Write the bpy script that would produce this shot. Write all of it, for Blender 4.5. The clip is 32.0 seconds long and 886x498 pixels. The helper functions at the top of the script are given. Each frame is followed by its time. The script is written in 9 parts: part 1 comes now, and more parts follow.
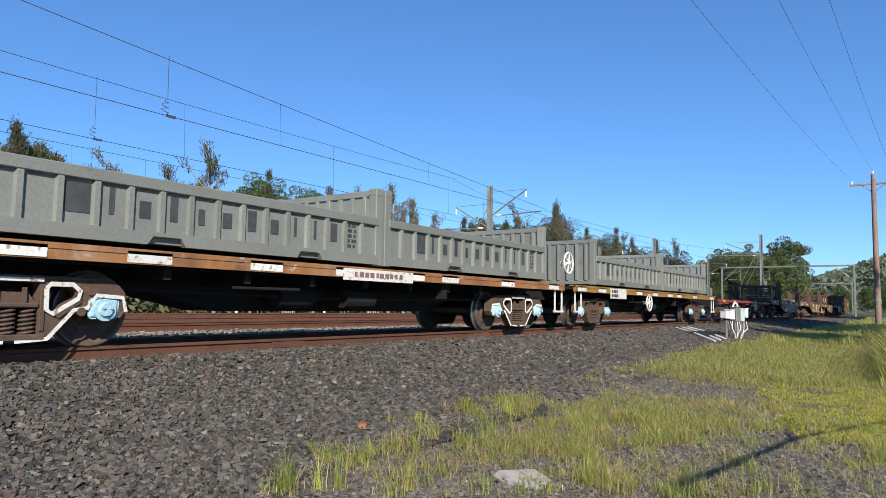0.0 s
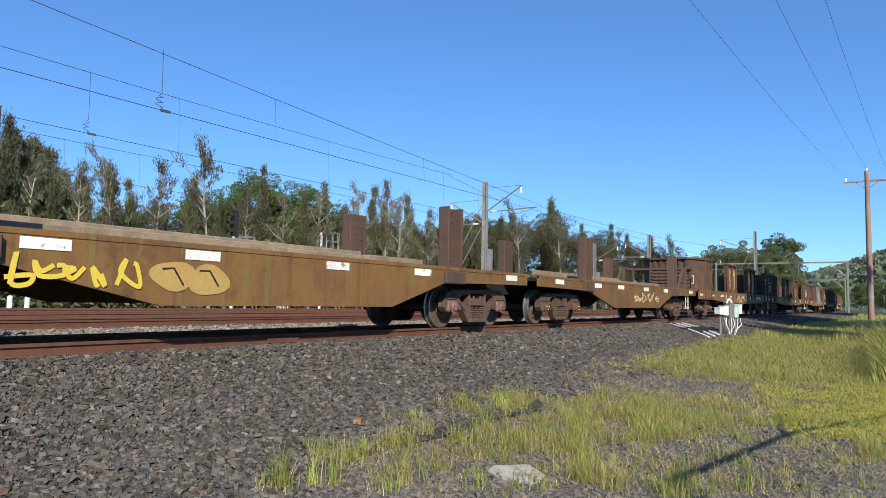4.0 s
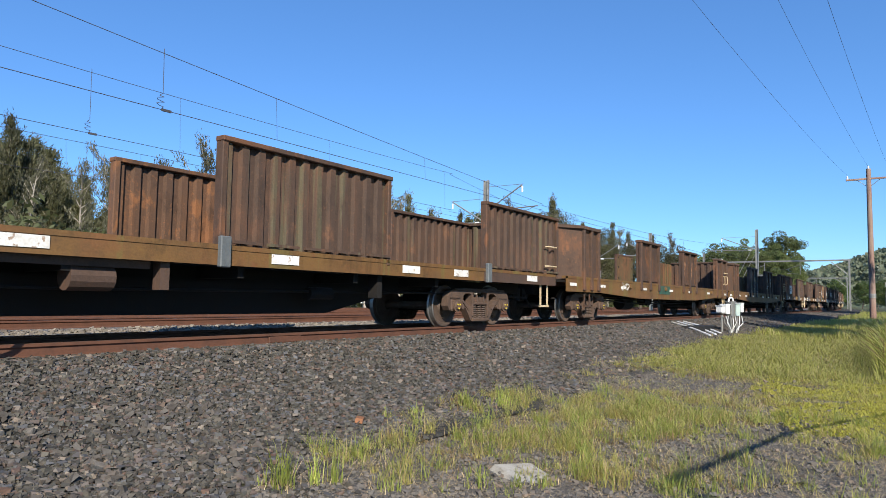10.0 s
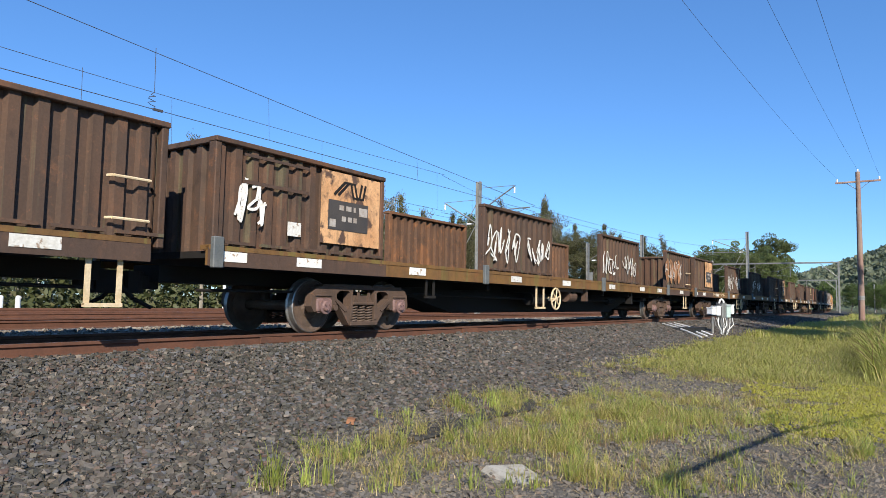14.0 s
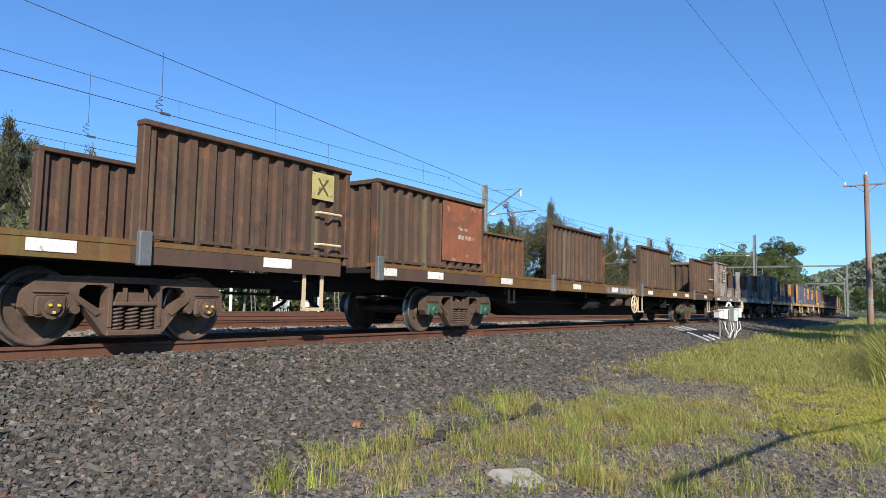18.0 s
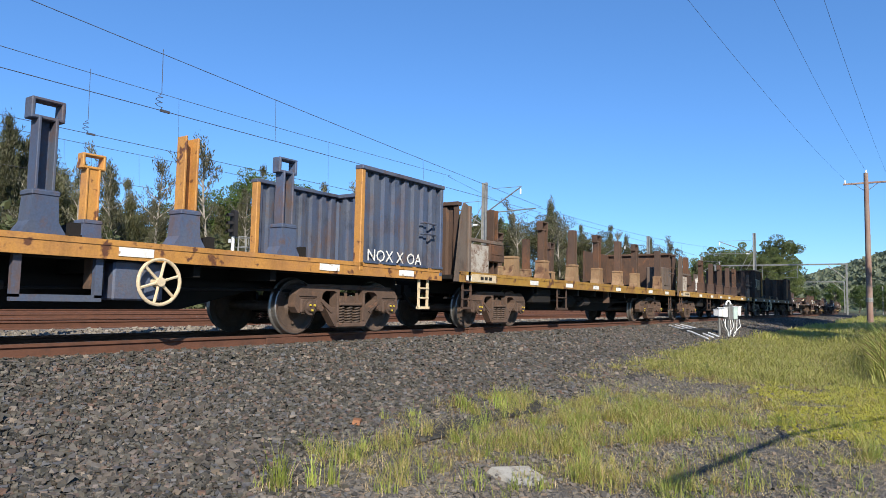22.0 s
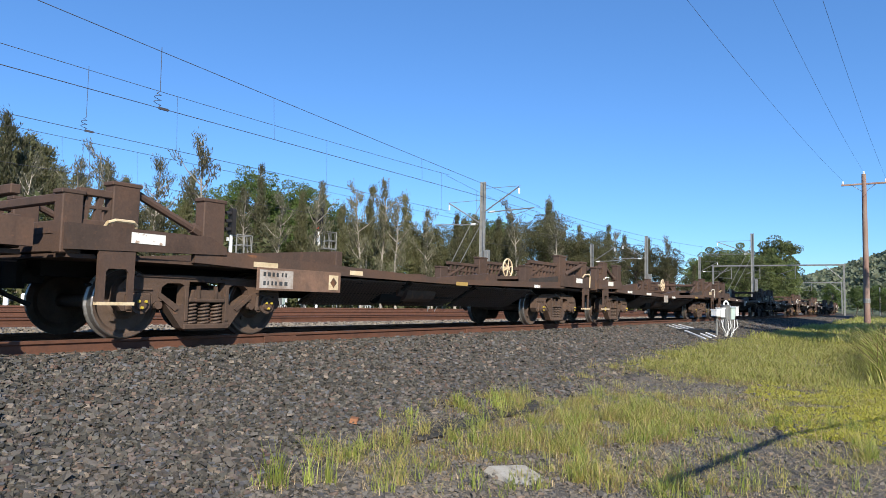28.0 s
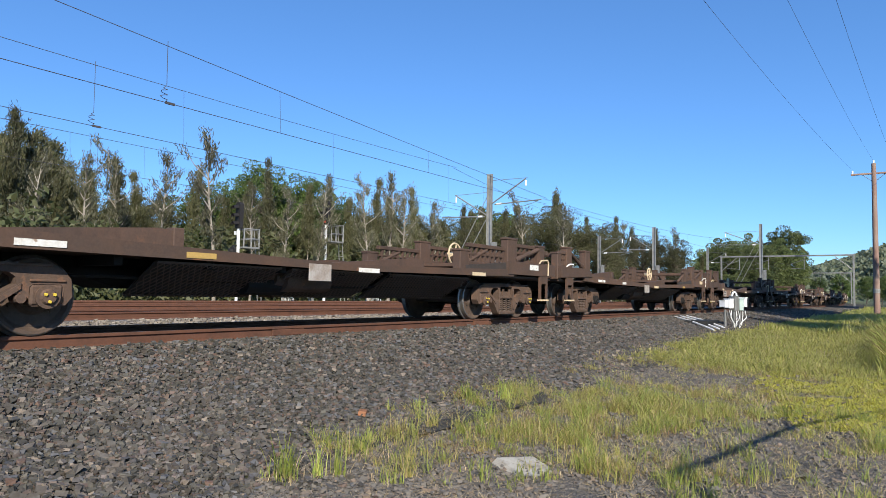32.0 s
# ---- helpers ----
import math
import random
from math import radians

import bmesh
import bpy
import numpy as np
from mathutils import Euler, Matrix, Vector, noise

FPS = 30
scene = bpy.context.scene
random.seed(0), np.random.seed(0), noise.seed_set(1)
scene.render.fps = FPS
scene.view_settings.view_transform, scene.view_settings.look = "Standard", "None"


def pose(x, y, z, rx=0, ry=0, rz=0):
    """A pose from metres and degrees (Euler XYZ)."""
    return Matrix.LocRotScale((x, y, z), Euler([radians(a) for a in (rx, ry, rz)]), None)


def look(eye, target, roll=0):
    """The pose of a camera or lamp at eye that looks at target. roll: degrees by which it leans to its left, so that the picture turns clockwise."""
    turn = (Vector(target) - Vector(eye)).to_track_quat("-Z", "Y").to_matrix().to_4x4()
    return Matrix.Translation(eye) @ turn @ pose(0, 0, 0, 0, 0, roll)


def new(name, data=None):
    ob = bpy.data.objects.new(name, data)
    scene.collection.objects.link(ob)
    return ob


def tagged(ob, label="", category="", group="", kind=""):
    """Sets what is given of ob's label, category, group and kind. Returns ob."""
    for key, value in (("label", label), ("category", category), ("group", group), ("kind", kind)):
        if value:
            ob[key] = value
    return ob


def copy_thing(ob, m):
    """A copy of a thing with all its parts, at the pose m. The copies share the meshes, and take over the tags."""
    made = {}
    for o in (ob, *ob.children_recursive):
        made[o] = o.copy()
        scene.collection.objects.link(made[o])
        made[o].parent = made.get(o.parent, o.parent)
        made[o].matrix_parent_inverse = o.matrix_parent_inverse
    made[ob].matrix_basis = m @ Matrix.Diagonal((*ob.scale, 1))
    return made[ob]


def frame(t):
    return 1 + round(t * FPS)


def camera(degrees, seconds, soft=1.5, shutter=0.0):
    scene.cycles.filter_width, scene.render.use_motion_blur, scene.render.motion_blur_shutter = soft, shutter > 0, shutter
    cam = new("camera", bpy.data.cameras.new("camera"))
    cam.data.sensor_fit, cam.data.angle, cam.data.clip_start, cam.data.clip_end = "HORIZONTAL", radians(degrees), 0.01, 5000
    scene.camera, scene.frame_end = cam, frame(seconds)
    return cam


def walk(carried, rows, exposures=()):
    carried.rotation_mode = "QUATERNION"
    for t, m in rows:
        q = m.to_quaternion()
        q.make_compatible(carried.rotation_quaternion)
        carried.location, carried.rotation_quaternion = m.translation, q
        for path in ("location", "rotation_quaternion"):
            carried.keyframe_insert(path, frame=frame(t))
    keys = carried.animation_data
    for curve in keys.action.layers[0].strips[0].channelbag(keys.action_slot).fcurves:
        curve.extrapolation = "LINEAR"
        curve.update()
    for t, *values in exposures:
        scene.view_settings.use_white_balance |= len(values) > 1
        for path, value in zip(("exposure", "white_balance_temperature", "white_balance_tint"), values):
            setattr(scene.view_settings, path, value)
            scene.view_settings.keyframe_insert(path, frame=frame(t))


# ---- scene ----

# ---- camera ----
EYE = (0.0, 0.0, 0.531)
ROWS = [
    (0, 94.785, -0.893, -55.019), (0.5, 94.661, -0.862, -55.023), (1, 94.548, -0.867, -55.143),
    (1.5, 94.495, -0.905, -55.249), (2, 94.455, -0.958, -55.276), (2.5, 94.440, -0.972, -55.498),
    (3, 94.441, -0.962, -55.506), (3.5, 94.416, -1.003, -55.423), (5.5, 94.521, -0.949, -55.524),
    (6, 94.507, -0.962, -55.379), (6.5, 94.467, -0.918, -55.242), (7, 94.405, -0.932, -55.175),
    (7.5, 94.465, -0.934, -55.275), (8, 94.553, -0.964, -55.404), (8.5, 94.552, -0.905, -55.393),
    (9, 94.429, -0.955, -55.353), (9.5, 94.324, -0.907, -55.370), (10, 94.338, -0.873, -55.323),
    (10.5, 94.406, -0.887, -55.343), (11, 94.457, -0.842, -55.359), (11.5, 94.479, -0.872, -55.340),
    (12, 94.474, -0.885, -55.456), (12.5, 94.404, -0.870, -55.488), (13, 94.335, -0.911, -55.579),
    (13.5, 94.387, -0.947, -55.861), (14, 94.438, -1.017, -56.004), (14.5, 94.486, -0.996, -56.087),
    (16.5, 94.586, -1.097, -55.418), (17, 94.660, -1.136, -55.436), (17.5, 94.687, -1.021, -55.457),
    (18, 94.698, -1.071, -55.490), (18.5, 94.718, -1.094, -55.559), (19, 94.655, -1.107, -55.464),
    (19.5, 94.556, -1.028, -55.335), (20, 94.456, -1.072, -55.324), (20.5, 94.400, -1.091, -55.306),
    (21, 94.433, -1.134, -55.359), (21.5, 94.449, -1.196, -55.372), (22, 94.517, -1.132, -55.510),
    (22.5, 94.508, -1.148, -55.503), (23, 94.466, -1.231, -55.578), (23.5, 94.420, -1.043, -55.430),
    (24, 94.449, -1.127, -55.380), (24.5, 94.492, -1.146, -55.502), (25, 94.523, -1.145, -55.558),
    (25.5, 94.488, -1.182, -55.488), (27.5, 94.469, -1.367, -55.543), (28, 94.440, -1.376, -55.682),
    (28.5, 94.392, -1.424, -55.933), (29, 94.315, -1.462, -56.150), (29.5, 94.187, -1.239, -56.107),
    (30, 94.030, -1.346, -56.381), (30.5, 93.991, -1.300, -56.543), (31, 94.024, -1.333, -56.328),
    (31.5, 93.944, -1.227, -55.644), (32, 93.791, -1.067, -55.060),
]
cam = camera(66.765, 32.0, soft=0.65)
walk(cam, [(t, pose(*EYE, rx, ry, rz)) for t, rx, ry, rz in ROWS], exposures=[(0.0, 0.42), (2.0, 0.44), (7.0, 0.53), (32.0, 0.53)])

# ---- daylight ----
SUN_AZ, SUN_EL = 224.0, 32.0   # compass in the plan: degrees from +x towards +y, of the way to the sun
world = bpy.data.worlds.new("sky")
scene.world = world
world.use_nodes = True
wn = world.node_tree.nodes
sky = wn.new("ShaderNodeTexSky")
sky.sky_type, sky.sun_disc = "NISHITA", False
sky.sun_elevation, sky.sun_rotation = radians(SUN_EL), radians(90 - SUN_AZ)
sky.air_density, sky.dust_density, sky.ozone_density = 1.0, 0.0, 4.5
wn["Background"].inputs["Strength"].default_value = 0.09
tint = wn.new("ShaderNodeMix")
tint.data_type, tint.blend_type = "RGBA", "MULTIPLY"
tint.inputs["Factor"].default_value = 1.0
tint.inputs["B"].default_value = (0.73, 1.04, 1.39, 1.0)   # clean, deep blue air
world.node_tree.links.new(sky.outputs[0], tint.inputs["A"])
even = wn.new("ShaderNodeMix")
even.data_type = "RGBA"
even.inputs["Factor"].default_value = 0.22
even.inputs["B"].default_value = (1.0, 2.75, 5.8, 1.0)   # even blue high haze
world.node_tree.links.new(tint.outputs["Result"], even.inputs["A"])
world.node_tree.links.new(even.outputs["Result"], wn["Background"].inputs["Color"])
sun = new("sun", bpy.data.lights.new("sun", "SUN"))
sun.data.energy, sun.data.angle, sun.data.color = 5.0, radians(0.55), (1.0, 0.915, 0.78)
sdir = Vector((math.cos(radians(SUN_AZ)) * math.cos(radians(SUN_EL)), math.sin(radians(SUN_AZ)) * math.cos(radians(SUN_EL)), math.sin(radians(SUN_EL))))
sun.matrix_basis = look(sdir * 60, (0, 0, 0))
scene.view_settings.exposure = 0.0


# ---- materials ----
def mat(name, base, other=None, amount=0.5, scale=3.0, rough=0.8, metal=0.0, bump=0.25, fine=40.0, streak=False, jitter=0.12, spots=None, spot=0.62, wear=None, bright=0.8, remnant=None):
    """A weathered surface: two colours mixed by cloudy noise, fine grain in tone and relief, a little difference from piece to piece."""
    m = bpy.data.materials.new(name)
    m.use_nodes = True
    nt = m.node_tree
    n, l = nt.nodes, nt.links
    b = n["Principled BSDF"]
    tc = n.new("ShaderNodeTexCoord")
    mp = n.new("ShaderNodeMapping")
    l.new(tc.outputs["Object"], mp.inputs["Vector"])
    if streak:
        mp.inputs["Scale"].default_value = (1.0, 1.0, 0.5)
    info = n.new("ShaderNodeObjectInfo")
    add = n.new("ShaderNodeVectorMath")
    add.operation = "ADD"
    l.new(mp.outputs[0], add.inputs[0])
    mul = n.new("ShaderNodeMath")
    mul.operation = "MULTIPLY"
    mul.inputs[1].default_value = 37.0
    l.new(info.outputs["Random"], mul.inputs[0])
    l.new(mul.outputs[0], add.inputs[1])
    big = n.new("ShaderNodeTexNoise")
    big.inputs["Scale"].default_value, big.inputs["Detail"].default_value, big.inputs["Roughness"].default_value = scale, 8.0, 0.66
    l.new(add.outputs[0], big.inputs["Vector"])
    ramp = n.new("ShaderNodeValToRGB")
    lo = 0.5 - (amount - 0.5) * 0.5
    ramp.color_ramp.elements[0].position, ramp.color_ramp.elements[1].position = max(0.0, lo - 0.09), min(1.0, lo + 0.12)
    ramp.color_ramp.elements[0].color = (*base, 1)
    ramp.color_ramp.elements[1].color = (*(other or base), 1)
    l.new(big.outputs["Fac"], ramp.inputs["Fac"])
    col = ramp.outputs["Color"]
    tiny = n.new("ShaderNodeTexNoise")
    tiny.inputs["Scale"].default_value, tiny.inputs["Detail"].default_value = fine, 5.0
    l.new(tc.outputs["Object"], tiny.inputs["Vector"])
    if spots:
        pick = n.new("ShaderNodeTexNoise")
        pick.inputs["Scale"].default_value, pick.inputs["Detail"].default_value = scale * 2.3, 6.0
        l.new(add.outputs[0], pick.inputs["Vector"])
        pr = n.new("ShaderNodeMapRange")
        pr.inputs["From Min"].default_value, pr.inputs["From Max"].default_value = spot, spot + 0.06
        l.new(pick.outputs["Fac"], pr.inputs["Value"])
        sm = n.new("ShaderNodeMix")
        sm.data_type = "RGBA"
        l.new(pr.outputs[0], sm.inputs["Factor"])
        l.new(col, sm.inputs["A"])
        sm.inputs["B"].default_value = (*spots, 1)
        col = sm.outputs["Result"]
    wear = (0.75 if streak and spots else 0.0) if wear is None else wear
    if wear:
        # blotches of bare rust and of grime at two sizes, thin runs down the sheet, and pits
        def field(sx, sz, scale_, rough_):
            mm = n.new("ShaderNodeMapping")
            mm.inputs["Scale"].default_value = (sx, sx, sz)
            l.new(tc.outputs["Object"], mm.inputs["Vector"])
            off = n.new("ShaderNodeVectorMath")
            off.operation = "ADD"
            l.new(mm.outputs[0], off.inputs[0])
            l.new(mul.outputs[0], off.inputs[1])
            tex = n.new("ShaderNodeTexNoise")
            tex.inputs["Scale"].default_value, tex.inputs["Detail"].default_value, tex.inputs["Roughness"].default_value = scale_, 9.0, rough_
            l.new(off.outputs[0], tex.inputs["Vector"])
            return tex
        cloud, patch, drip, pit = field(1, 0.8, 0.8, 0.72), field(1, 0.7, 2.6, 0.72), field(6.0, 0.4, 1.0, 0.6), field(1, 1, 16.0, 0.6)
        rust_ = spots or other or base
        old = ((field(4.2, 0.14, 1.0, 0.5), 0.57, 0.61, remnant, 0.75), (patch, 0.62, 0.68, remnant, 0.3)) if remnant else ()
        for src, lo_, hi_, tint, most in old + ((cloud, 0.52, 0.66, rust_, 0.7), (patch, 0.46, 0.3, tuple(c * 0.42 for c in base), 0.85), (patch, 0.57, 0.66, tuple(c * 1.15 for c in rust_), 0.75), (drip, 0.57, 0.7, rust_, 0.35), (drip, 0.43, 0.3, tuple(c * 0.45 for c in base), 0.5), (pit, 0.6, 0.7, tuple(c * 1.25 for c in rust_), 0.55)):
            pm = n.new("ShaderNodeMapRange")
            pm.inputs["From Min"].default_value, pm.inputs["From Max"].default_value, pm.inputs["To Max"].default_value = lo_, hi_, most * wear / 0.75
            l.new(src.outputs["Fac"], pm.inputs["Value"])
            layer = n.new("ShaderNodeMix")
            layer.data_type = "RGBA"
            l.new(pm.outputs[0], layer.inputs["Factor"])
            l.new(col, layer.inputs["A"])
            layer.inputs["B"].default_value = (*tint, 1)
            col = layer.outputs["Result"]
    tone = n.new("ShaderNodeMapRange")
    tone.inputs["To Min"].default_value, tone.inputs["To Max"].default_value = 0.72 * bright, 1.28 * bright
    l.new(tiny.outputs["Fac"], tone.inputs["Value"])
    var = n.new("ShaderNodeMapRange")
    var.inputs["To Min"].default_value, var.inputs["To Max"].default_value = 1 - jitter, 1 + jitter
    l.new(info.outputs["Random"], var.inputs["Value"])
    both = n.new("ShaderNodeMath")
    both.operation = "MULTIPLY"
    l.new(tone.outputs[0], both.inputs[0])
    l.new(var.outputs[0], both.inputs[1])
    sc = n.new("ShaderNodeVectorMath")
    sc.operation = "SCALE"
    l.new(col, sc.inputs[0])
    l.new(both.outputs[0], sc.inputs["Scale"])
    l.new(sc.outputs[0], b.inputs["Base Color"])
    rr = n.new("ShaderNodeMapRange")
    rr.inputs["To Min"].default_value, rr.inputs["To Max"].default_value = max(0.05, rough - 0.12), min(1.0, rough + 0.12)
    l.new(big.outputs["Fac"], rr.inputs["Value"])
    l.new(rr.outputs[0], b.inputs["Roughness"])
    b.inputs["Metallic"].default_value = metal
    if bump:
        bp = n.new("ShaderNodeBump")
        bp.inputs["Strength"].default_value, bp.inputs["Distance"].default_value = bump, 0.01
        l.new(tiny.outputs["Fac"], bp.inputs["Height"])
        l.new(bp.outputs[0], b.inputs["Normal"])
    return m


M = dict(
    brown=mat("brown_rusty_steel", (0.08, 0.048, 0.033), (0.11, 0.061, 0.038), 0.45, 1.4, 0.8, streak=True, spots=(0.2, 0.085, 0.038), spot=0.66),
    brown2=mat("dark_brown_steel", (0.088, 0.054, 0.039), (0.11, 0.064, 0.044), 0.4, 1.4, 0.78, streak=True, spots=(0.15, 0.075, 0.042), spot=0.68, wear=0.5),
    mossy=mat("rusty_green_steel", (0.1, 0.088, 0.036), (0.145, 0.07, 0.034), 0.5, 2.0, 0.85, streak=True, spots=(0.2, 0.09, 0.035), spot=0.62, wear=0.8),
    ochre=mat("ochre_painted_steel", (0.22, 0.115, 0.034), (0.15, 0.08, 0.03), 0.45, 1.6, 0.72, spots=(0.21, 0.09, 0.032), wear=0.75, remnant=(0.19, 0.15, 0.04)),
    yellow=mat("chipped_yellow_steel", (0.44, 0.25, 0.045), (0.3, 0.15, 0.045), 0.4, 2.0, 0.65, spots=(0.14, 0.06, 0.03), spot=0.58, wear=0.4),
    orange=mat("worn_orange_steel", (0.36, 0.16, 0.055), (0.2, 0.09, 0.04), 0.45, 2.0, 0.7, spots=(0.5, 0.42, 0.34), spot=0.64, wear=0.25),
    tan=mat("faded_tan_steel", (0.36, 0.23, 0.12), (0.25, 0.13, 0.065), 0.45, 1.6, 0.75, spots=(0.14, 0.07, 0.04), spot=0.6, wear=0.4),
    red=mat("faded_red_steel", (0.34, 0.052, 0.032), (0.26, 0.06, 0.04), 0.4, 2.0, 0.6, spots=(0.1, 0.05, 0.04), spot=0.66),
    grey=mat("grey_painted_steel", (0.25, 0.265, 0.24), (0.22, 0.23, 0.21), 0.5, 1.4, 0.6, bump=0.08, spots=(0.2, 0.19, 0.16), spot=0.68),
    greyworn=mat("worn_grey_steel", (0.33, 0.32, 0.295), (0.17, 0.095, 0.06), 0.45, 2.0, 0.75, streak=True, spots=(0.13, 0.06, 0.034), spot=0.56, wear=0.85),
    greybrown=mat("grey_brown_steel", (0.17, 0.135, 0.11), (0.12, 0.085, 0.065), 0.5, 1.5, 0.8, streak=True, spots=(0.2, 0.1, 0.055), spot=0.66),
    flaked=mat("flaking_cream_paint", (0.5, 0.46, 0.4), (0.22, 0.14, 0.1), 0.45, 6.0, 0.85, spots=(0.16, 0.08, 0.05), spot=0.6),
    blue=mat("blue_painted_steel", (0.075, 0.105, 0.18), (0.1, 0.115, 0.15), 0.45, 2.0, 0.65, streak=True, spots=(0.12, 0.07, 0.05), spot=0.68),
    amber=mat("amber_painted_steel", (0.62, 0.3, 0.07), (0.5, 0.24, 0.08), 0.4, 2.5, 0.6, spots=(0.15, 0.06, 0.03), spot=0.6, wear=0.4),
    # deep shade under the wagons is put into this near-black base colour
    frame=mat("shade_black_underframe", (0.005, 0.004, 0.0035), (0.011, 0.008, 0.0065), 0.5, 3.0, 0.9),
    markdark=mat("dark_stencil_paint", (0.045, 0.05, 0.055), (0.07, 0.075, 0.08), 0.5, 6.0, 0.8),
    frame2=mat("dark_grimy_beam", (0.04, 0.033, 0.03), (0.06, 0.045, 0.038), 0.5, 3.0, 0.85),
    brown3=mat("umber_steel", (0.1, 0.06, 0.043), (0.07, 0.045, 0.034), 0.45, 1.1, 0.8, streak=True, spots=(0.15, 0.075, 0.042), spot=0.68, wear=0.5),
    rustsill=mat("rust_streaked_sill", (0.085, 0.054, 0.04), (0.12, 0.066, 0.042), 0.45, 1.2, 0.8, spots=(0.27, 0.115, 0.05), spot=0.68),
    rustpatch=mat("peeling_rust_red", (0.3, 0.1, 0.05), (0.2, 0.08, 0.045), 0.5, 2.5, 0.8, spots=(0.42, 0.2, 0.1), spot=0.62),
    peelboard=mat("peeling_peach_board", (0.66, 0.38, 0.19), (0.5, 0.25, 0.11), 0.42, 1.6, 0.75, spots=(0.095, 0.055, 0.04), spot=0.54, wear=0.95, bright=0.95),
    rustfar=mat("orange_rust_steel", (0.12, 0.066, 0.04), (0.16, 0.08, 0.042), 0.5, 1.6, 0.85, streak=True, spots=(0.27, 0.115, 0.045), spot=0.6, wear=0.9),
    ribbrown=mat("brown_steel_with_green_paint", (0.08, 0.049, 0.034), (0.108, 0.061, 0.039), 0.45, 1.4, 0.8, streak=True, spots=(0.17, 0.078, 0.04), spot=0.68, wear=0.6, remnant=(0.135, 0.125, 0.07)),
    paleyellow=mat("pale_yellow_paint", (0.5, 0.44, 0.17), (0.4, 0.33, 0.13), 0.4, 5.0, 0.7, bump=0.05, spots=(0.2, 0.15, 0.07), spot=0.6),
    palepeach=mat("pale_peach_paint", (0.52, 0.33, 0.16), (0.4, 0.23, 0.1), 0.5, 1.6, 0.7, spots=(0.26, 0.14, 0.075), spot=0.62, wear=0.35),
    figure=mat("rust_orange_paint", (0.46, 0.17, 0.05), (0.34, 0.12, 0.04), 0.5, 3.0, 0.75, spots=(0.6, 0.3, 0.12), spot=0.62),
    boardbrown=mat("brown_painted_board", (0.16, 0.1, 0.07), (0.26, 0.15, 0.1), 0.5, 3.0, 0.8, spots=(0.45, 0.4, 0.34), spot=0.66),
    palebox=mat("pale_worn_board", (0.5, 0.46, 0.42), (0.32, 0.25, 0.2), 0.5, 4.0, 0.8),
    bogie=mat("brown_bogie_casting", (0.125, 0.078, 0.055), (0.082, 0.053, 0.038), 0.5, 3.0, 0.85, spots=(0.17, 0.09, 0.055), wear=0.25),
    wheel=mat("brown_wheel_steel", (0.13, 0.087, 0.064), (0.085, 0.058, 0.043), 0.5, 4.0, 0.7),
    tread=mat("polished_tread", (0.36, 0.34, 0.32), None, 0.5, 6.0, 0.42, metal=0.8, bump=0.05),
    black=mat("black_rubber", (0.012, 0.012, 0.012), None, 0.5, 6.0, 0.7),
    white=mat("white_paint", (0.72, 0.71, 0.67), (0.6, 0.57, 0.5), 0.35, 6.0, 0.6, bump=0.05, spots=(0.34, 0.25, 0.18), spot=0.6, bright=1.0),
    cream=mat("cream_paint", (0.62, 0.5, 0.33), (0.5, 0.38, 0.22), 0.4, 5.0, 0.65, bump=0.05, bright=1.0),
    peach=mat("peach_paint", (0.56, 0.27, 0.12), (0.42, 0.19, 0.085), 0.45, 2.0, 0.65, bump=0.05, spots=(0.13, 0.07, 0.04), spot=0.6, wear=0.5),
    gold=mat("gold_paint", (0.5, 0.33, 0.1), (0.44, 0.27, 0.09), 0.45, 2.5, 0.65, bump=0.05),
    lemon=mat("lemon_paint", (0.7, 0.52, 0.06), None, 0.4, 5.0, 0.6, bump=0.05),
    ink=mat("black_paint", (0.018, 0.016, 0.016), None, 0.4, 5.0, 0.6, bump=0.05),
    crimson=mat("crimson_paint", (0.38, 0.05, 0.05), (0.3, 0.06, 0.06), 0.4, 5.0, 0.6, bump=0.05),
    redpaint=mat("vermilion_paint", (0.55, 0.11, 0.045), (0.45, 0.1, 0.05), 0.4, 5.0, 0.6, bump=0.05),
    gunmetal=mat("dark_grey_paint", (0.06, 0.055, 0.055), (0.075, 0.066, 0.062), 0.5, 3.0, 0.7, bump=0.08),
    slate=mat("slate_grey_paint", (0.12, 0.135, 0.14), (0.17, 0.18, 0.18), 0.4, 5.0, 0.65, bump=0.05),
    skyblue=mat("pale_blue_paint", (0.35, 0.55, 0.65), None, 0.4, 5.0, 0.6, bump=0.05, bright=1.0),
    pink=mat("faded_pink_paint", (0.25, 0.15, 0.14), (0.14, 0.085, 0.065), 0.4, 5.0, 0.7, bump=0.05),
    green=mat("green_paint", (0.035, 0.11, 0.075), (0.06, 0.075, 0.05), 0.4, 6.0, 0.6, bump=0.05),
    timber=mat("weathered_timber", (0.33, 0.25, 0.16), (0.22, 0.17, 0.12), 0.5, 4.0, 0.85),
    rail=mat("rusty_rail", (0.15, 0.062, 0.035), (0.1, 0.045, 0.028), 0.4, 3.0, 0.85),
    railtop=mat("rail_head", (0.16, 0.1, 0.075), (0.12, 0.07, 0.05), 0.4, 3.0, 0.5, metal=0.3),
    concrete=mat("concrete", (0.34, 0.32, 0.28), (0.26, 0.25, 0.22), 0.5, 3.0, 0.9),
    galv=mat("galvanised_steel", (0.34, 0.34, 0.325), (0.25, 0.25, 0.235), 0.5, 3.0, 0.5, metal=0.35, bump=0.05),
    pole=mat("reddish_timber_pole", (0.3, 0.18, 0.14), (0.36, 0.27, 0.22), 0.5, 1.2, 0.85, streak=True),
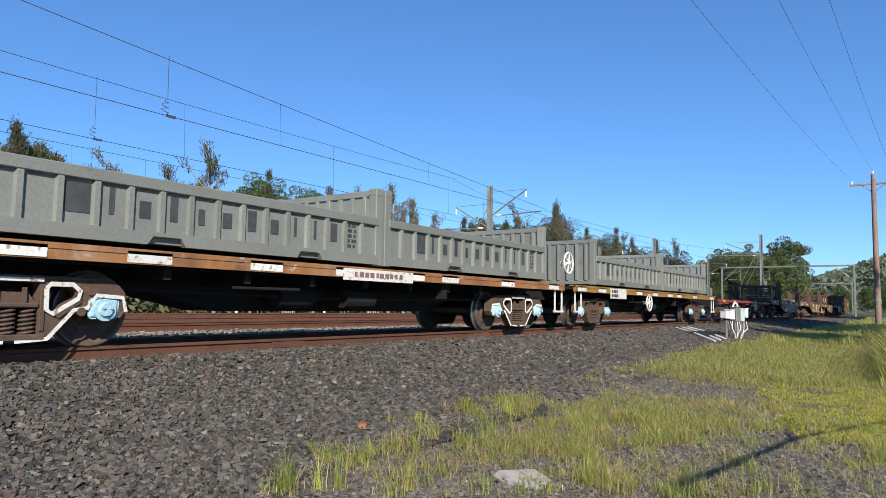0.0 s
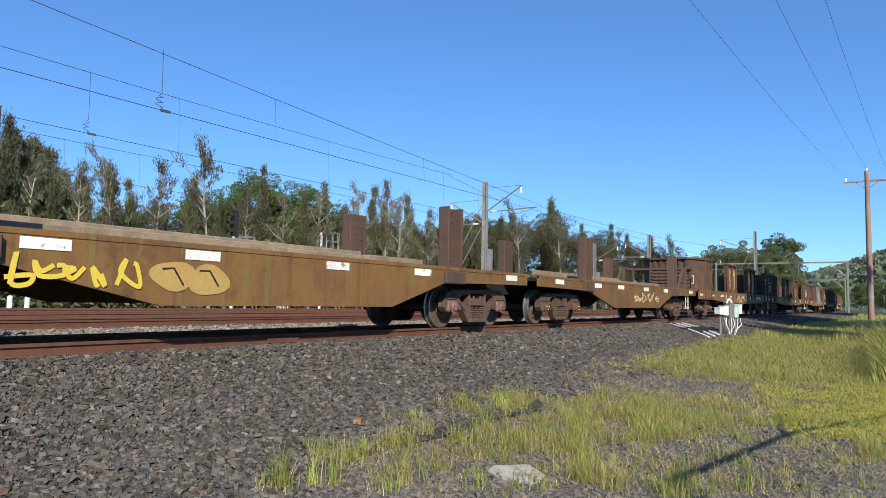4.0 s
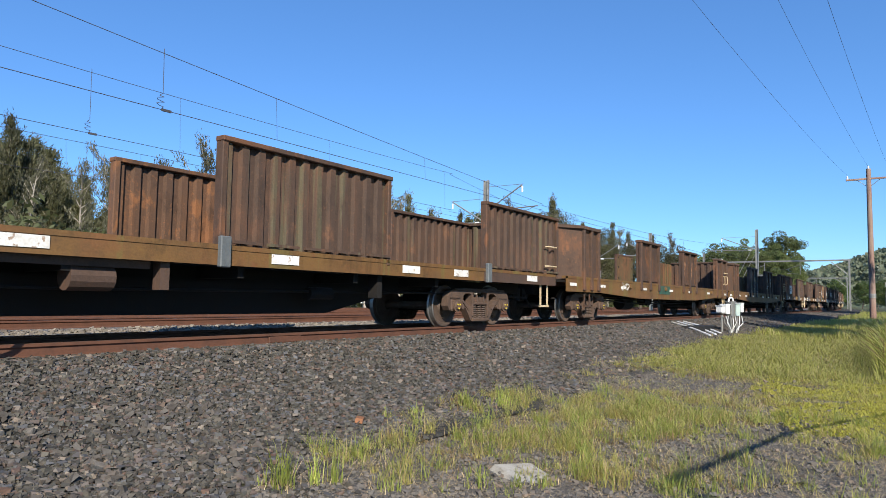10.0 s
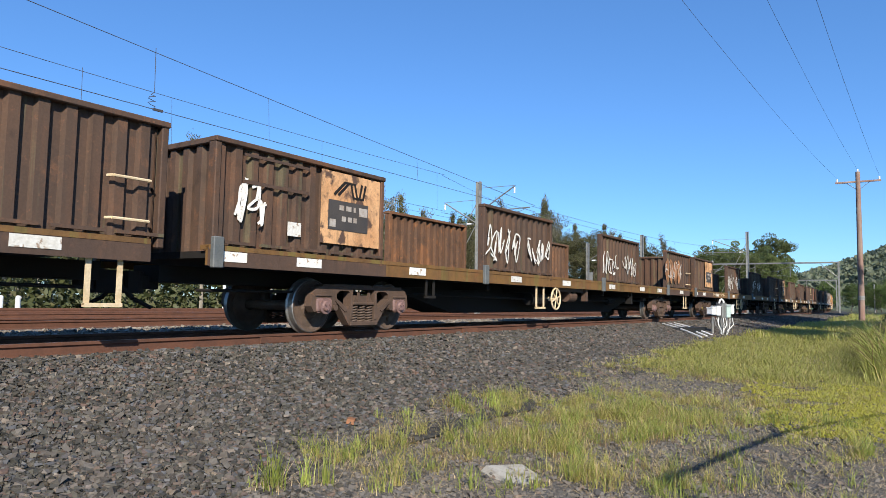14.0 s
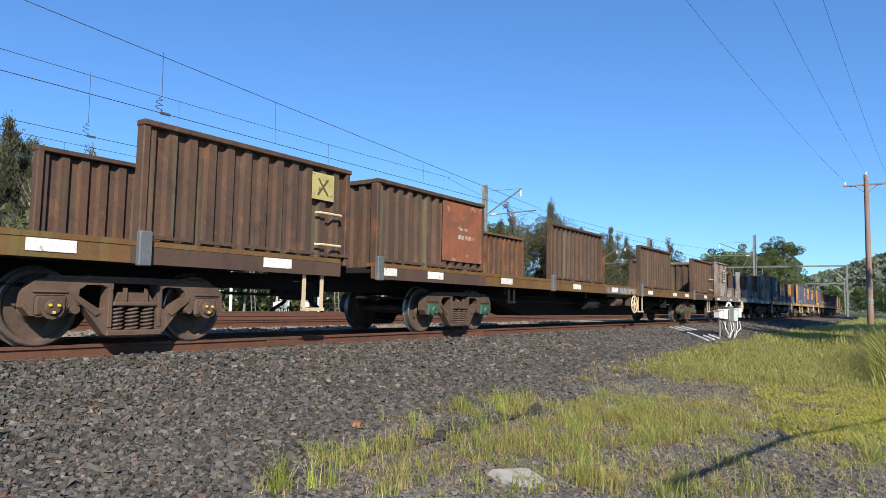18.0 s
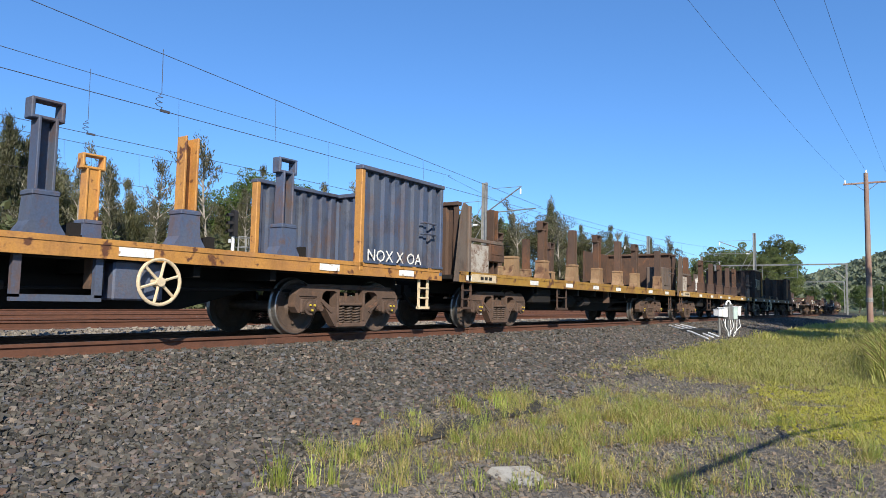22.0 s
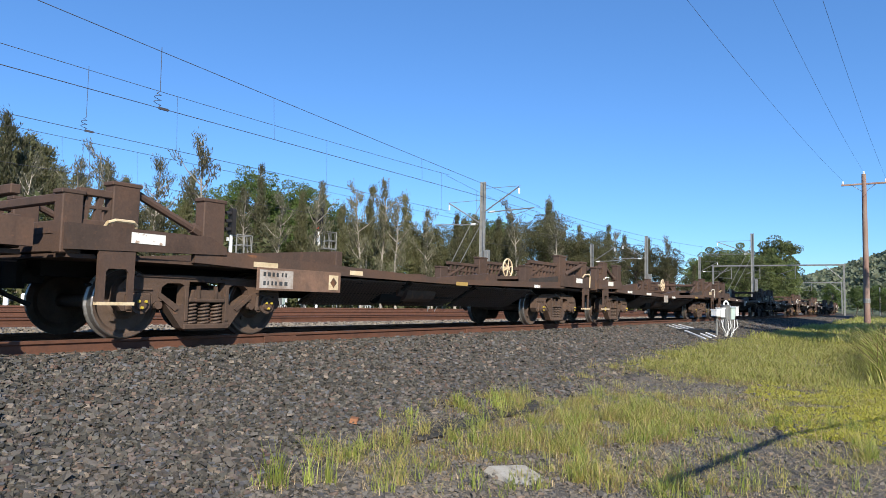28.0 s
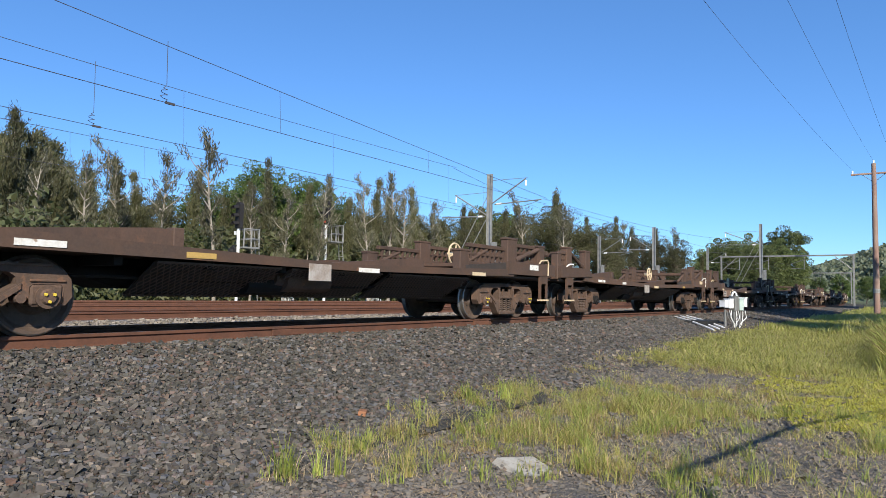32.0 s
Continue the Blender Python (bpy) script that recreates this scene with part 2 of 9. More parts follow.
    plastic=mat("white_plastic", (0.74, 0.75, 0.74), None, 0.5, 8.0, 0.4, bump=0.03, bright=1.0),
    mint=mat("mint_box_paint", (0.5, 0.62, 0.58), None, 0.5, 8.0, 0.5, bump=0.03),
    wire=mat("dark_wire", (0.07, 0.07, 0.08), None, 0.5, 8.0, 0.6, bump=0.0),
    slab=mat("weathered_concrete", (0.5, 0.47, 0.4), (0.33, 0.3, 0.25), 0.5, 5.0, 0.9, bump=0.5, fine=60.0, spots=(0.22, 0.2, 0.16), spot=0.58),
    straw=mat("dry_straw", (0.6, 0.48, 0.28), (0.45, 0.33, 0.18), 0.5, 6.0, 0.85, bump=0.0),
    mesh=mat("dark_mesh", (0.14, 0.095, 0.072), None, 0.5, 8.0, 0.8, bump=0.1),
)


# ---- shape helpers ----
class Geo:
    """Collects the faces of one part."""

    def __init__(self):
        self.v, self.f = [], []

    def put(self, v, f):
        k = len(self.v)
        self.v += v
        self.f += [tuple(i + k for i in q) for q in f]
        return self

    def box(self, x0, x1, y0, y1, z0, z1, c=0.0):
        if c <= 0:
            v = [(x, y, z) for x in (x0, x1) for y in (y0, y1) for z in (z0, z1)]
            return self.put(v, [(0, 1, 3, 2), (4, 6, 7, 5), (0, 4, 5, 1), (2, 3, 7, 6), (0, 2, 6, 4), (1, 5, 7, 3)])
        v, f = [], []
        lo, hi = (x0, y0, z0), (x1, y1, z1)
        ids = {}
        for sx in (0, 1):
            for sy in (0, 1):
                for sz in (0, 1):
                    s = (sx, sy, sz)
                    for a in range(3):
                        p = [(hi[i] - c if s[i] else lo[i] + c) for i in range(3)]
                        p[a] = hi[a] if s[a] else lo[a]
                        ids[s, a] = len(v)
                        v.append(tuple(p))
        for a in range(3):
            b, d = (a + 1) % 3, (a + 2) % 3
            for s in (0, 1):
                q = []
                for sb, sd in ((0, 0), (1, 0), (1, 1), (0, 1)):
                    t = [0, 0, 0]
                    t[a], t[b], t[d] = s, sb, sd
                    q.append(ids[tuple(t), a])
                f.append(tuple(q if s else q[::-1]))
            for sb in (0, 1):
                for sd in (0, 1):
                    t0, t1 = [0, 0, 0], [0, 0, 0]
                    t0[a], t1[a] = 0, 1
                    for t in (t0, t1):
                        t[b], t[d] = sb, sd
                    q = (ids[tuple(t0), b], ids[tuple(t1), b], ids[tuple(t1), d], ids[tuple(t0), d])
                    f.append(q if sb != sd else q[::-1])
        for sx in (0, 1):
            for sy in (0, 1):
                for sz in (0, 1):
                    s = (sx, sy, sz)
                    q = (ids[s, 0], ids[s, 1], ids[s, 2])
                    f.append(q if (sx + sy + sz) % 2 else q[::-1])
        return self.put(v, f)

    def prism(self, pts, axis, a, b):
        """A polygon drawn out from a to b: along x from (y, z), along y from (x, z), along z from (x, y)."""
        mk = {"x": lambda p, t: (t, p[0], p[1]), "y": lambda p, t: (p[0], t, p[1]), "z": lambda p, t: (p[0], p[1], t)}[axis]
        n = len(pts)
        v = [mk(p, a) for p in pts] + [mk(p, b) for p in pts]
        f = [tuple(range(n)), tuple(range(2 * n - 1, n - 1, -1))]
        f += [(i, n + i, n + (i + 1) % n, (i + 1) % n) for i in range(n)]
        return self.put(v, f)

    def cyl(self, p, q, r, n=10, r2=None, cap=True):
        p, q = Vector(p), Vector(q)
        d = (q - p).normalized()
        u = d.orthogonal().normalized()
        w = d.cross(u)
        r2 = r if r2 is None else r2
        v = []
        for c, rad in ((p, r), (q, r2)):
            for i in range(n):
                a = 2 * math.pi * i / n
                v.append(tuple(c + (u * math.cos(a) + w * math.sin(a)) * rad))
        f = [(i, (i + 1) % n, n + (i + 1) % n, n + i) for i in range(n)]
        if cap:
            f += [tuple(range(n - 1, -1, -1)), tuple(range(n, 2 * n))]
        return self.put(v, f)

    def tube(self, pts, r, n=6):
        for p, q in zip(pts, pts[1:]):
            self.cyl(p, q, r, n)
        return self

    def lathe(self, prof, c, n=24):
        """Turns (radius, y) points about the y axis through c."""
        k = len(prof)
        v = []
        for i in range(n):
            a = 2 * math.pi * i / n
            v += [(c[0] + r * math.cos(a), c[1] + y, c[2] + r * math.sin(a)) for r, y in prof]
        f = [(i * k + j, i * k + j + 1, (i + 1) % n * k + j + 1, (i + 1) % n * k + j) for i in range(n) for j in range(k - 1)]
        return self.put(v, f)

    def corr(self, x0, x1, y, z0, z1, pitch=0.25, deep=0.05, thick=0.012, axis="x"):
        """A corrugated sheet, upright, along x at y (or along y at x = y)."""
        n = max(1, round((x1 - x0) / pitch))
        p = (x1 - x0) / n
        prof = []
        for i in range(n):
            a = x0 + i * p
            prof += [(a, 0), (a + 0.4 * p, 0), (a + 0.5 * p, deep), (a + 0.9 * p, deep)]
        prof.append((x1, 0))
        v, f = [], []
        for a, d in prof:
            for dd in (d, d + thick):
                for z in (z0, z1):
                    v.append((a, y + dd, z) if axis == "x" else (y + dd, a, z))
        for i in range(len(prof) - 1):
            k = 4 * i
            f += [(k, k + 1, k + 5, k + 4), (k + 2, k + 6, k + 7, k + 3), (k + 1, k + 3, k + 7, k + 5), (k, k + 4, k + 6, k + 2)]
        return self.put(v, f)

    def mirror(self):
        """Adds the same again on the other side of y = 0."""
        v, f = list(self.v), list(self.f)
        return self.put([(x, -y, z) for x, y, z in v], [q[::-1] for q in f])

    def mesh(self, name, material, smooth=False):
        me = bpy.data.meshes.new(name)
        me.from_pydata(self.v, [], self.f)
        if material:
            me.materials.append(material)
        if smooth:
            me.shade_smooth()
        return me


def part(name, geo, material, parent, label="", at=None, smooth=False):
    """Links one mesh as a part under a thing or a part. geo: a Geo or a mesh that is shared."""
    me = geo.mesh(name, material, smooth) if isinstance(geo, Geo) else geo
    ob = new(name, me)
    ob.parent = parent
    if at is not None:
        ob.matrix_basis = at
    if label:
        ob["label"] = label
    return ob


MESHES = {}


def shared(key, material, build, smooth=False):
    """The mesh under that key, built once."""
    if key not in MESHES:
        g = Geo()
        build(g)
        MESHES[key] = g.mesh(key.split("/")[0], material, smooth)
    return MESHES[key]


def thing(name, geo, material, label, category, group="", kind="", at=None, smooth=False):
    me = geo.mesh(name, material, smooth) if isinstance(geo, Geo) else geo
    ob = new(name, me)
    if at is not None:
        ob.matrix_basis = at
    return tagged(ob, label, category, group, kind)


# ---- the line of the tracks ----
CURVE_X, CURVE_R = 60.0, 1250.0
MAIN = 8.5


def track(s, off=MAIN):
    """Plan place and heading (degrees) at the length s along a track that runs beside the x axis."""
    if s <= CURVE_X:
        return s, off, 0.0
    a = (s - CURVE_X) / CURVE_R
    r = CURVE_R - (off - MAIN)
    return CURVE_X + r * math.sin(a), off + r * (1 - math.cos(a)), math.degrees(a)


def train_run(t):
    """Metres that the train has gone since the start."""
    return 19.1 * t - 0.0425 * t * t - 0.000367 * t ** 3


def ground_z(x):
    return -1.0 + 0.0165 * min(max(x - 4, -20), 28) + 0.008 * min(max(x - 32, 0), 40)


# ---- wagons: running gear ----
WR = 0.42
TRAIN = []      # (thing, leading end, length, offset in the wagon)
SPIN = []       # (wheelset, place along the train)


def g_wheelset(g):
    for s in (-1, 1):
        prof = [(0.09, 0.80), (0.16, 0.815), (0.2, 0.77), (0.33, 0.765), (0.37, 0.81), (0.405, 0.815), (WR, 0.805), (WR + 0.004, 0.72), (WR + 0.03, 0.705), (WR + 0.03, 0.685), (0.37, 0.68), (0.3, 0.72), (0.18, 0.70), (0.1, 0.66)]
        g.lathe([(r, s * y) for r, y in prof], (0, 0, 0), 28)
    g.cyl((0, -0.95, 0), (0, 0.95, 0), 0.08, 12)
    for s in (-1, 1):
        for k in range(3):
            a = 2.1 * k
            g.box(0.24 * math.cos(a) - 0.025, 0.24 * math.cos(a) + 0.025, s * 0.79 - 0.012, s * 0.79 + 0.012, 0.24 * math.sin(a) - 0.025, 0.24 * math.sin(a) + 0.025)


def wheelset_mesh():
    """The shared wheel pair, with the running treads polished."""
    if "wheelset" not in MESHES:
        me = shared("wheelset", M["wheel"], g_wheelset)
        me.materials.append(M["tread"])
        for p in me.polygons:
            c = p.center
            if math.hypot(c.x, c.z) > 0.395 and 0.69 < abs(c.y) < 0.83:
                p.material_index = 1
    return MESHES["wheelset"]


def g_sideframe(g):
    """A cast side frame: deep plate with pedestals, a rounded window each side of the springs, and raised ribs."""
    y0, y1 = -0.08, 0.07
    for s in (-1, 1):
        upper = [(0, 0.7), (0, 0.775), (0.55, 0.775), (0.95, 0.75), (1.12, 0.7), (1.2, 0.61), (1.22, 0.42), (1.15, 0.33), (0.8, 0.33), (0.78, 0.4), (0.72, 0.45), (0.62, 0.45), (0.66, 0.55), (0.65, 0.62), (0.58, 0.67), (0.4, 0.675), (0.34, 0.65), (0.27, 0.65), (0.27, 0.7)]
        lower = [(0.27, 0.65), (0.34, 0.65), (0.345, 0.42), (0.4, 0.39), (0.66, 0.55), (0.62, 0.45), (0.36, 0.12), (0.28, 0.085), (0, 0.085), (0, 0.17), (0.27, 0.17)]
        for pts in (upper, lower):
            pts = [(s * a, b) for a, b in pts]
            g.prism(pts if s < 0 else pts[::-1], "y", y0, y1)
        g.prism([(s * 0.42, 0.36), (s * 0.47, 0.33), (s * 0.7, 0.5), (s * 0.7, 0.56)], "y", y0 - 0.018, y0)
        g.box(min(s * 0.2, s * 1.0), max(s * 0.2, s * 1.0), y0 - 0.02, y0, 0.735, 0.765, 0.006)
        g.box(min(s * 0.78, s * 1.14), max(s * 0.78, s * 1.14), y0 - 0.02, y0, 0.575, 0.6, 0.005)
        g.box(min(s * 0.28, s * 0.33), max(s * 0.28, s * 0.33), y0 - 0.015, y0, 0.2, 0.64, 0.006)
        g.cyl((s * 0.7, y0 - 0.03, 0.4), (s * 0.7, y1, 0.4), 0.05, 10)
    g.box(-0.27, 0.27, y0 - 0.02, y1, 0.44, 0.49, 0.012)
    g.prism([(-0.25, 0.49), (0.25, 0.49), (0.17, 0.6), (-0.17, 0.6)], "y", y0 + 0.02, y1)
    g.box(-0.34, 0.34, y0 - 0.03, y0, 0.1, 0.17, 0.012)
    for x in (-0.13, 0.13):
        g.box(x - 0.02, x + 0.02, y0 - 0.01, y0 + 0.02, 0.49, 0.65)


def g_spring(g):
    """One coil spring, as a turned column of rounds."""
    n, k = 10, 0
    prof = []
    for i in range(6):
        z = 0.17 + 0.044 * i
        prof += [(0.045, z), (0.08, z + 0.01), (0.085, z + 0.019), (0.08, z + 0.028), (0.045, z + 0.038)]
    k = len(prof)
    v = []
    for i in range(n):
        a = 2 * math.pi * i / n
        v += [(r * math.cos(a), r * math.sin(a), z + 0.012 * math.cos(a)) for r, z in prof]
    g.put(v, [(i * k + j, (i + 1) % n * k + j, (i + 1) % n * k + j + 1, i * k + j + 1) for i in range(n) for j in range(k - 1)])


def g_bolster(g):
    g.box(-0.17, 0.17, -0.9, 0.9, 0.42, 0.66, 0.03)
    g.cyl((0, 0, 0.66), (0, 0, 0.76), 0.2, 12)
    for s in (-1, 1):
        g.box(s * 0.5 - 0.04, s * 0.5 + 0.04, -0.75, 0.75, 0.3, 0.38)
        g.box(-0.95, 0.95, s * 0.35 - 0.02, s * 0.35 + 0.02, 0.36, 0.4)


def g_cap(g):
    g.box(-0.17, 0.17, -0.045, 0.0, -0.1, 0.13, 0.03)
    g.cyl((0, -0.045, 0), (0, -0.075, 0), 0.125, 16)
    g.cyl((0, -0.07, 0), (0, -0.105, 0), 0.09, 14, 0.07)
    for k in range(3):
        a = 0.5 + 2.094 * k
        g.cyl((0.05 * math.cos(a), -0.105, 0.05 * math.sin(a)), (0.05 * math.cos(a), -0.125, 0.05 * math.sin(a)), 0.017, 6)


def cap_mesh(cap):
    """An axle-box cap; the brown ones carry dabs of yellow paint on their bolts."""
    key = "axle_cap/" + cap
    if key not in MESHES:
        me = shared(key, M[cap], g_cap)
        if cap == "bogie":
            me.materials.append(M["lemon"])
            for p in me.polygons:
                if p.center.y < -0.106:
                    p.material_index = 1
    return MESHES[key]


def bogie(root, S0, x, cap):
    # bolster in the shade-dark colour, so the side frame windows look deep
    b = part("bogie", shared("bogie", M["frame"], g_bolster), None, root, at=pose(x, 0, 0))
    for s in (-1, 1):
        turn = 0 if s < 0 else 180
        part("side_frame", shared("side_frame", M["bogie"], g_sideframe), None, b, at=pose(0, s * 0.99, 0, 0, 0, turn))
        for x in (-0.19, 0.0, 0.19):
            part("spring", shared("spring", M["wheel"], g_spring), None, b, at=pose(x, s * 1.0, 0))
        for w in (-0.95, 0.95):
            part("axle_cap", cap_mesh(cap), None, b, at=pose(w, s * 1.05, WR, 0, 0, turn))
    for w in (-0.95, 0.95):
        ws = part("wheelset", wheelset_mesh(), None, b, at=pose(w, 0, WR))
        SPIN.append((ws, S0 + x + w, w))


def g_coupler(g):
    g.box(-0.1, 0.55, -0.09, 0.09, 0.62, 0.8, 0.02)
    g.prism([(-0.35, -0.12), (-0.35, 0.05), (-0.2, 0.17), (-0.05, 0.17), (-0.05, -0.17), (-0.2, -0.17)], "z", 0.56, 0.86)
    g.tube([(0.2, 0.35, 0.7), (0.0, 0.36, 0.5), (-0.3, 0.3, 0.38)], 0.03, 6)


def gear(root, S0, L, a, b, cap="bogie", belly=None, tank=True):
    """Bogies, couplers and what hangs under the floor. a, b: the first wheels of the two bogies."""
    bogie(root, S0, a + 0.95, cap)
    bogie(root, S0, b + 0.95, cap)
    for x, turn in ((0.0, 0), (L, 180)):
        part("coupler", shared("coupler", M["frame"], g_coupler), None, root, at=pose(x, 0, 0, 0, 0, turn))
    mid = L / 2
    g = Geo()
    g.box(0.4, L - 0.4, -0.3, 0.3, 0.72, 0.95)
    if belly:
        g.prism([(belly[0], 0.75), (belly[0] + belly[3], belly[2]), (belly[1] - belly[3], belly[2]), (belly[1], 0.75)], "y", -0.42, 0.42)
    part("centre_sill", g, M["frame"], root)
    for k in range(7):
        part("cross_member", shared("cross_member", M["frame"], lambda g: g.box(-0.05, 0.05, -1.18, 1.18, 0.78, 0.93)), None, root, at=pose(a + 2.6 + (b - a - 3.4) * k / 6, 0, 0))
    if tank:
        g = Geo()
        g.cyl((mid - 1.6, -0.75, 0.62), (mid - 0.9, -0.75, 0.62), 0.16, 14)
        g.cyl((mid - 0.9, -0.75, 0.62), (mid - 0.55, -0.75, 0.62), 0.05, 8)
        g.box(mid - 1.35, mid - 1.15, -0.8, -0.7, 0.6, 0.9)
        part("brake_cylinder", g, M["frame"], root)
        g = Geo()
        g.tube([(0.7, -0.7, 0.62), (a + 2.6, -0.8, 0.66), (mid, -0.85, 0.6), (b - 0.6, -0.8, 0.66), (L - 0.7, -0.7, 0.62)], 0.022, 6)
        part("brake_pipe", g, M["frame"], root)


def g_handwheel(g):
    g.lathe([(0.265 + 0.022 * math.cos(math.pi * k / 4), 0.022 * math.sin(math.pi * k / 4)) for k in range(9)], (0, 0, 0), 32)
    for i in range(6):
        a = math.pi * i / 3 + 0.3
        g.cyl((0.05 * math.cos(a), 0, 0.05 * math.sin(a)), (0.265 * math.cos(a), 0, 0.265 * math.sin(a)), 0.018, 6)
    g.cyl((0, -0.04, 0), (0, 0.2, 0), 0.055, 10)


def handwheel(root, x, z, colour="cream", y=-1.32):
    part("handbrake_wheel", shared("handbrake_wheel/" + colour, M[colour], g_handwheel), None, root, "cream spoked handbrake wheel", pose(x, y, z, 0, 0, 0))


def stirrup(root, x, w=0.42, z0=0.42, z1=0.95, colour="cream", rungs=0, y=-1.27):
    g = Geo()
    g.box(x, x + 0.06, y, y + 0.02, z0, z1)
    g.box(x + w - 0.06, x + w, y, y + 0.02, z0, z1)
    g.box(x, x + w, y - 0.03, y + 0.04, z0 - 0.02, z0 + 0.025)
    for k in range(rungs):
        z = z0 + (z1 - z0) * (k + 1) / (rungs + 1)
        g.cyl((x, y, z), (x + w, y, z), 0.015, 6)
    part("step", g, M[colour], root)


def grip(root, x, z0, z1, y=-1.4, colour="cream"):
    """An upright hand rail, or a level one if z0 and z1 are a pair of x."""
    g = Geo().tube([(x, y + 0.08, z0), (x, y, z0 + 0.03), (x, y, z1 - 0.03), (x, y + 0.08, z1)], 0.017, 6)
    part("hand_rail", g, M[colour], root)


def rung(root, x0, x1, z, y=-1.4, colour="cream"):
    g = Geo().tube([(x0, y + 0.08, z), (x0 + 0.03, y, z), (x1 - 0.03, y, z), (x1, y + 0.08, z)], 0.017, 6)
    part("hand_rail", g, M[colour], root)


def plate(root, x0, x1, z0, z1, y=-1.306, colour="white", name="marker_plate"):
    part(name, Geo().box(x0, x1, y - 0.006, y, z0, z1), M[colour], root)


# ---- writing and sprayed paint ----
def text_mesh(text, size, material):
    """Flat letters as a mesh, standing in the x-z plane, facing -y, from x = 0."""
    cu = bpy.data.curves.new("letters", "FONT")
    cu.body, cu.size, cu.extrude = text, size, 0.0015
    cu.resolution_u = 2
    ob = bpy.data.objects.new("letters", cu)
    scene.collection.objects.link(ob)
    bpy.context.view_layer.update()
    me = bpy.data.meshes.new_from_object(ob.evaluated_get(bpy.context.evaluated_depsgraph_get()))
    bpy.data.objects.remove(ob)
    me.materials.clear()
    me.materials.append(material)
    return me


def letters(root, text, x, z, size, colour, y=-1.31, width=1.0, name="lettering", lean=0):
    me = text_mesh(text, size, M[colour])
    m = pose(x, y, z, 90, -lean, 0) @ Matrix.Diagonal((width, 1, 1, 1))
    me.transform(m)
    return part(name, me, None, root)


def ribbon(g, pts, w, y, lift=0.004):
    """A sprayed stroke through (x, z) points, laid on the plane y."""
    pts = [Vector((p[0], p[1])) for p in pts]
    L, R = [], []
    for i, p in enumerate(pts):
        d = pts[min(i + 1, len(pts) - 1)] - pts[max(i - 1, 0)]
        d = d.normalized() if d.length > 1e-6 else Vector((1, 0))
        nrm = Vector((-d.y, d.x)) * w / 2
        L.append(p + nrm)
        R.append(p - nrm)
    v = [(p.x, y - lift - 0.0002 * i, p.y) for i, q in enumerate(zip(L, R)) for p in q]
    g.put(v, [(2 * i, 2 * i + 1, 2 * i + 3, 2 * i + 2) for i in range(len(pts) - 1)])


import itertools

LAYER = itertools.count()


def blob(g, x, z, rx, rz, y, lift=0.004, n=20, wob=0.0, seed=0):
    rnd = random.Random(seed)
    lift += 0.0004 * (next(LAYER) % 6)
    ph = rnd.random() * 6
    v = [(x, y - lift, z)]
    for i in range(n):
        a = 2 * math.pi * i / n
        k = 1 + wob * math.sin(3 * a + ph)
        v.append((x + rx * k * math.cos(a), y - lift, z + rz * k * math.sin(a)))
    g.put(v, [(0, 1 + i, 1 + (i + 1) % n) for i in range(n)])


def scrawl(root, x0, x1, z0, z1, colour, seed, y=-1.31, w=0.035, count=5):
    """A sprayed tag that cannot be read: a few looping strokes."""
    rnd = random.Random(seed)
    g = Geo()
    for k in range(count):
        cx = x0 + (x1 - x0) * (k + 0.5) / count
        hw, hz = (x1 - x0) / count * 0.62, (z1 - z0) / 2
        n = 5 + rnd.randrange(3)
        pts = [(cx + rnd.uniform(-hw, hw), (z0 + z1) / 2 + rnd.uniform(-hz, hz)) for _ in range(n)]
        smooth = []
        for i in range(n - 1):
            p0, p1, p2, p3 = pts[max(i - 1, 0)], pts[i], pts[i + 1], pts[min(i + 2, n - 1)]
            for j in range(6):
                t = j / 6
                smooth.append(tuple(0.5 * (2 * b + (c - a) * t + (2 * a - 5 * b + 4 * c - d) * t * t + (3 * b - a - 3 * c + d) * t ** 3) for a, b, c, d in zip(p0, p1, p2, p3)))
        ribbon(g, smooth + [pts[-1]], w, y, 0.004 + 0.0011 * (k % 4))
    part("sprayed_tag", g, M[colour], root)


def bars(root, x0, x1, z0, z1, rows, colour="white", y=-1.31, seed=1, name="lettering", wide=0.12):
    """Small writing that cannot be read: rows of short bars."""
    rnd = random.Random(seed)
    g = Geo()
    hz = (z1 - z0) / rows
    for r in range(rows):
        x = x0
        while x < x1 - 0.03:
            w = rnd.uniform(wide * 0.42, wide)
            g.box(x, min(x + w, x1), y - 0.004, y, z0 + hz * r + hz * 0.2, z0 + hz * (r + 1) - hz * 0.15)
            x += w + rnd.uniform(0.02, 0.06)
    part(name, g, M[colour], root)


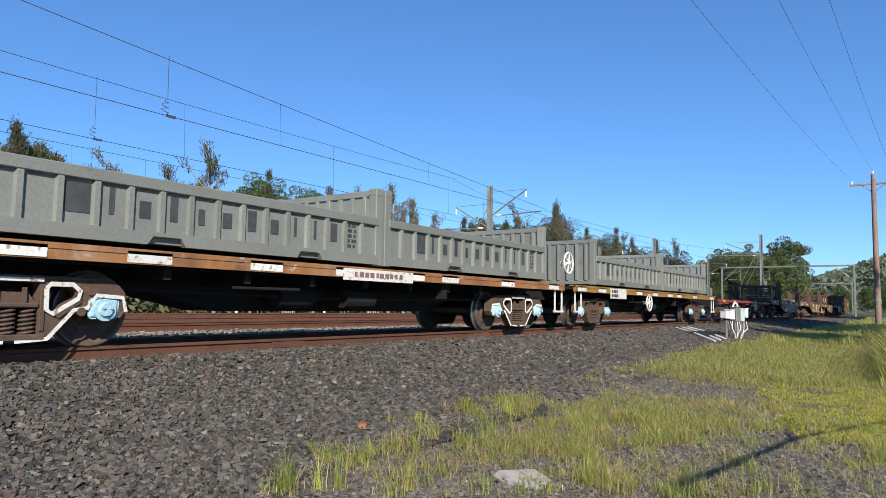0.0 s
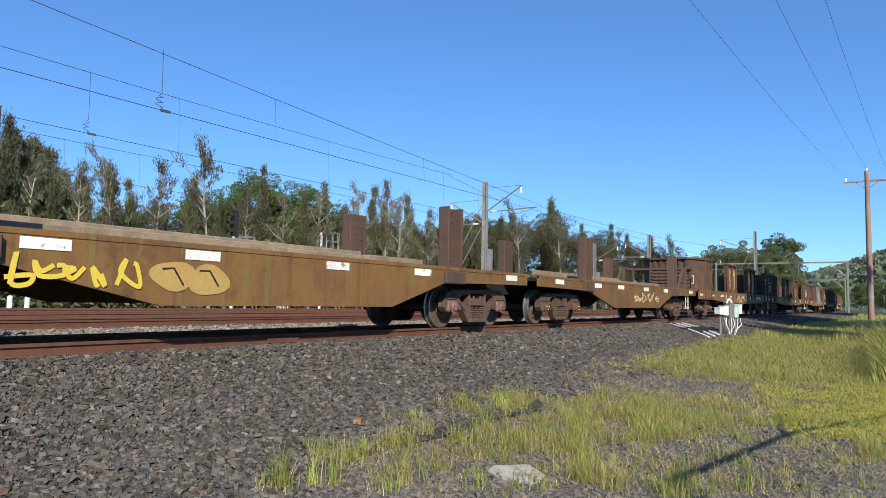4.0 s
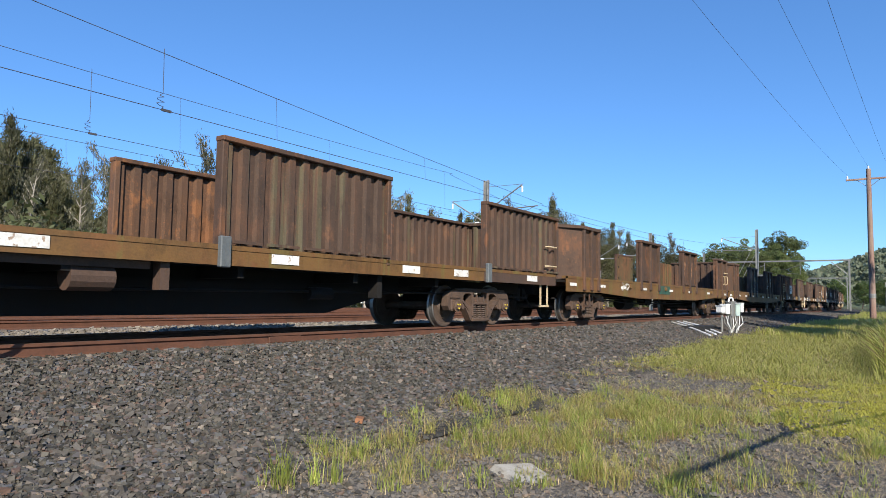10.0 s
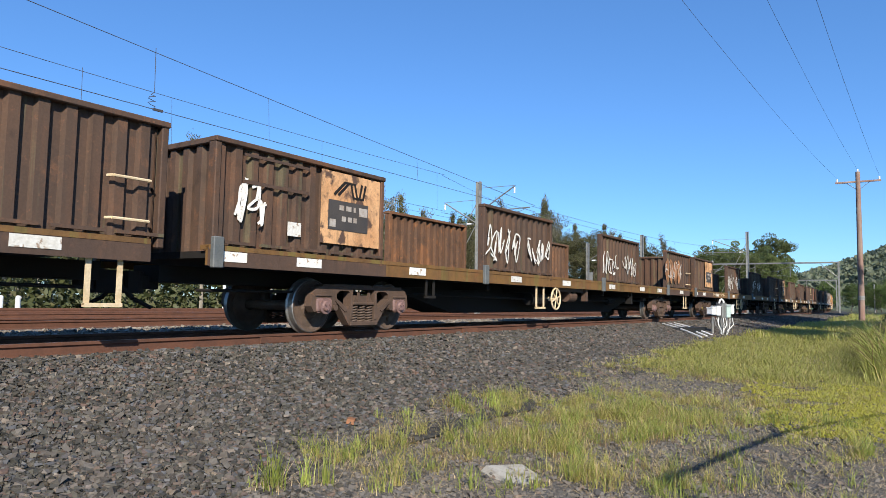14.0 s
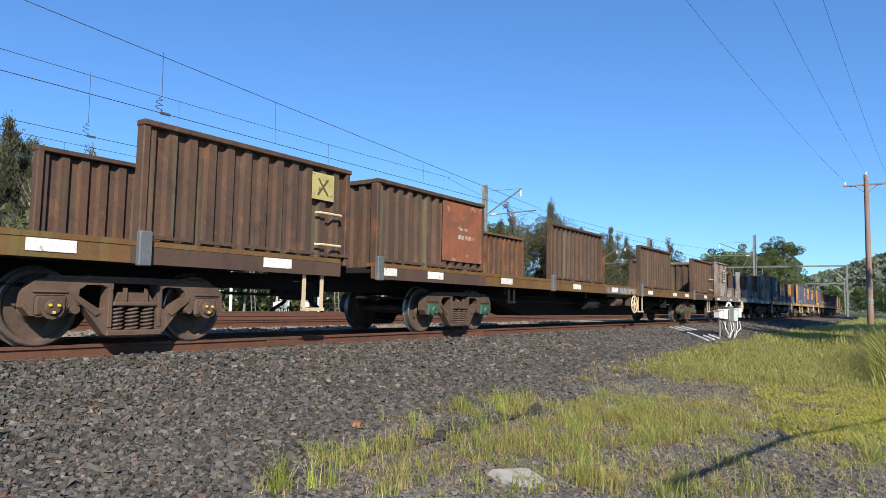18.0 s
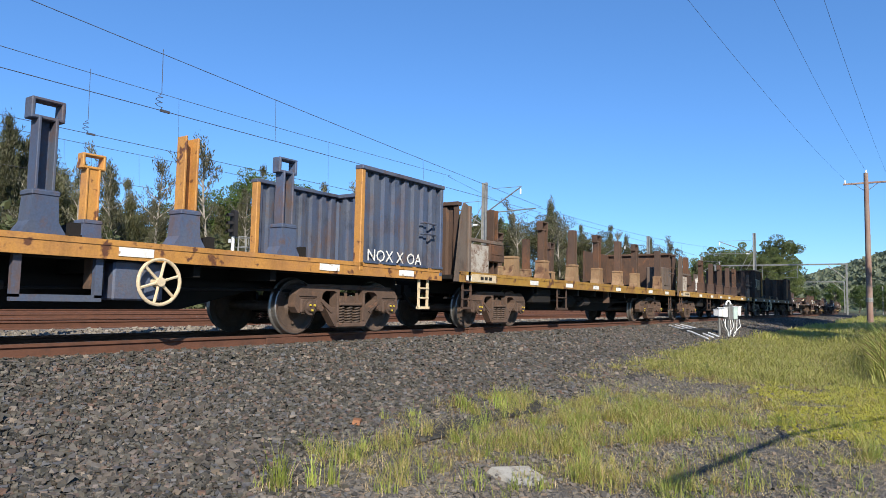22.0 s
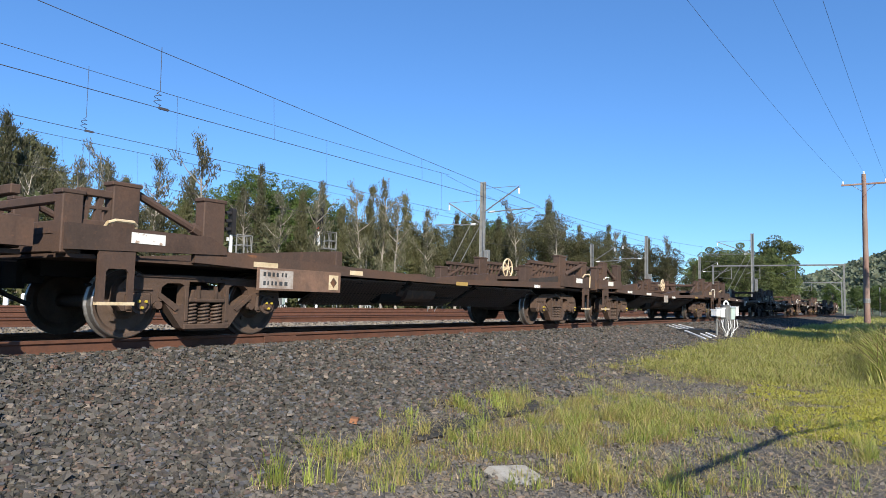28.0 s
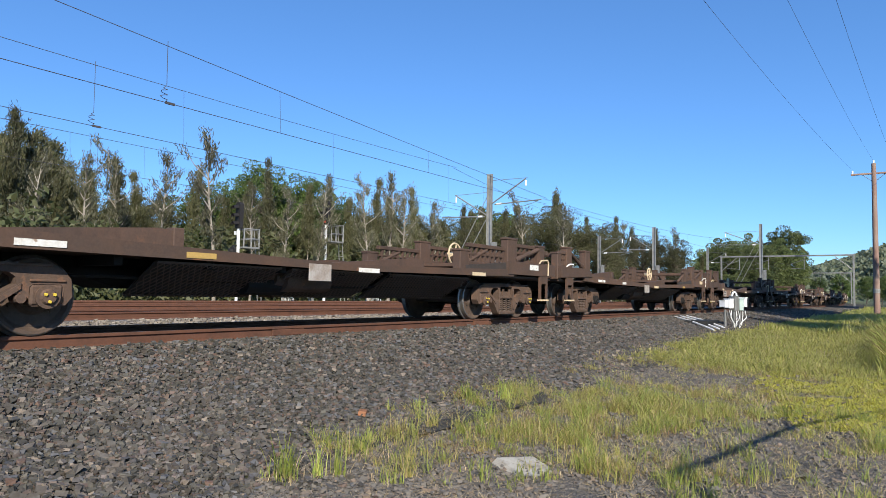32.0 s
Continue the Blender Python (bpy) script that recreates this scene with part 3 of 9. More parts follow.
def ghost(root, x, z, s, skin, y, eyes=False, seed=0):
    """A sprayed round figure: a big outlined blob with ear lobes."""
    g = Geo()
    for dx, dz, rx, rz in ((0, 0, 0.4, 0.5), (-0.14, 0.55, 0.2, 0.22), (0.22, 0.5, 0.22, 0.2)):
        blob(g, x + dx * s, z + dz * s, rx * s, rz * s, y, 0.004, 22, 0.05, seed)
    part("sprayed_figure", g, M[skin], root)
    g = Geo()
    if not eyes:
        blob(g, x - 0.02 * s, z + 0.18 * s, 0.045 * s, 0.085 * s, y, 0.007, 12)
    ribbon(g, [(x + 0.05 * s, z - 0.46 * s), (x + 0.08 * s, z - 0.34 * s), (x + 0.13 * s, z - 0.28 * s)], 0.02 * s, y, 0.007)
    part("sprayed_outline", g, M["ink"], root)
    if eyes:
        g = Geo()
        for dx in (-0.18, 0.16):
            blob(g, x + dx * s, z + 0.4 * s, 0.15 * s, 0.2 * s, y, 0.008, 14)
        part("sprayed_eyes", g, M["lemon"], root)
        g = Geo()
        blob(g, x, z + 0.02 * s, 0.13 * s, 0.38 * s, y, 0.009, 16)
        part("sprayed_beak", g, M["slate"], root)


# ---- wagons: bodies ----
def begin(name, S0, L, label, category="rail wagon"):
    root = new(name)
    root.empty_display_size = 0.5
    tagged(root, label, category, "wagons of the train")
    TRAIN.append((root, S0, L, None))
    return root


def lipped_panel(root, x0, x1, z0, z1, side, colour, post=None, key="", feet=True, mid=True):
    """An upright steel side panel: a sheet framed by posts and a top rail, on brackets."""
    post = post or colour
    w = x1 - x0
    y = -1.3 if side < 0 else 1.27
    p = part("side_panel", shared(f"side_panel/{w:.2f}{z0:.2f}{z1:.2f}{colour}", M[colour], lambda g: (g.box(0, w, 0, 0.03, z0 + 0.18, z1), g.box(0.05, w - 0.05, -0.035, 0.065, z0 + 0.3, z0 + 0.36))), None, root, at=pose(x0, y, 0))
    bottom = z0 if feet else z0 + 0.18
    pm = shared(f"post/{bottom:.2f}{z1:.2f}{post}", M[post], lambda g: (g.box(0, 0.13, -0.08, 0.11, bottom, z1 - 0.04, 0.012), g.box(-0.015, 0.145, -0.085, 0.0, bottom, bottom + 0.12, 0.01)))
    for x in ((0, w / 2 - 0.06, w - 0.13) if mid else (0, w - 0.13)):
        part("post", pm, None, p, at=pose(x, 0, 0))
    part("top_rail", shared(f"top_rail/{w:.2f}{z1:.2f}{post}", M[post], lambda g: g.box(-0.02, w + 0.02, -0.1, 0.13, z1 - 0.07, z1 + 0.015, 0.012)), None, p)
    return p


def far_panel(root, x0, x1, z0, z1):
    """The inner face of a panel on the far side: a plain stained sheet with slots and a rolled top."""
    w = x1 - x0
    p = part("side_panel", shared(f"side_panel/far{w:.2f}{z0:.2f}{z1:.2f}", M["mossy"], lambda g: (g.box(0, w, 0, 0.03, z0, z1), g.box(0, w, 0.03, 0.1, z0 + 0.3, z0 + 0.36))), None, root, at=pose(x0, 1.27, 0))
    for x in (0.06, w - 0.14):
        for z in (0.5, 0.95, 1.35):
            part("slot", shared("slot/far", M["frame"], lambda g: g.box(0, 0.1, -0.004, 0.0, 0, 0.07)), None, p, at=pose(x, 0, z0 + z))
    for x in (0, w / 2 - 0.06, w - 0.13):
        part("post", shared(f"post/far{z0:.2f}{z1:.2f}", M["brown"], lambda g: g.box(0, 0.13, 0.03, 0.14, z0, z1 - 0.04, 0.012)), None, p, at=pose(x, 0, 0))
    part("top_rail", shared(f"top_rail/far{w:.2f}{z1:.2f}", M["brown"], lambda g: g.box(-0.01, w + 0.01, -0.015, 0.15, z1 - 0.04, z1 + 0.02, 0.012)), None, p)


def ribbed_panel(root, x0, x1, z0, z1, side, colour, lip=True, mats=None, pitch=0.27):
    """An upright corrugated side panel with a top rail and a foot flange."""
    w = x1 - x0
    y = -1.31 if side < 0 else 1.31
    turn = 1 if side < 0 else -1
    edge = mats or ("brown" if colour == "ribbrown" else colour)
    p = part("ribbed_panel", shared(f"ribbed_panel/{w:.2f}{z0:.2f}{z1:.2f}{side}{colour}{pitch}", M[colour], lambda g: g.corr(0.06, w - 0.06, 0 if side < 0 else -0.07, z0 + 0.04, z1 - 0.02, pitch, 0.06)), None, root, at=pose(x0, y, 0))
    part("top_rail", shared(f"top_rail/{w:.2f}{z1:.2f}{side}{colour}r", M["brown" if colour == "ribbrown" else colour], lambda g: g.box(-0.01, w + 0.01, -0.05 if side < 0 else -0.12, 0.12 if side < 0 else 0.05, z1 - 0.05, z1 + 0.02, 0.01)), None, p)
    ep = shared(f"end_post/{z0:.2f}{z1:.2f}{side}{edge}", M[edge], lambda g: g.box(0, 0.09, -0.03 if side < 0 else -0.12, 0.12 if side < 0 else 0.03, z0 - 0.03, z1 - 0.03, 0.012))
    plain = "brown" if colour == "ribbrown" else colour
    ep2 = shared(f"end_post/{z0:.2f}{z1:.2f}{side}{plain}", M[plain], lambda g: g.box(0, 0.09, -0.03 if side < 0 else -0.12, 0.12 if side < 0 else 0.03, z0 - 0.03, z1 - 0.03, 0.012))
    inner_left = x0 > 5
    part("end_post", ep if inner_left else ep2, None, p, at=pose(0, 0, 0))
    part("end_post", ep2 if inner_left else ep, None, p, at=pose(w - 0.09, 0, 0))
    if lip:
        part("foot_flange", shared(f"foot_flange/{w:.2f}{z0:.2f}{side}{colour}", M[colour], lambda g: [g.box(0.1 + k * w / 5, 0.1 + k * w / 5 + w / 5 - 0.12, -0.05 if side < 0 else 0, 0 if side < 0 else 0.05, z0 + 0.1, z0 + 0.14) for k in range(5)]), None, p)
    return p


def end_wall(root, x, z0, z1, colour, half=1.28, ribs=True):
    key = f"end_wall/{z0:.2f}{z1:.2f}{half:.2f}{colour}"
    w = part("end_wall", shared(key, M[colour], lambda g: (g.corr(-half, half, 0, z0, z1 - 0.02, 0.3, 0.06, 0.012, "y"), g.box(-0.04, 0.11, -half, half, z1 - 0.06, z1 + 0.02, 0.01))), None, root, at=pose(x, 0, 0))
    return w


def side_sill(root, pts, colour, key):
    for s in (-1, 1):
        part("side_sill", shared(f"side_sill/{key}{s}{colour}", M[colour], lambda g: (g.prism(pts, "y", s * 1.3 - 0.03, s * 1.3 + 0.03), g.prism([(pts[-1][0], pts[-1][1] - 0.05), (pts[-1][0], pts[-1][1] + 0.012), (pts[-2][0], pts[-2][1] + 0.012), (pts[-2][0], pts[-2][1] - 0.05)], "y", s * 1.25 - 0.09, s * 1.25 + 0.09))), None, root)


def open_wagon(S0, L, a, b, look_={}):
    """A brown steel wagon with end boxes and upright panels half way along both sides."""
    k = (L - 18.35)
    root = begin("steel_wagon", S0, L, "rusty brown open steel wagon with upright side panels")
    gear(root, S0, L, a, b, look_.get("cap", "bogie"))
    sill = [(0.35, 0.8), (2.6, 0.8), (6.0, 0.67), (12.3 + k, 0.67), (15.8 + k, 0.8), (L - 0.3, 0.8), (L - 0.3, 1.19), (0.35, 1.19)]
    side_sill(root, sill, "ochre", f"open{L:.2f}")
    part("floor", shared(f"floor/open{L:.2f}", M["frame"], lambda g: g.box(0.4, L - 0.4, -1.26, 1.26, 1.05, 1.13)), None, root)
    pans = look_.get("panels", ("brown", "brown"))
    n0, n1, n2, n3 = look_.get("near", (5.67, 7.7, 10.57 + k * 0.5, 12.83 + k * 0.5))
    lipped_panel(root, n0, n1, 0.95, 2.57, -1, pans[0])
    lipped_panel(root, n2, n3, 0.95, 2.57, -1, pans[1])
    far_panel(root, 5.45, 7.6, 1.0, 2.5)
    far_panel(root, 10.8 + k * 0.5, 12.6 + k * 0.5, 1.0, 2.5)
    # leading box, with cut corners
    fb = part("front_box", shared("front_box", M["brown"], lambda g: (g.corr(-0.8, 0.8, 0.5, 0.95, 2.5, 0.27, 0.06, 0.012, "y"), g.prism([(0.5, -0.8), (0.53, -0.77), (1.33, -1.25), (1.3, -1.3)], "z", 0.95, 2.52), g.prism([(0.5, 0.8), (1.3, 1.3), (1.33, 1.25), (0.53, 0.77)], "z", 0.95, 2.52), g.box(1.3, 2.4, 1.25, 1.3, 0.95, 2.52))), None, root)
    part("top_rail", shared("top_rail/front", M["brown"], lambda g: g.prism([(0.42, -0.8), (1.25, -1.38), (2.5, -1.38), (2.5, -1.2), (1.35, -1.2), (0.62, -0.7), (0.62, 0.7), (1.35, 1.2), (2.5, 1.2), (2.5, 1.38), (1.25, 1.38), (0.42, 0.8)], "z", 2.5, 2.58)), None, fb)
    lipped_panel(root, 1.3, 2.45, 0.85, 2.55, -1, "brown")
    # trailing box
    e = L - 0.3
    part("rear_box", shared(f"rear_box/{L:.2f}", M["brown"], lambda g: (g.corr(-1.25, 1.25, e - 0.1, 0.95, 2.5, 0.3, 0.06, 0.012, "y"), g.box(e - 0.14, e + 0.02, -1.25, 1.25, 2.48, 2.55, 0.012))), None, root)
    part("far_sheet", shared(f"far_sheet/{L:.2f}", M["mossy"], lambda g: (g.box(15.5 + k, 16.5 + k, 1.22, 1.26, 0.95, 2.46), g.corr(16.5 + k, e - 0.1, 1.22, 0.95, 2.46, 0.27, 0.06), *[g.box(15.49 + k, 15.6 + k, 1.2, 1.22, z, z + 0.14) for z in (1.3, 1.75, 2.2)])), None, root)
    lipped_panel(root, 16.05 + k, e + 0.02, 0.85, 2.58, -1, look_.get("tail", "brown"))
    # fittings
    stirrup(root, L - 0.9, 0.4, 0.42, 0.85)
    stirrup(root, 1.55, 0.4, 0.42, 0.85, "brown")
    for x in (L - 0.92, L - 0.42):
        grip(root, x, 1.45, 1.85)
    rung(root, L - 0.75, L - 0.35, 1.98)
    for x in (0.45, 2.5, 4.2, 6.2, 9.2, 11.3 + k, 14.3 + k, L - 0.8):
        plate(root, x, x + 0.42, 0.95, 1.03, -1.34 if x > L - 1 or 5.6 < x < 12.9 + k or x < 2.4 else -1.334)
    for x in (4.9, 8.6, 14.9 + k):
        part("bracket", Geo().box(x, x + 0.14, -1.4, -1.32, 0.98, 1.1, 0.01), M["ochre"], root)
    part("brake_gear", shared("brake_gear/open", M["frame"], lambda g: (g.cyl((6.3, -0.5, 0.5), (7.2, -0.5, 0.5), 0.2, 14), g.box(8.0, 8.3, -0.9, -0.6, 0.45, 0.7), g.tube([(3.5, -0.9, 0.62), (6.0, -0.9, 0.52), (11, -0.9, 0.52), (14.5, -0.9, 0.62)], 0.02, 6))), None, root)
    return root


def ribbed_wagon(S0, L, a, b, look_={}):
    """A long wagon with corrugated end boxes and two corrugated panels a side."""
    root = begin("steel_wagon", S0, L, "long rusty brown steel wagon with corrugated side panels")
    gear(root, S0, L, a, b, look_.get("cap", "bogie"), belly=(5.2, L - 5.2, 0.28, 2.2))
    c = look_.get("body", "ribbrown")
    sill = [(0.4, 0.93), (L - 0.4, 0.93), (L - 0.4, 1.18), (0.4, 1.18)]
    side_sill(root, sill, look_.get("sill", "ochre"), f"rib{L:.2f}")
    part("floor", shared(f"floor/rib{L:.2f}", M["frame"], lambda g: g.box(0.45, L - 0.45, -1.26, 1.26, 1.03, 1.12)), None, root)
    r = L - 24.1
    spans = [(0.44, 3.85, "front"), (7.08 + r * 0.3, 10.45 + r * 0.3, ""), (13.8 + r * 0.6, 17.22 + r * 0.6, ""), (20.38 + r, 23.87 + r, "rear")]
    for i, (x0, x1, where) in enumerate(spans):
        for s in (-1, 1):
            ribbed_panel(root, x0, x1, 1.12, 2.58, s, c if s < 0 or where else "rustfar")
            part("pocket", shared(f"pocket/{s}", M["slate" if look_.get("board") == "orange" else "frame2"], lambda g: g.box(0, 0.16, -0.08 if s < 0 else 0, 0 if s < 0 else 0.08, 0.9, 1.3, 0.012)), None, root, at=pose(x0 - 0.02, s * 1.33, 0))
        if where:
            end_wall(root, x0 + 0.04 if where == "front" else x1 - 0.14, 1.12, 2.58, c)
    for x0, x1 in ((0.39, 3.95), (20.3 + r, L - 0.39)):
        part("end_sill", shared(f"end_sill/{x0:.2f}{x1:.2f}", M["brown2"], lambda g: g.box(x0, x1, -1.3345, -1.331, 0.925, 1.16)), None, root)
    plate_colour = look_.get("board")
    if plate_colour:
        if plate_colour == "white":
            part("painted_board", Geo().box(2.35, 3.6, -1.345, -1.335, 1.38, 1.97), M["white"], root, "white painted number board")
            part("painted_patch", Geo().box(2.38, 3.58, -1.343, -1.335, 1.98, 2.48), M["rustpatch"], root, "peeling rust-red painted square")
            bars(root, 2.42, 3.0, 1.72, 1.84, 1, "ink", -1.347, int(S0))
            bars(root, 2.42, 3.1, 1.54, 1.66, 1, "ink", -1.347, int(S0) + 1)
    if plate_colour and plate_colour != "white":
        part("painted_board", Geo().box(2.35, 3.72, -1.345, -1.335, 1.38, 2.5), M["peelboard"], root, "peeling orange painted square")
        part("number_panel", Geo().box(2.5, 3.42, -1.352, -1.346, 1.6, 2.06), M["gunmetal"], root, "faded black painted panel")
        for k, (xa, xb, za) in enumerate(((2.74, 3.12, 1.9), (2.8, 3.22, 1.73))):
            bars(root, xa, xb, za - 0.01, za + 0.11, 1, "palebox", -1.353, int(S0) + k)
        part("data_panel", Geo().box(3.2, 3.4, -1.357, -1.352, 1.86, 2.0).box(2.53, 2.66, -1.357, -1.352, 1.64, 1.76), M["palebox"], root)
        if look_.get("logo"):
            g = Geo()
            for dx in (0.0, 0.09):
                ribbon(g, [(2.62 + dx, 2.14), (2.86 + dx, 2.36), (3.0 + dx, 2.36), (3.06 + dx, 2.14), (3.2 + dx, 2.14), (3.26 + dx, 2.38)], 0.05, -1.346)
            part("emblem", g, M["frame"], root)
    if look_.get("wheel", True):
        wheel = look_.get("wheel", 10.82)
        handwheel(root, wheel, 0.64)
        stirrup(root, look_.get("step", wheel - 1.02), 0.46, 0.41, 0.95)
        part("air_tank", shared("air_tank/rib", M["brown2"], lambda g: (g.cyl((12.0, -1.05, 0.72), (12.5, -1.05, 0.72), 0.15, 14), g.box(11.2, 12.9, -1.2, -1.12, 0.84, 0.93), g.box(13.0, 13.12, -1.25, -1.1, 0.6, 0.95))), None, root)
    else:
        part("air_tank", shared("air_tank/rib2", M["brown2"], lambda g: (g.cyl((12.62, -1.1, 0.72), (13.0, -1.1, 0.72), 0.17, 14), g.cyl((13.0, -1.1, 0.72), (13.04, -1.1, 0.72), 0.13, 14), g.box(11.7, 12.6, -1.25, -1.05, 0.68, 0.76), g.box(12.5, 12.6, -1.3, -1.05, 0.62, 0.95), g.box(11.7, 11.78, -1.3, -1.1, 0.66, 0.95))), None, root)
        part("drain_cock", shared("drain_cock", M["cream"], lambda g: (g.box(13.06, 13.12, -1.3, -1.24, 0.7, 0.93), g.box(15.4, 15.54, -1.3, -1.2, 0.64, 0.86, 0.02))), None, root)
    stirrup(root, L - 1.1, 0.42, 0.42, 0.95, "cream")
    stirrup(root, L / 2 - 7.0, 0.3, 0.6, 0.95, "frame")
    rung(root, L - 0.95, L - 0.45, 1.85)
    rung(root, L - 0.95, L - 0.45, 1.38)
    for x in (0.5, 1.9, 4.6, 8.4, 11.2, 14.6, 17.5, 19.2 + r, 22.2 + r):
        plate(root, x, x + 0.5, 0.99, 1.12, -1.336)
    part("brake_gear", shared("brake_gear/rib", M["frame"], lambda g: (g.cyl((10.1, -0.9, 0.62), (10.9, -0.9, 0.62), 0.15, 12), g.cyl((15.8, -0.8, 0.6), (16.3, -0.8, 0.6), 0.1, 10), g.box(17.0, 17.12, -1.2, -1.0, 0.55, 0.95), g.tube([(10.82, -1.1, 0.65), (10.4, -0.9, 0.62)], 0.02, 6))), None, root)
    return root


def g_stake(tall, loop):
    def build(g):
        h = tall - 0.16 if loop else tall
        g.box(-0.1, -0.07, -0.09, 0.09, 0.0, h, 0.006)
        g.box(0.07, 0.1, -0.09, 0.09, 0.0, h, 0.006)
        g.box(-0.07, 0.07, 0.04, 0.07, 0.0, h - 0.02)
        if loop:
            g.box(-0.17, -0.13, -0.07, 0.09, h - 0.02, tall + 0.02, 0.01)
            g.box(0.13, 0.17, -0.07, 0.09, h - 0.02, tall + 0.02, 0.01)
            g.box(-0.17, 0.17, -0.07, 0.09, tall, tall + 0.035, 0.01)
            g.box(-0.17, 0.17, -0.07, 0.09, h - 0.03, h + 0.01, 0.01)
    return build


def g_socket(g):
    g.prism([(-0.24, 0.0), (-0.21, 0.07), (-0.145, 0.17), (-0.122, 0.5), (0.122, 0.5), (0.145, 0.17), (0.21, 0.07), (0.24, 0.0)], "y", -0.13, 0.12)
    g.box(-0.14, 0.14, -0.14, 0.13, 0.44, 0.49, 0.008)


def g_bunk(g):
    g.box(-0.1, 0.1, -1.15, 1.15, 0.0, 0.08)
    g.prism([(-1.2, 0.0), (-1.2, 0.2), (-0.5, 0.09), (0.5, 0.09), (1.2, 0.2), (1.2, 0.0)], "x", -0.06, 0.06)


def stake_wagon(S0, L, a, b, look_):
    """A flat wagon with stakes along both sides and corrugated end boxes."""
    root = begin("stake_wagon", S0, L, look_["label"])
    gear(root, S0, L, a, b, "bogie", belly=(3.6, L - 3.6, 0.36, 1.6))
    sill = [(0.35, 0.93), (L - 0.3, 0.93), (L - 0.3, 1.13), (0.35, 1.13)]
    side_sill(root, sill, look_["sill"], f"stake{L:.2f}")
    part("floor", shared(f"floor/stake{L:.2f}", M["frame"], lambda g: g.box(0.4, L - 0.4, -1.26, 1.26, 1.0, 1.08)), None, root)
    body = look_["body"]
    edge = look_.get("edge", body)
    if look_.get("front", True):
        for s in (-1, 1):
            ribbed_panel(root, 0.5, 2.5, 1.04, 2.7, s, body, mats=edge)
        end_wall(root, 0.55, 1.0, 2.7, body)
    else:
        end_wall(root, 0.6, 1.0, 2.55, body, 1.1)
    e = L - 0.3
    if look_.get("rear", "box") == "box":
        for s in (-1, 1):
            ribbed_panel(root, 12.88, e, 1.04, 2.7, s, body, mats=edge)
        end_wall(root, e - 0.15, 1.0, 2.7, body)
    else:
        if look_.get("lid", True):
            part("rear_bulkhead", Geo().box(e - 0.3, e - 0.22, -1.2, 1.2, 1.05, 2.5).box(12.4, e - 0.2, 1.15, 1.2, 1.05, 2.5).box(e - 0.4, e - 0.05, -1.25, 1.25, 2.45, 2.52, 0.01), M["brown"], root)
            part("locker", Geo().box(13.75, e - 0.35, -1.28, -0.7, 1.13, 1.95, 0.02).box(13.95, e - 0.5, -1.3, -1.28, 1.3, 1.75), M["greybrown"], root)
        else:
            part("rear_bulkhead", Geo().box(e - 0.3, e - 0.22, -1.2, 1.2, 1.05, 1.95).box(12.4, e - 0.2, 1.15, 1.2, 1.05, 2.36, 0.01).box(e - 0.34, e - 0.2, -1.22, -1.1, 1.05, 2.4, 0.01), M["greybrown"], root)
            part("guard_rail", Geo().box(13.5, e - 0.2, -1.3, -1.2, 1.74, 1.84, 0.01), M["greybrown"], root)
            part("side_plate", Geo().prism([(13.4, 1.13), (e - 0.25, 1.13), (e - 0.25, 1.62), (14.3, 1.62)], "y", -1.26, -1.22), M["greybrown"], root)
    tops = look_["stakes"]
    for x in look_.get("plain", ()):
        for s in (-1, 1):
            so = part("stake_socket", shared("stake_socket/slim", M["tan"], lambda g: (g.box(-0.15, 0.15, -0.1, 0.1, 0, 0.24, 0.02), g.prism([(-0.19, 0), (0.19, 0), (0.12, 0.2), (-0.12, 0.2)], "y", -0.13, -0.1))), None, root, at=pose(x, s * 1.16, 1.08))
            part("stake", shared("stake/broad", M[tops[0]], lambda g: (g.box(-0.17, -0.13, -0.09, 0.09, 0.0, 1.38, 0.006), g.box(0.13, 0.17, -0.09, 0.09, 0.0, 1.38, 0.006), g.box(-0.13, 0.13, -0.05, -0.02, 0.0, 1.37))), None, so, at=pose(0, 0, 0.02))
    for s in (-1, 1) if look_.get("plain") else ():
        part("bulkhead", shared("bulkhead/low", M["frame2"], lambda g: (g.box(3.0, 11.8, -0.03, 0.03, 1.1, 1.36), g.box(3.0, 11.8, -0.06, 0.06, 1.33, 1.38, 0.008), *[g.box(3.2 + 0.55 * k, 3.25 + 0.55 * k, -0.07, 0.07, 1.1, 1.34) for k in range(16)])), None, root, at=pose(0, s * 0.75, 0))
    for i, x in enumerate(() if look_.get("plain") else tuple(q + look_.get("shift", 0.0) for q in (4.3, 6.1, 7.85, 9.55, 11.15)) + ((13.6,) if look_.get("rear") == "sheet" else ())):
        for s in (-1, 1):
            loop = (i % 2 == (0 if s < 0 else 1))
            if look_.get("flip"):
                loop = not loop
            so = part("stake_socket", shared("stake_socket/" + look_["socket"], M[look_["socket"]], g_socket), None, root, at=pose(x, s * 1.14, 1.1, 0, 0, 0 if s < 0 else 180))
            part("stake", shared(f"stake/{loop}{tops[i % 2]}", M[tops[i % 2]], g_stake(1.36, loop)), None, so, at=pose(0, -0.01, 0.06))
        part("bunk", shared("bunk", M["frame"], g_bunk), None, root, at=pose(x + 0.35, 0, 1.1))
    if look_.get("wheel", 6.2):
        handwheel(root, look_.get("wheel", 6.2), 0.7, "cream")
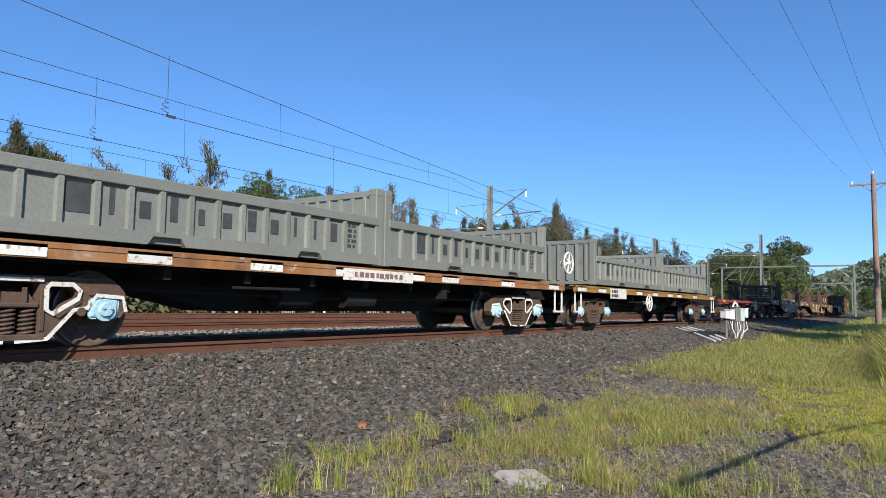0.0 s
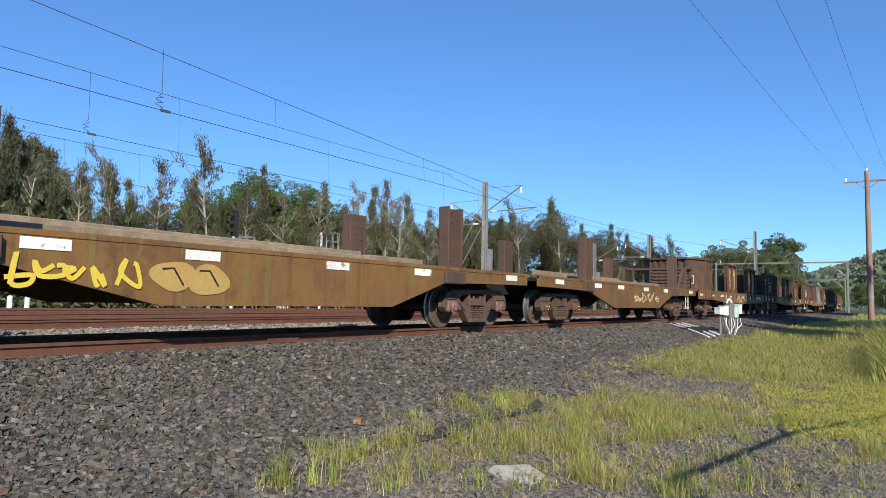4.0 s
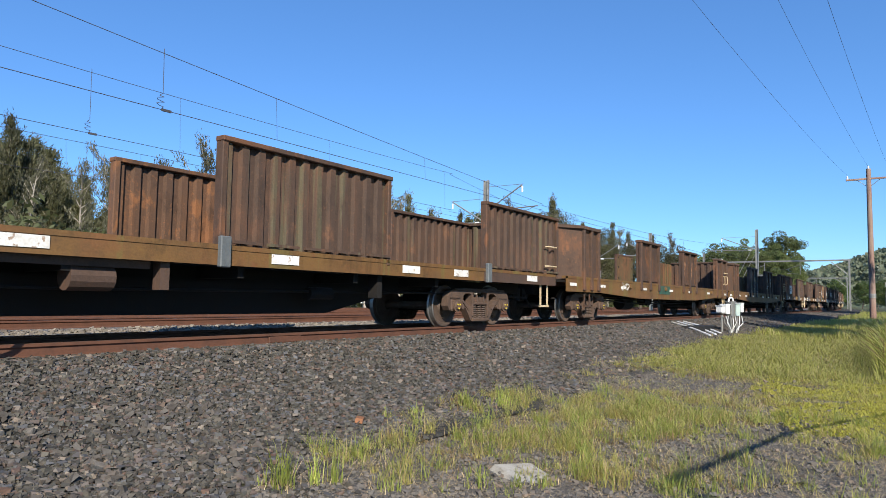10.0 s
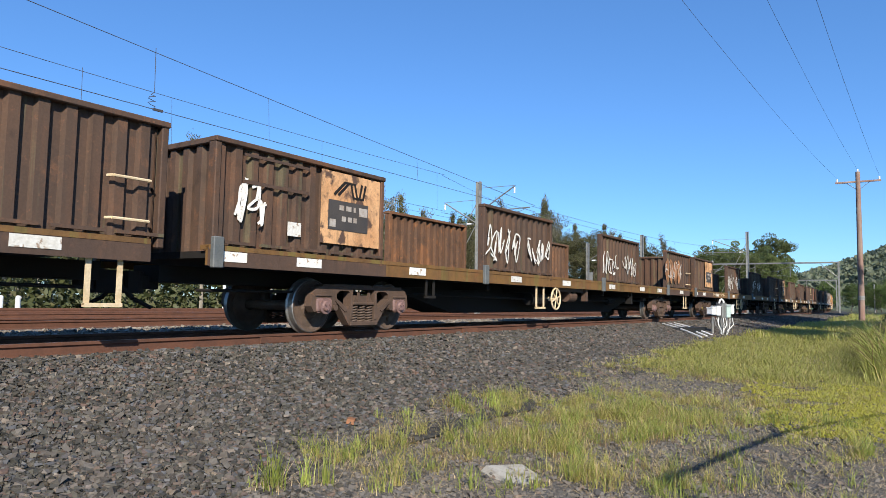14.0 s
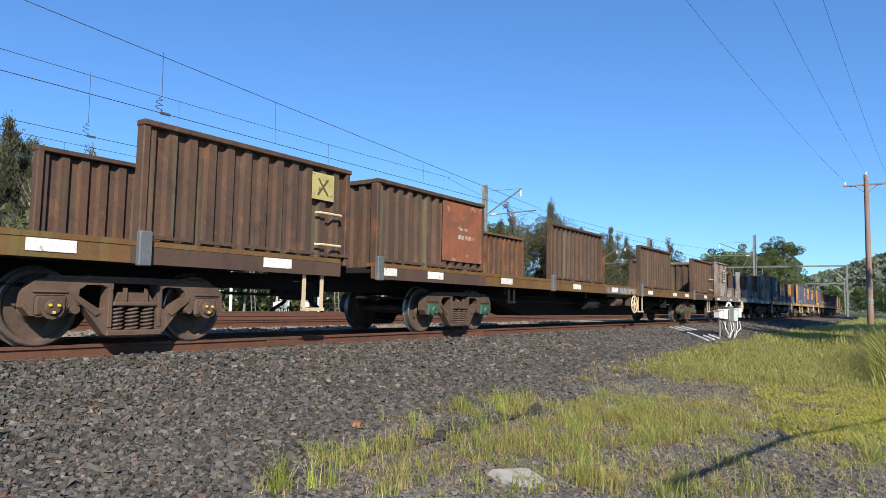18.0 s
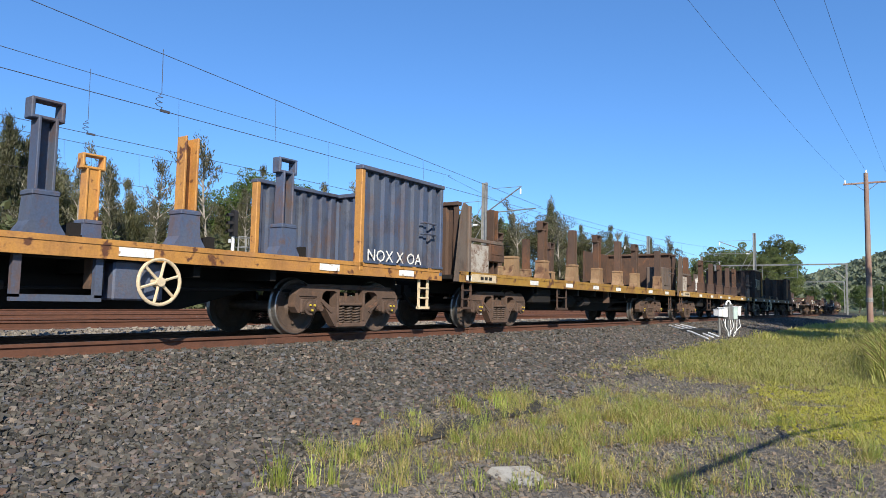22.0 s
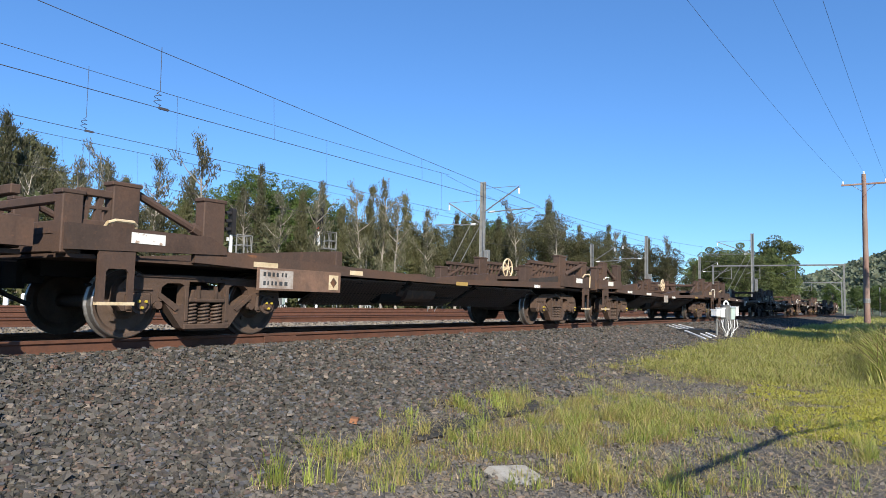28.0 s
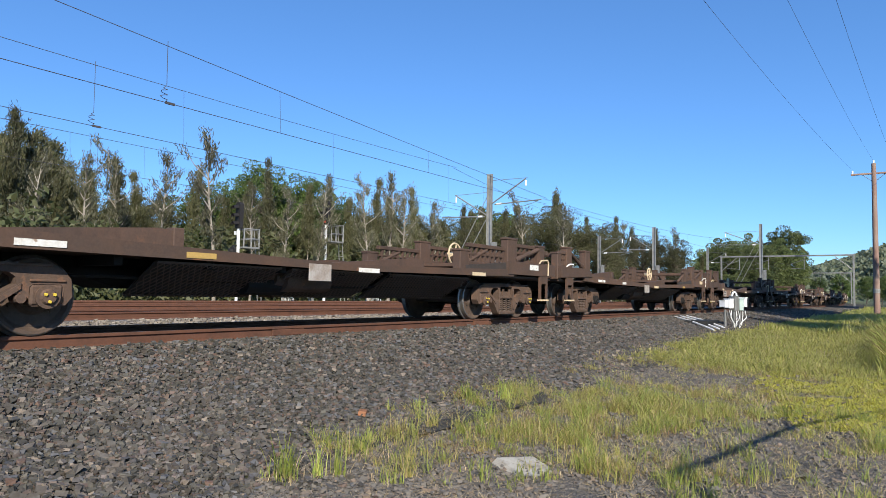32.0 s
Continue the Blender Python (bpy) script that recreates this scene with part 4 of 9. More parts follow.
    if body == "blue":
        u = look_["wheel"]
        part("equipment_box", Geo().box(u - 0.5, u + 0.12, -1.22, -0.85, 0.48, 0.92, 0.02), M["blue"], root)
        part("tank_frame", Geo().box(u - 1.55, u - 1.47, -1.25, -1.18, 0.5, 0.93).box(u - 0.72, u - 0.64, -1.25, -1.18, 0.5, 0.93).box(u - 1.55, u - 0.64, -1.25, -1.18, 0.46, 0.53), M["blue"], root)
        part("air_tank", Geo().cyl((u - 2.6, -0.95, 0.66), (u - 1.75, -0.95, 0.66), 0.22, 16).cyl((u - 1.75, -0.95, 0.66), (u - 1.68, -0.95, 0.66), 0.18, 16, 0.08), M["greybrown"], root)
    if not look_.get("front", True):
        # end gusset, rail, stake, a brown box and a flaking board behind the leading bulkhead
        part("gusset", Geo().prism([(0.2, 0.94), (0.68, 0.94), (0.68, 2.46), (0.5, 2.52), (0.42, 2.35), (0.3, 1.6)], "y", -1.3, -1.26), M["greybrown"], root)
        part("gusset", Geo().prism([(0.2, 0.94), (0.68, 0.94), (0.68, 2.46), (0.5, 2.52), (0.42, 2.35), (0.3, 1.6)], "y", 1.26, 1.3), M["greybrown"], root)
        part("end_flange", Geo().box(0.62, 0.72, -1.34, -1.22, 0.94, 2.47, 0.012), M["greybrown"], root)
        part("guard_rail", Geo().box(0.68, 2.06, -1.32, -1.24, 1.77, 1.84, 0.01), M["greybrown"], root)
        part("notice_board", Geo().box(0.78, 1.46, -1.3, -1.28, 1.15, 1.72), M["flaked"], root, "flaking cream board")
        part("tool_box", Geo().box(1.45, 2.06, -1.34, -0.9, 1.4, 1.76, 0.015).box(1.5, 2.0, -1.35, -1.34, 1.55, 1.58), M["brown"], root)
        part("stake", shared("stake/lead", M[tops[0]], g_stake(1.4, False)), None, root, at=pose(1.84, -1.16, 1.13))
        part("stake_socket", shared("stake_socket/" + look_["socket"], M[look_["socket"]], g_socket), None, root, at=pose(2.75, -1.14, 1.1))
    stirrup(root, look_.get("step", 4.9), 0.6, 0.42, 0.98, look_.get("steps", "cream"), 1)
    stirrup(root, L - 0.95, 0.32, 0.42, 0.95, look_.get("steps", "cream"), 2)
    stirrup(root, 0.5, 0.36, 0.42, 0.95, look_.get("steps", "cream"), 2)
    for z in (1.75, 1.95):
        rung(root, L - 1.0, L - 0.6, z, -1.4, body)
    for x in (0.55, 3.3, 5.3, 7.1, 8.9, 12.0, L - 1.6):
        plate(root, x, x + 0.42, 0.97, 1.07, -1.334)
    part("brake_cylinder", shared("brake_cylinder/stake", M["frame2"], lambda g: (g.cyl((7.3, -0.85, 0.62), (7.75, -0.85, 0.62), 0.13, 12), g.cyl((7.75, -0.85, 0.62), (7.95, -0.85, 0.62), 0.05, 8))), None, root)
    part("hanger", shared("hanger/stake", M["bogie"], lambda g: g.box(8.7, 8.85, -1.15, -1.0, 0.6, 0.93)), None, root)
    part("reservoir", shared("reservoir/stake", M["frame"], lambda g: g.box(3.9, 4.9, -1.1, -0.7, 0.55, 0.9, 0.03)), None, root)
    return root


def g_lattice(x0, x1, z0, z1, lean):
    """An open rack side: two chords, slanting bars between them and a middle rail."""
    def make(g):
        g.box(x0, x1, -0.05, 0.05, z1 - 0.08, z1, 0.008)
        g.box(x0, x1, -0.04, 0.04, z0, z0 + 0.06, 0.006)
        zm = (z0 + z1) / 2
        g.box(x0, x1, -0.03, 0.03, zm - 0.02, zm + 0.02, 0.005)
        n = max(3, int((x1 - x0) / 0.17))
        for k in range(n):
            u = x0 + (x1 - x0) * (k + 0.5) / n
            g.prism([(u - 0.025, z0 + 0.05), (u + 0.035, z0 + 0.05), (u + 0.035 + lean, z1 - 0.07), (u - 0.025 + lean, z1 - 0.07)], "y", -0.028, 0.028)
    return make


def coil_wagon(S0, L, a, b, seed):
    """A low brown flat wagon with raised ends, lattice racks, braced posts and wedge saddles."""
    rnd = random.Random(seed)
    steel = M[("brown2", "brown3")[seed % 2]]
    key = f"{seed % 2}"
    root = begin("coil_wagon", S0, L, "low dark brown steel flat wagon with lattice end racks")
    # the belly is added here to make it dark behind the netting
    gear(root, S0, L, a, b, ("bogie", "frame", "bogie")[seed % 3], belly=(3.4, 11.2, 0.52, 0.8))
    for s in (-1, 1):
        part("side_sill", shared(f"side_sill/coil{key}{s}", M["rustsill"], lambda g: g.prism([(1.7, 0.93), (1.7, 1.12), (2.3, 1.09), (7.4, 0.955), (10.6, 1.03), (12.6, 1.09), (12.6, 0.93), (10.4, 0.9), (7.4, 0.86), (2.6, 0.9)], "y", s * 1.3 - 0.04, s * 1.3 + 0.04)), None, root)
        for n, (x0, x1) in (("end_sill", (0.15, 2.15)), ("end_sill", (12.35, L - 0.18))):
            pts = [(x0, 0.98), (x1, 1.05 if x0 < 1 else 0.98), (x1, 1.24 if x0 > 1 else 1.14), (x1 - 0.25 if x0 < 1 else x1, 1.26), (x0, 1.26)]
            part(n, shared(f"end_sill/coil{key}{s}{x0}", steel, lambda g: g.prism(pts, "y", s * 1.3 - 0.06, s * 1.3 + 0.06)), None, root)
        part("ramp_beam", shared(f"ramp_beam/{key}{s}", M["frame2"], lambda g: g.prism([(10.75, 1.03), (12.5, 1.05), (12.5, 1.24), (10.75, 1.1)], "y", s * 1.24 - 0.05, s * 1.24 + 0.05)), None, root)
    part("floor", shared("floor/coil", steel, lambda g: g.box(0.2, L - 0.25, -1.26, 1.26, 0.9, 0.945)), None, root)
    part("end_deck", shared("end_deck/front", steel, lambda g: g.box(0.17, 2.12, -1.24, 1.24, 1.16, 1.24)), None, root)
    part("end_deck", shared("end_deck/rear", steel, lambda g: g.box(12.4, L - 0.2, -1.24, 1.24, 1.16, 1.24)), None, root)
    posts = ((0.12, 0.34, 1.62), (0.66, 0.98, 1.78), (1.84, 2.16, 1.76), (10.55, 10.88, 1.42), (12.42, 12.84, 1.78), (13.86, 14.2, 1.7))
    if seed % 4 == 2:
        posts = tuple(p for p in posts if abs(p[0] - 10.55) > 0.1) + ((11.6, 11.9, 1.66),)
    for s in (-1, 1):
        for x0, x1, z in posts:
            part("stop_post", shared(f"stop_post/{key}{x0:.2f}", steel, lambda g: (g.box(x0, x1, -0.09, 0.09, 0.94, z, 0.012), g.box(x0 - 0.02, x1 + 0.02, -0.1, 0.1, z - 0.05, z, 0.01))), None, root, at=pose(0, s * 1.19, 0))
        part("lattice", shared(f"lattice/front{key}", steel, g_lattice(0.3, 0.7, 1.26, 1.66, 0.05)), None, root, at=pose(0, s * 1.21, 0))
        part("lattice", shared(f"lattice/mid{key}", steel, g_lattice(10.95 if seed % 2 else 11.35, 12.42, 1.13, 1.56, 0.06)), None, root, at=pose(0, s * 1.17, 0))
        part("lattice", shared(f"lattice/rear{key}", steel, g_lattice(12.84, 13.86, 1.26, 1.68, 0.06)), None, root, at=pose(0, s * 1.15, 0))
        part("brace", shared(f"brace/front{key}", steel, lambda g: (g.cyl((0.95, 0, 1.7), (1.84, 0, 1.32), 0.05, 8), g.cyl((1.74, 0, 1.37), (1.85, 0, 1.32), 0.075, 8))), None, root, at=pose(0, s * 1.18, 0))
        part("brace", shared(f"brace/rear{key}", steel, lambda g: (g.cyl((12.8, 0, 1.3), (13.9, 0, 1.6), 0.05, 8), g.cyl((12.78, 0, 1.29), (12.9, 0, 1.33), 0.075, 8))), None, root, at=pose(0, s * 1.25, 0))
        part("brace", shared(f"brace/mid{key}", steel, lambda g: g.cyl((10.85, 0, 1.14), (11.7, 0, 1.46), 0.045, 8)), None, root, at=pose(0, s * 1.17, 0))
        part("saddle", shared(f"saddle/long{key}", steel, lambda g: g.prism([(6.9, 0.95), (9.7, 0.95), (9.7, 1.15), (9.35, 1.16)], "y", -0.05, 0.05)), None, root, at=pose(0, s * 0.98, 0))
        part("saddle", shared(f"saddle/high{key}", steel, lambda g: (g.prism([(2.2, 0.96), (4.62, 0.96), (4.62, 1.25), (4.35, 1.27), (2.2, 1.08)], "y", -0.05, 0.05), g.box(4.55, 4.7, -0.09, 0.09, 0.95, 1.29, 0.01))), None, root, at=pose(0, s * 0.9, 0))
        rail = "cream" if seed % 2 else "white"
        part("hand_rail", shared(f"hand_rail/loop{rail}", M[rail], lambda g: g.tube([(0, 0.02, 1.2), (0.02, -0.06, 1.3), (0.1, -0.08, 1.33), (0.3, -0.08, 1.33), (0.36, -0.05, 1.3), (0.38, 0.02, 1.2)], 0.02, 7)), None, root, at=pose(0.55, s * 1.3, 0)) if s < 0 else None
        part("hand_rail", shared(f"hand_rail/bent{rail}", M[rail], lambda g: g.tube([(0, 0.02, 1.2), (0.02, -0.06, 1.34), (0.3, -0.08, 1.36), (0.36, -0.08, 1.3), (0.38, -0.06, 1.0)], 0.02, 7)), None, root, at=pose(13.85, s * 1.3, 0)) if s < 0 else None
    for x in (0.25, L - 0.3):
        part("end_beam", shared(f"end_beam/{key}", steel, lambda g: (g.box(-0.07, 0.07, -1.2, 1.2, 0.96, 1.3, 0.01), g.box(-0.05, 0.05, -1.2, 1.2, 1.5, 1.6, 0.01))), None, root, at=pose(x, 0, 0))
    for x in (0.5, L - 0.98):
        part("step", shared(f"step/coil{key}", steel, lambda g: g.prism([(0, 0.42), (0, 1.0), (0.42, 1.0), (0.42, 0.42), (0.35, 0.42), (0.35, 0.76), (0.32, 0.8), (0.12, 0.8), (0.09, 0.76), (0.09, 0.42)], "y", -0.018, 0.018)), None, root, at=pose(x, -1.33, 0))
        part("tread", shared("tread/coil", M["cream"], lambda g: g.box(0, 0.42, -0.05, 0.04, 0.4, 0.435)), None, root, at=pose(x, -1.33, 0))
    # wire netting slung under the floor in three lengths, sloping in towards the middle
    for x0, x1 in ((4.2, 6.1), (6.3, 8.3), (8.5, 11.0)):
        def net(g):
            lo, hi, step = 0.44, 0.84, 0.085
            n = int((x1 - x0) / step)
            for k in range(-5, n):
                for d in (1, -1):
                    u0 = x0 + k * step
                    u1 = u0 + 0.42
                    if d < 0:
                        u0, u1 = u1, u0
                    c = [max(x0, min(x1, u)) for u in (u0, u1)]
                    f = [(c[j] - u0) / (u1 - u0) for j in (0, 1)]
                    p = [(c[j], -1.235 + 0.7 * (1 - f[j]), lo - 0.015 + (hi - lo) * f[j]) for j in (0, 1)]
                    if abs(c[0] - c[1]) > 0.02:
                        g.cyl(p[0], p[1], 0.007, 4)
            g.cyl((x0, -0.52, lo), (x1, -0.52, lo), 0.015, 5)
            g.cyl((x0, -1.22, hi), (x1, -1.22, hi), 0.015, 5)
        # dark sheet added behind the netting, standing in for underfloor shade
        part("belly_sheet", shared(f"belly_sheet/{x0}", M["frame2"], lambda g: g.prism([(-1.18, 0.86), (-0.5, 0.46), (-0.5, 0.44), (-1.2, 0.84)], "x", x0, x1)), None, root)
        part("floor_netting", shared(f"floor_netting/{x0}", M["mesh"], net), None, root, "dark wire netting under the floor")
    part("air_tank", shared("air_tank/coil", M["bogie"], lambda h: (h.cyl((6.4, -0.85, 0.7), (7.3, -0.85, 0.7), 0.19, 16), h.cyl((4.9, -0.85, 0.72), (6.4, -0.85, 0.72), 0.06, 10), h.cyl((6.25, -0.85, 0.71), (6.4, -0.85, 0.7), 0.12, 12))), None, root)
    for x in (2.6, 4.5, 7.0 + rnd.random(), L - 3.9):
        z = 0.985 - 0.02 * abs(x - 3) if x < 8 else 0.95
        plate(root, x, x + rnd.choice((0.3, 0.42, 0.5)), z - 0.05, z + 0.02, -1.344, rnd.choice(("white", "white", "cream", "gold")))
    for x in (0.85, L - 1.5):
        if rnd.random() < 0.7:
            plate(root, x, x + 0.42, 1.1, 1.22, -1.362, rnd.choice(("white", "white", "cream")))
    if seed % 3 == 2:
        part("timber_board", Geo().box(2.66, 4.28, -1.36, -1.342, 0.62, 0.93, 0.004), M["boardbrown"], root, "weathered board with worn lettering")
        part("painted_patch", Geo().box(2.7, 3.3, -1.3635, -1.36, 0.65, 0.9), M["palebox"], root)
        for k, row in enumerate((0.78, 0.66)):
            bars(root, 2.76, 3.2, row + 0.015, row + 0.1, 1, "markdark", -1.3635, seed + k, wide=0.055)
        part("emblem", Geo().box(4.02, 4.22, -1.3635, -1.36, 0.66, 0.88), M["cream"], root)
        part("emblem_centre", Geo().prism([(4.12, 0.69), (4.19, 0.77), (4.12, 0.85), (4.05, 0.77)], "y", -1.3665, -1.3635), M["brown"], root)
    else:
        part("timber_board", Geo().box(6.5, 6.95, -1.36, -1.342, 0.68, 0.93, 0.004), M["palebox"], root, "pale worn painted board")
    part("handbrake_wheel", shared("handbrake_wheel/cream", M["cream"], g_handwheel), None, root, "cream spoked handbrake wheel", pose(13.3, 0.7, 1.5))
    if seed == 26:
        part("handbrake_wheel", shared("handbrake_wheel/rust", M["orange"], g_handwheel), None, root, at=pose(-0.05, -1.1, 1.5))
    return root


def well_wagon(S0, L, a, b, front, side, seed):
    """A fish-bellied flat wagon with tall stakes, timber bearers and one louvred bulkhead."""
    root = begin("flat_wagon", S0, L, "brown fish-bellied flat wagon with tall stakes and sprayed sides")
    gear(root, S0, L, a, b, "pink" if seed == 6 else "bogie", tank=False)
    sill = [(0.3, 0.92), (3.3, 0.88), (5.3, 0.42), (L - 5.2, 0.42), (L - 3.6, 0.88), (L - 0.3, 0.92), (L - 0.3, 1.17), (0.3, 1.17)]
    side_sill(root, sill, side, f"well{L:.2f}")
    part("floor", shared(f"floor/well{L:.2f}", M["frame"], lambda g: g.box(0.3, L - 0.3, -1.26, 1.26, 1.05, 1.13)), None, root)
    for x in (3.0, L - 3.6):
        for s in (-1, 1):
            st = part("tall_stake", shared(f"tall_stake/{s}", M["brown2"], lambda g: (g.box(0, 0.05, -0.12, 0.12, 0.9, 2.34, 0.01), g.box(0.45, 0.5, -0.12, 0.12, 0.9, 2.34, 0.01), g.box(0.05, 0.45, -0.1 * s - 0.015, -0.1 * s + 0.015, 0.95, 2.34), g.box(-0.08, 0.58, -0.15, 0.1, 0.86, 1.1, 0.015), *[g.box(u, u + 0.05, -0.1 * s - 0.03, -0.1 * s + 0.03, z, z + 0.06, 0.008) for z in (1.3, 1.55, 1.8, 2.05, 2.25) for u in (0.1, 0.34)])), None, root, at=pose(x, s * 1.25, 0))
    for k, x in enumerate((3.6, 4.6, 7.6, 9.5)):
        part("timber_bearer", Geo().box(x, min(x + 2.6, L - 3.7), -0.6 - 0.25 * (k % 2), -0.45 - 0.25 * (k % 2), 1.19, 1.31, 0.01), M["timber"], root)
    part("timber_stack", Geo().box(4.2, 10.8, 0.5, 1.1, 1.19, 1.36, 0.01).box(4.0, 10.9, 0.55, 0.75, 1.36, 1.5, 0.01), M["timber"], root)
    x, d = (0.55, 1) if front else (L - 0.6, -1)
    X = lambda u: x + d * u
    g = Geo()
    q = sorted((X(0.0), X(0.06)))
    g.box(q[0], q[1], -1.25, 1.25, 1.17, 1.28).box(q[0], q[1], -1.25, 1.25, 1.98, 2.08, 0.01)
    for y in (-1.22, -0.42, 0.4, 1.16):
        g.box(q[0] - 0.02, q[1] + 0.02, y - 0.04, y + 0.06, 1.17, 2.08, 0.008)
    bh = part("bulkhead", g, M["brown2"], root)
    for k in range(5):
        z = 1.34 + 0.135 * k
        part("louvre", Geo().prism([(q[0] - 0.05, z), (q[0] - 0.03, z + 0.02), (q[1] + 0.02, z + 0.1), (q[1], z + 0.07)], "y", -1.2, 0.42), M["brown2"], bh)
    for s in (-1, 1):
        g = Geo()
        q = sorted((X(0.0), X(1.1)))
        g.box(q[0], q[1], s * 1.25 - 0.05, s * 1.25 + 0.05, 1.98, 2.08, 0.01)
        q = sorted((X(0.98), X(1.1)))
        g.box(q[0], q[1], s * 1.25 - 0.06, s * 1.25 + 0.06, 1.15, 2.08, 0.01)
        g.prism([(X(1.1), 2.05), (X(1.22), 2.05), (X(2.2), 1.0), (X(2.05), 0.98)], "y", s * 1.25 - 0.05, s * 1.25 + 0.05)
        part("brace_frame", g, M["brown2"], root)
    if front:
        part("handbrake_wheel", shared("handbrake_wheel/dark", M["brown2"], g_handwheel), None, root, at=pose(x - 0.12, 0.8, 1.6, 0, 0, 90))
    grip(root, X(0.25), 1.4, 1.75)
    stirrup(root, X(0.8) - 0.2, 0.42, 0.42, 0.95, "cream" if not front else "brown", 1)
    for xx in (1.2, 3.75, 5.6, 8.0, 10.2, L - 1.3):
        plate(root, xx, xx + 0.5, 1.0 if xx < 3 or xx > 11 else 0.98, 1.12 if xx < 3 or xx > 11 else 1.1, -1.334)
    return root


def red_wagon(S0, L, a, b):
    root = begin("skeletal_wagon", S0, L, "faded red skeletal container wagon running empty")
    gear(root, S0, L, a, b, "bogie", tank=True)
    for s in (-1, 1):
        part("side_sill", shared(f"side_sill/red{s}", M["red"], lambda g: (g.box(0.5, L - 0.35, s * 1.27 - 0.05, s * 1.27 + 0.05, 0.88, 1.0, 0.01), g.prism([(3.7, 0.88), (4.3, 0.62), (6.2, 0.56), (6.4, 0.88)], "y", s * 1.0 - 0.03, s * 1.0 + 0.03))), None, root)
    part("spine", Geo().prism([(0.4, 0.7), (3.6, 0.7), (4.6, 0.45), (9.2, 0.45), (10.2, 0.7), (L - 0.4, 0.7), (L - 0.4, 0.95), (0.4, 0.95)], "y", -0.35, 0.35), M["red"], root)
    for x in (0.55, 3.6, 6.6, 6.95, 10.0, L - 0.6):
        part("cross_beam", Geo().box(x, x + 0.28, -1.27, 1.27, 0.8, 0.99, 0.015), M["red"], root)
        for s in (-1, 1):
            part("twist_lock", Geo().box(x + 0.06, x + 0.2, s * 1.2 - 0.07, s * 1.2 + 0.07, 0.99, 1.05, 0.01).cyl((x + 0.13, s * 1.2, 1.05), (x + 0.13, s * 1.2, 1.1), 0.04, 8), M["frame"], root)
    part("end_platform", Geo().box(0.2, 0.55, -1.27, 1.27, 0.72, 0.99, 0.02), M["frame"], root)
    part("end_platform", Geo().box(L - 0.5, L - 0.15, -1.27, 1.27, 0.75, 0.99, 0.02), M["frame"], root)
    handwheel(root, 8.82, 0.78, "cream")
    for x in (1.2, 3.45, 11.5, 12.55):
        plate(root, x, x + 0.46, 0.9, 0.98, -1.322, "lemon")
    part("reservoir", Geo().cyl((4.6, -0.8, 0.62), (6.0, -0.8, 0.62), 0.22, 16).cyl((7.4, -0.7, 0.6), (8.2, -0.7, 0.6), 0.12, 12).box(8.3, 8.6, -1.1, -0.8, 0.5, 0.85), M["frame"], root)
    g = Geo()
    for x0, x1 in ((2.6, 3.7), (6.4, 7.6), (8.8, 10.2)):
        g.prism([(x0, 0.88), (x0 + 0.1, 0.88), (x1, 0.5), (x1 - 0.1, 0.5)], "y", -1.0, -0.96)
    part("truss", g, M["red"], root)
    bars(root, 8.0, 8.35, 0.91, 0.97, 1, "white", -1.322, 4)
    return root


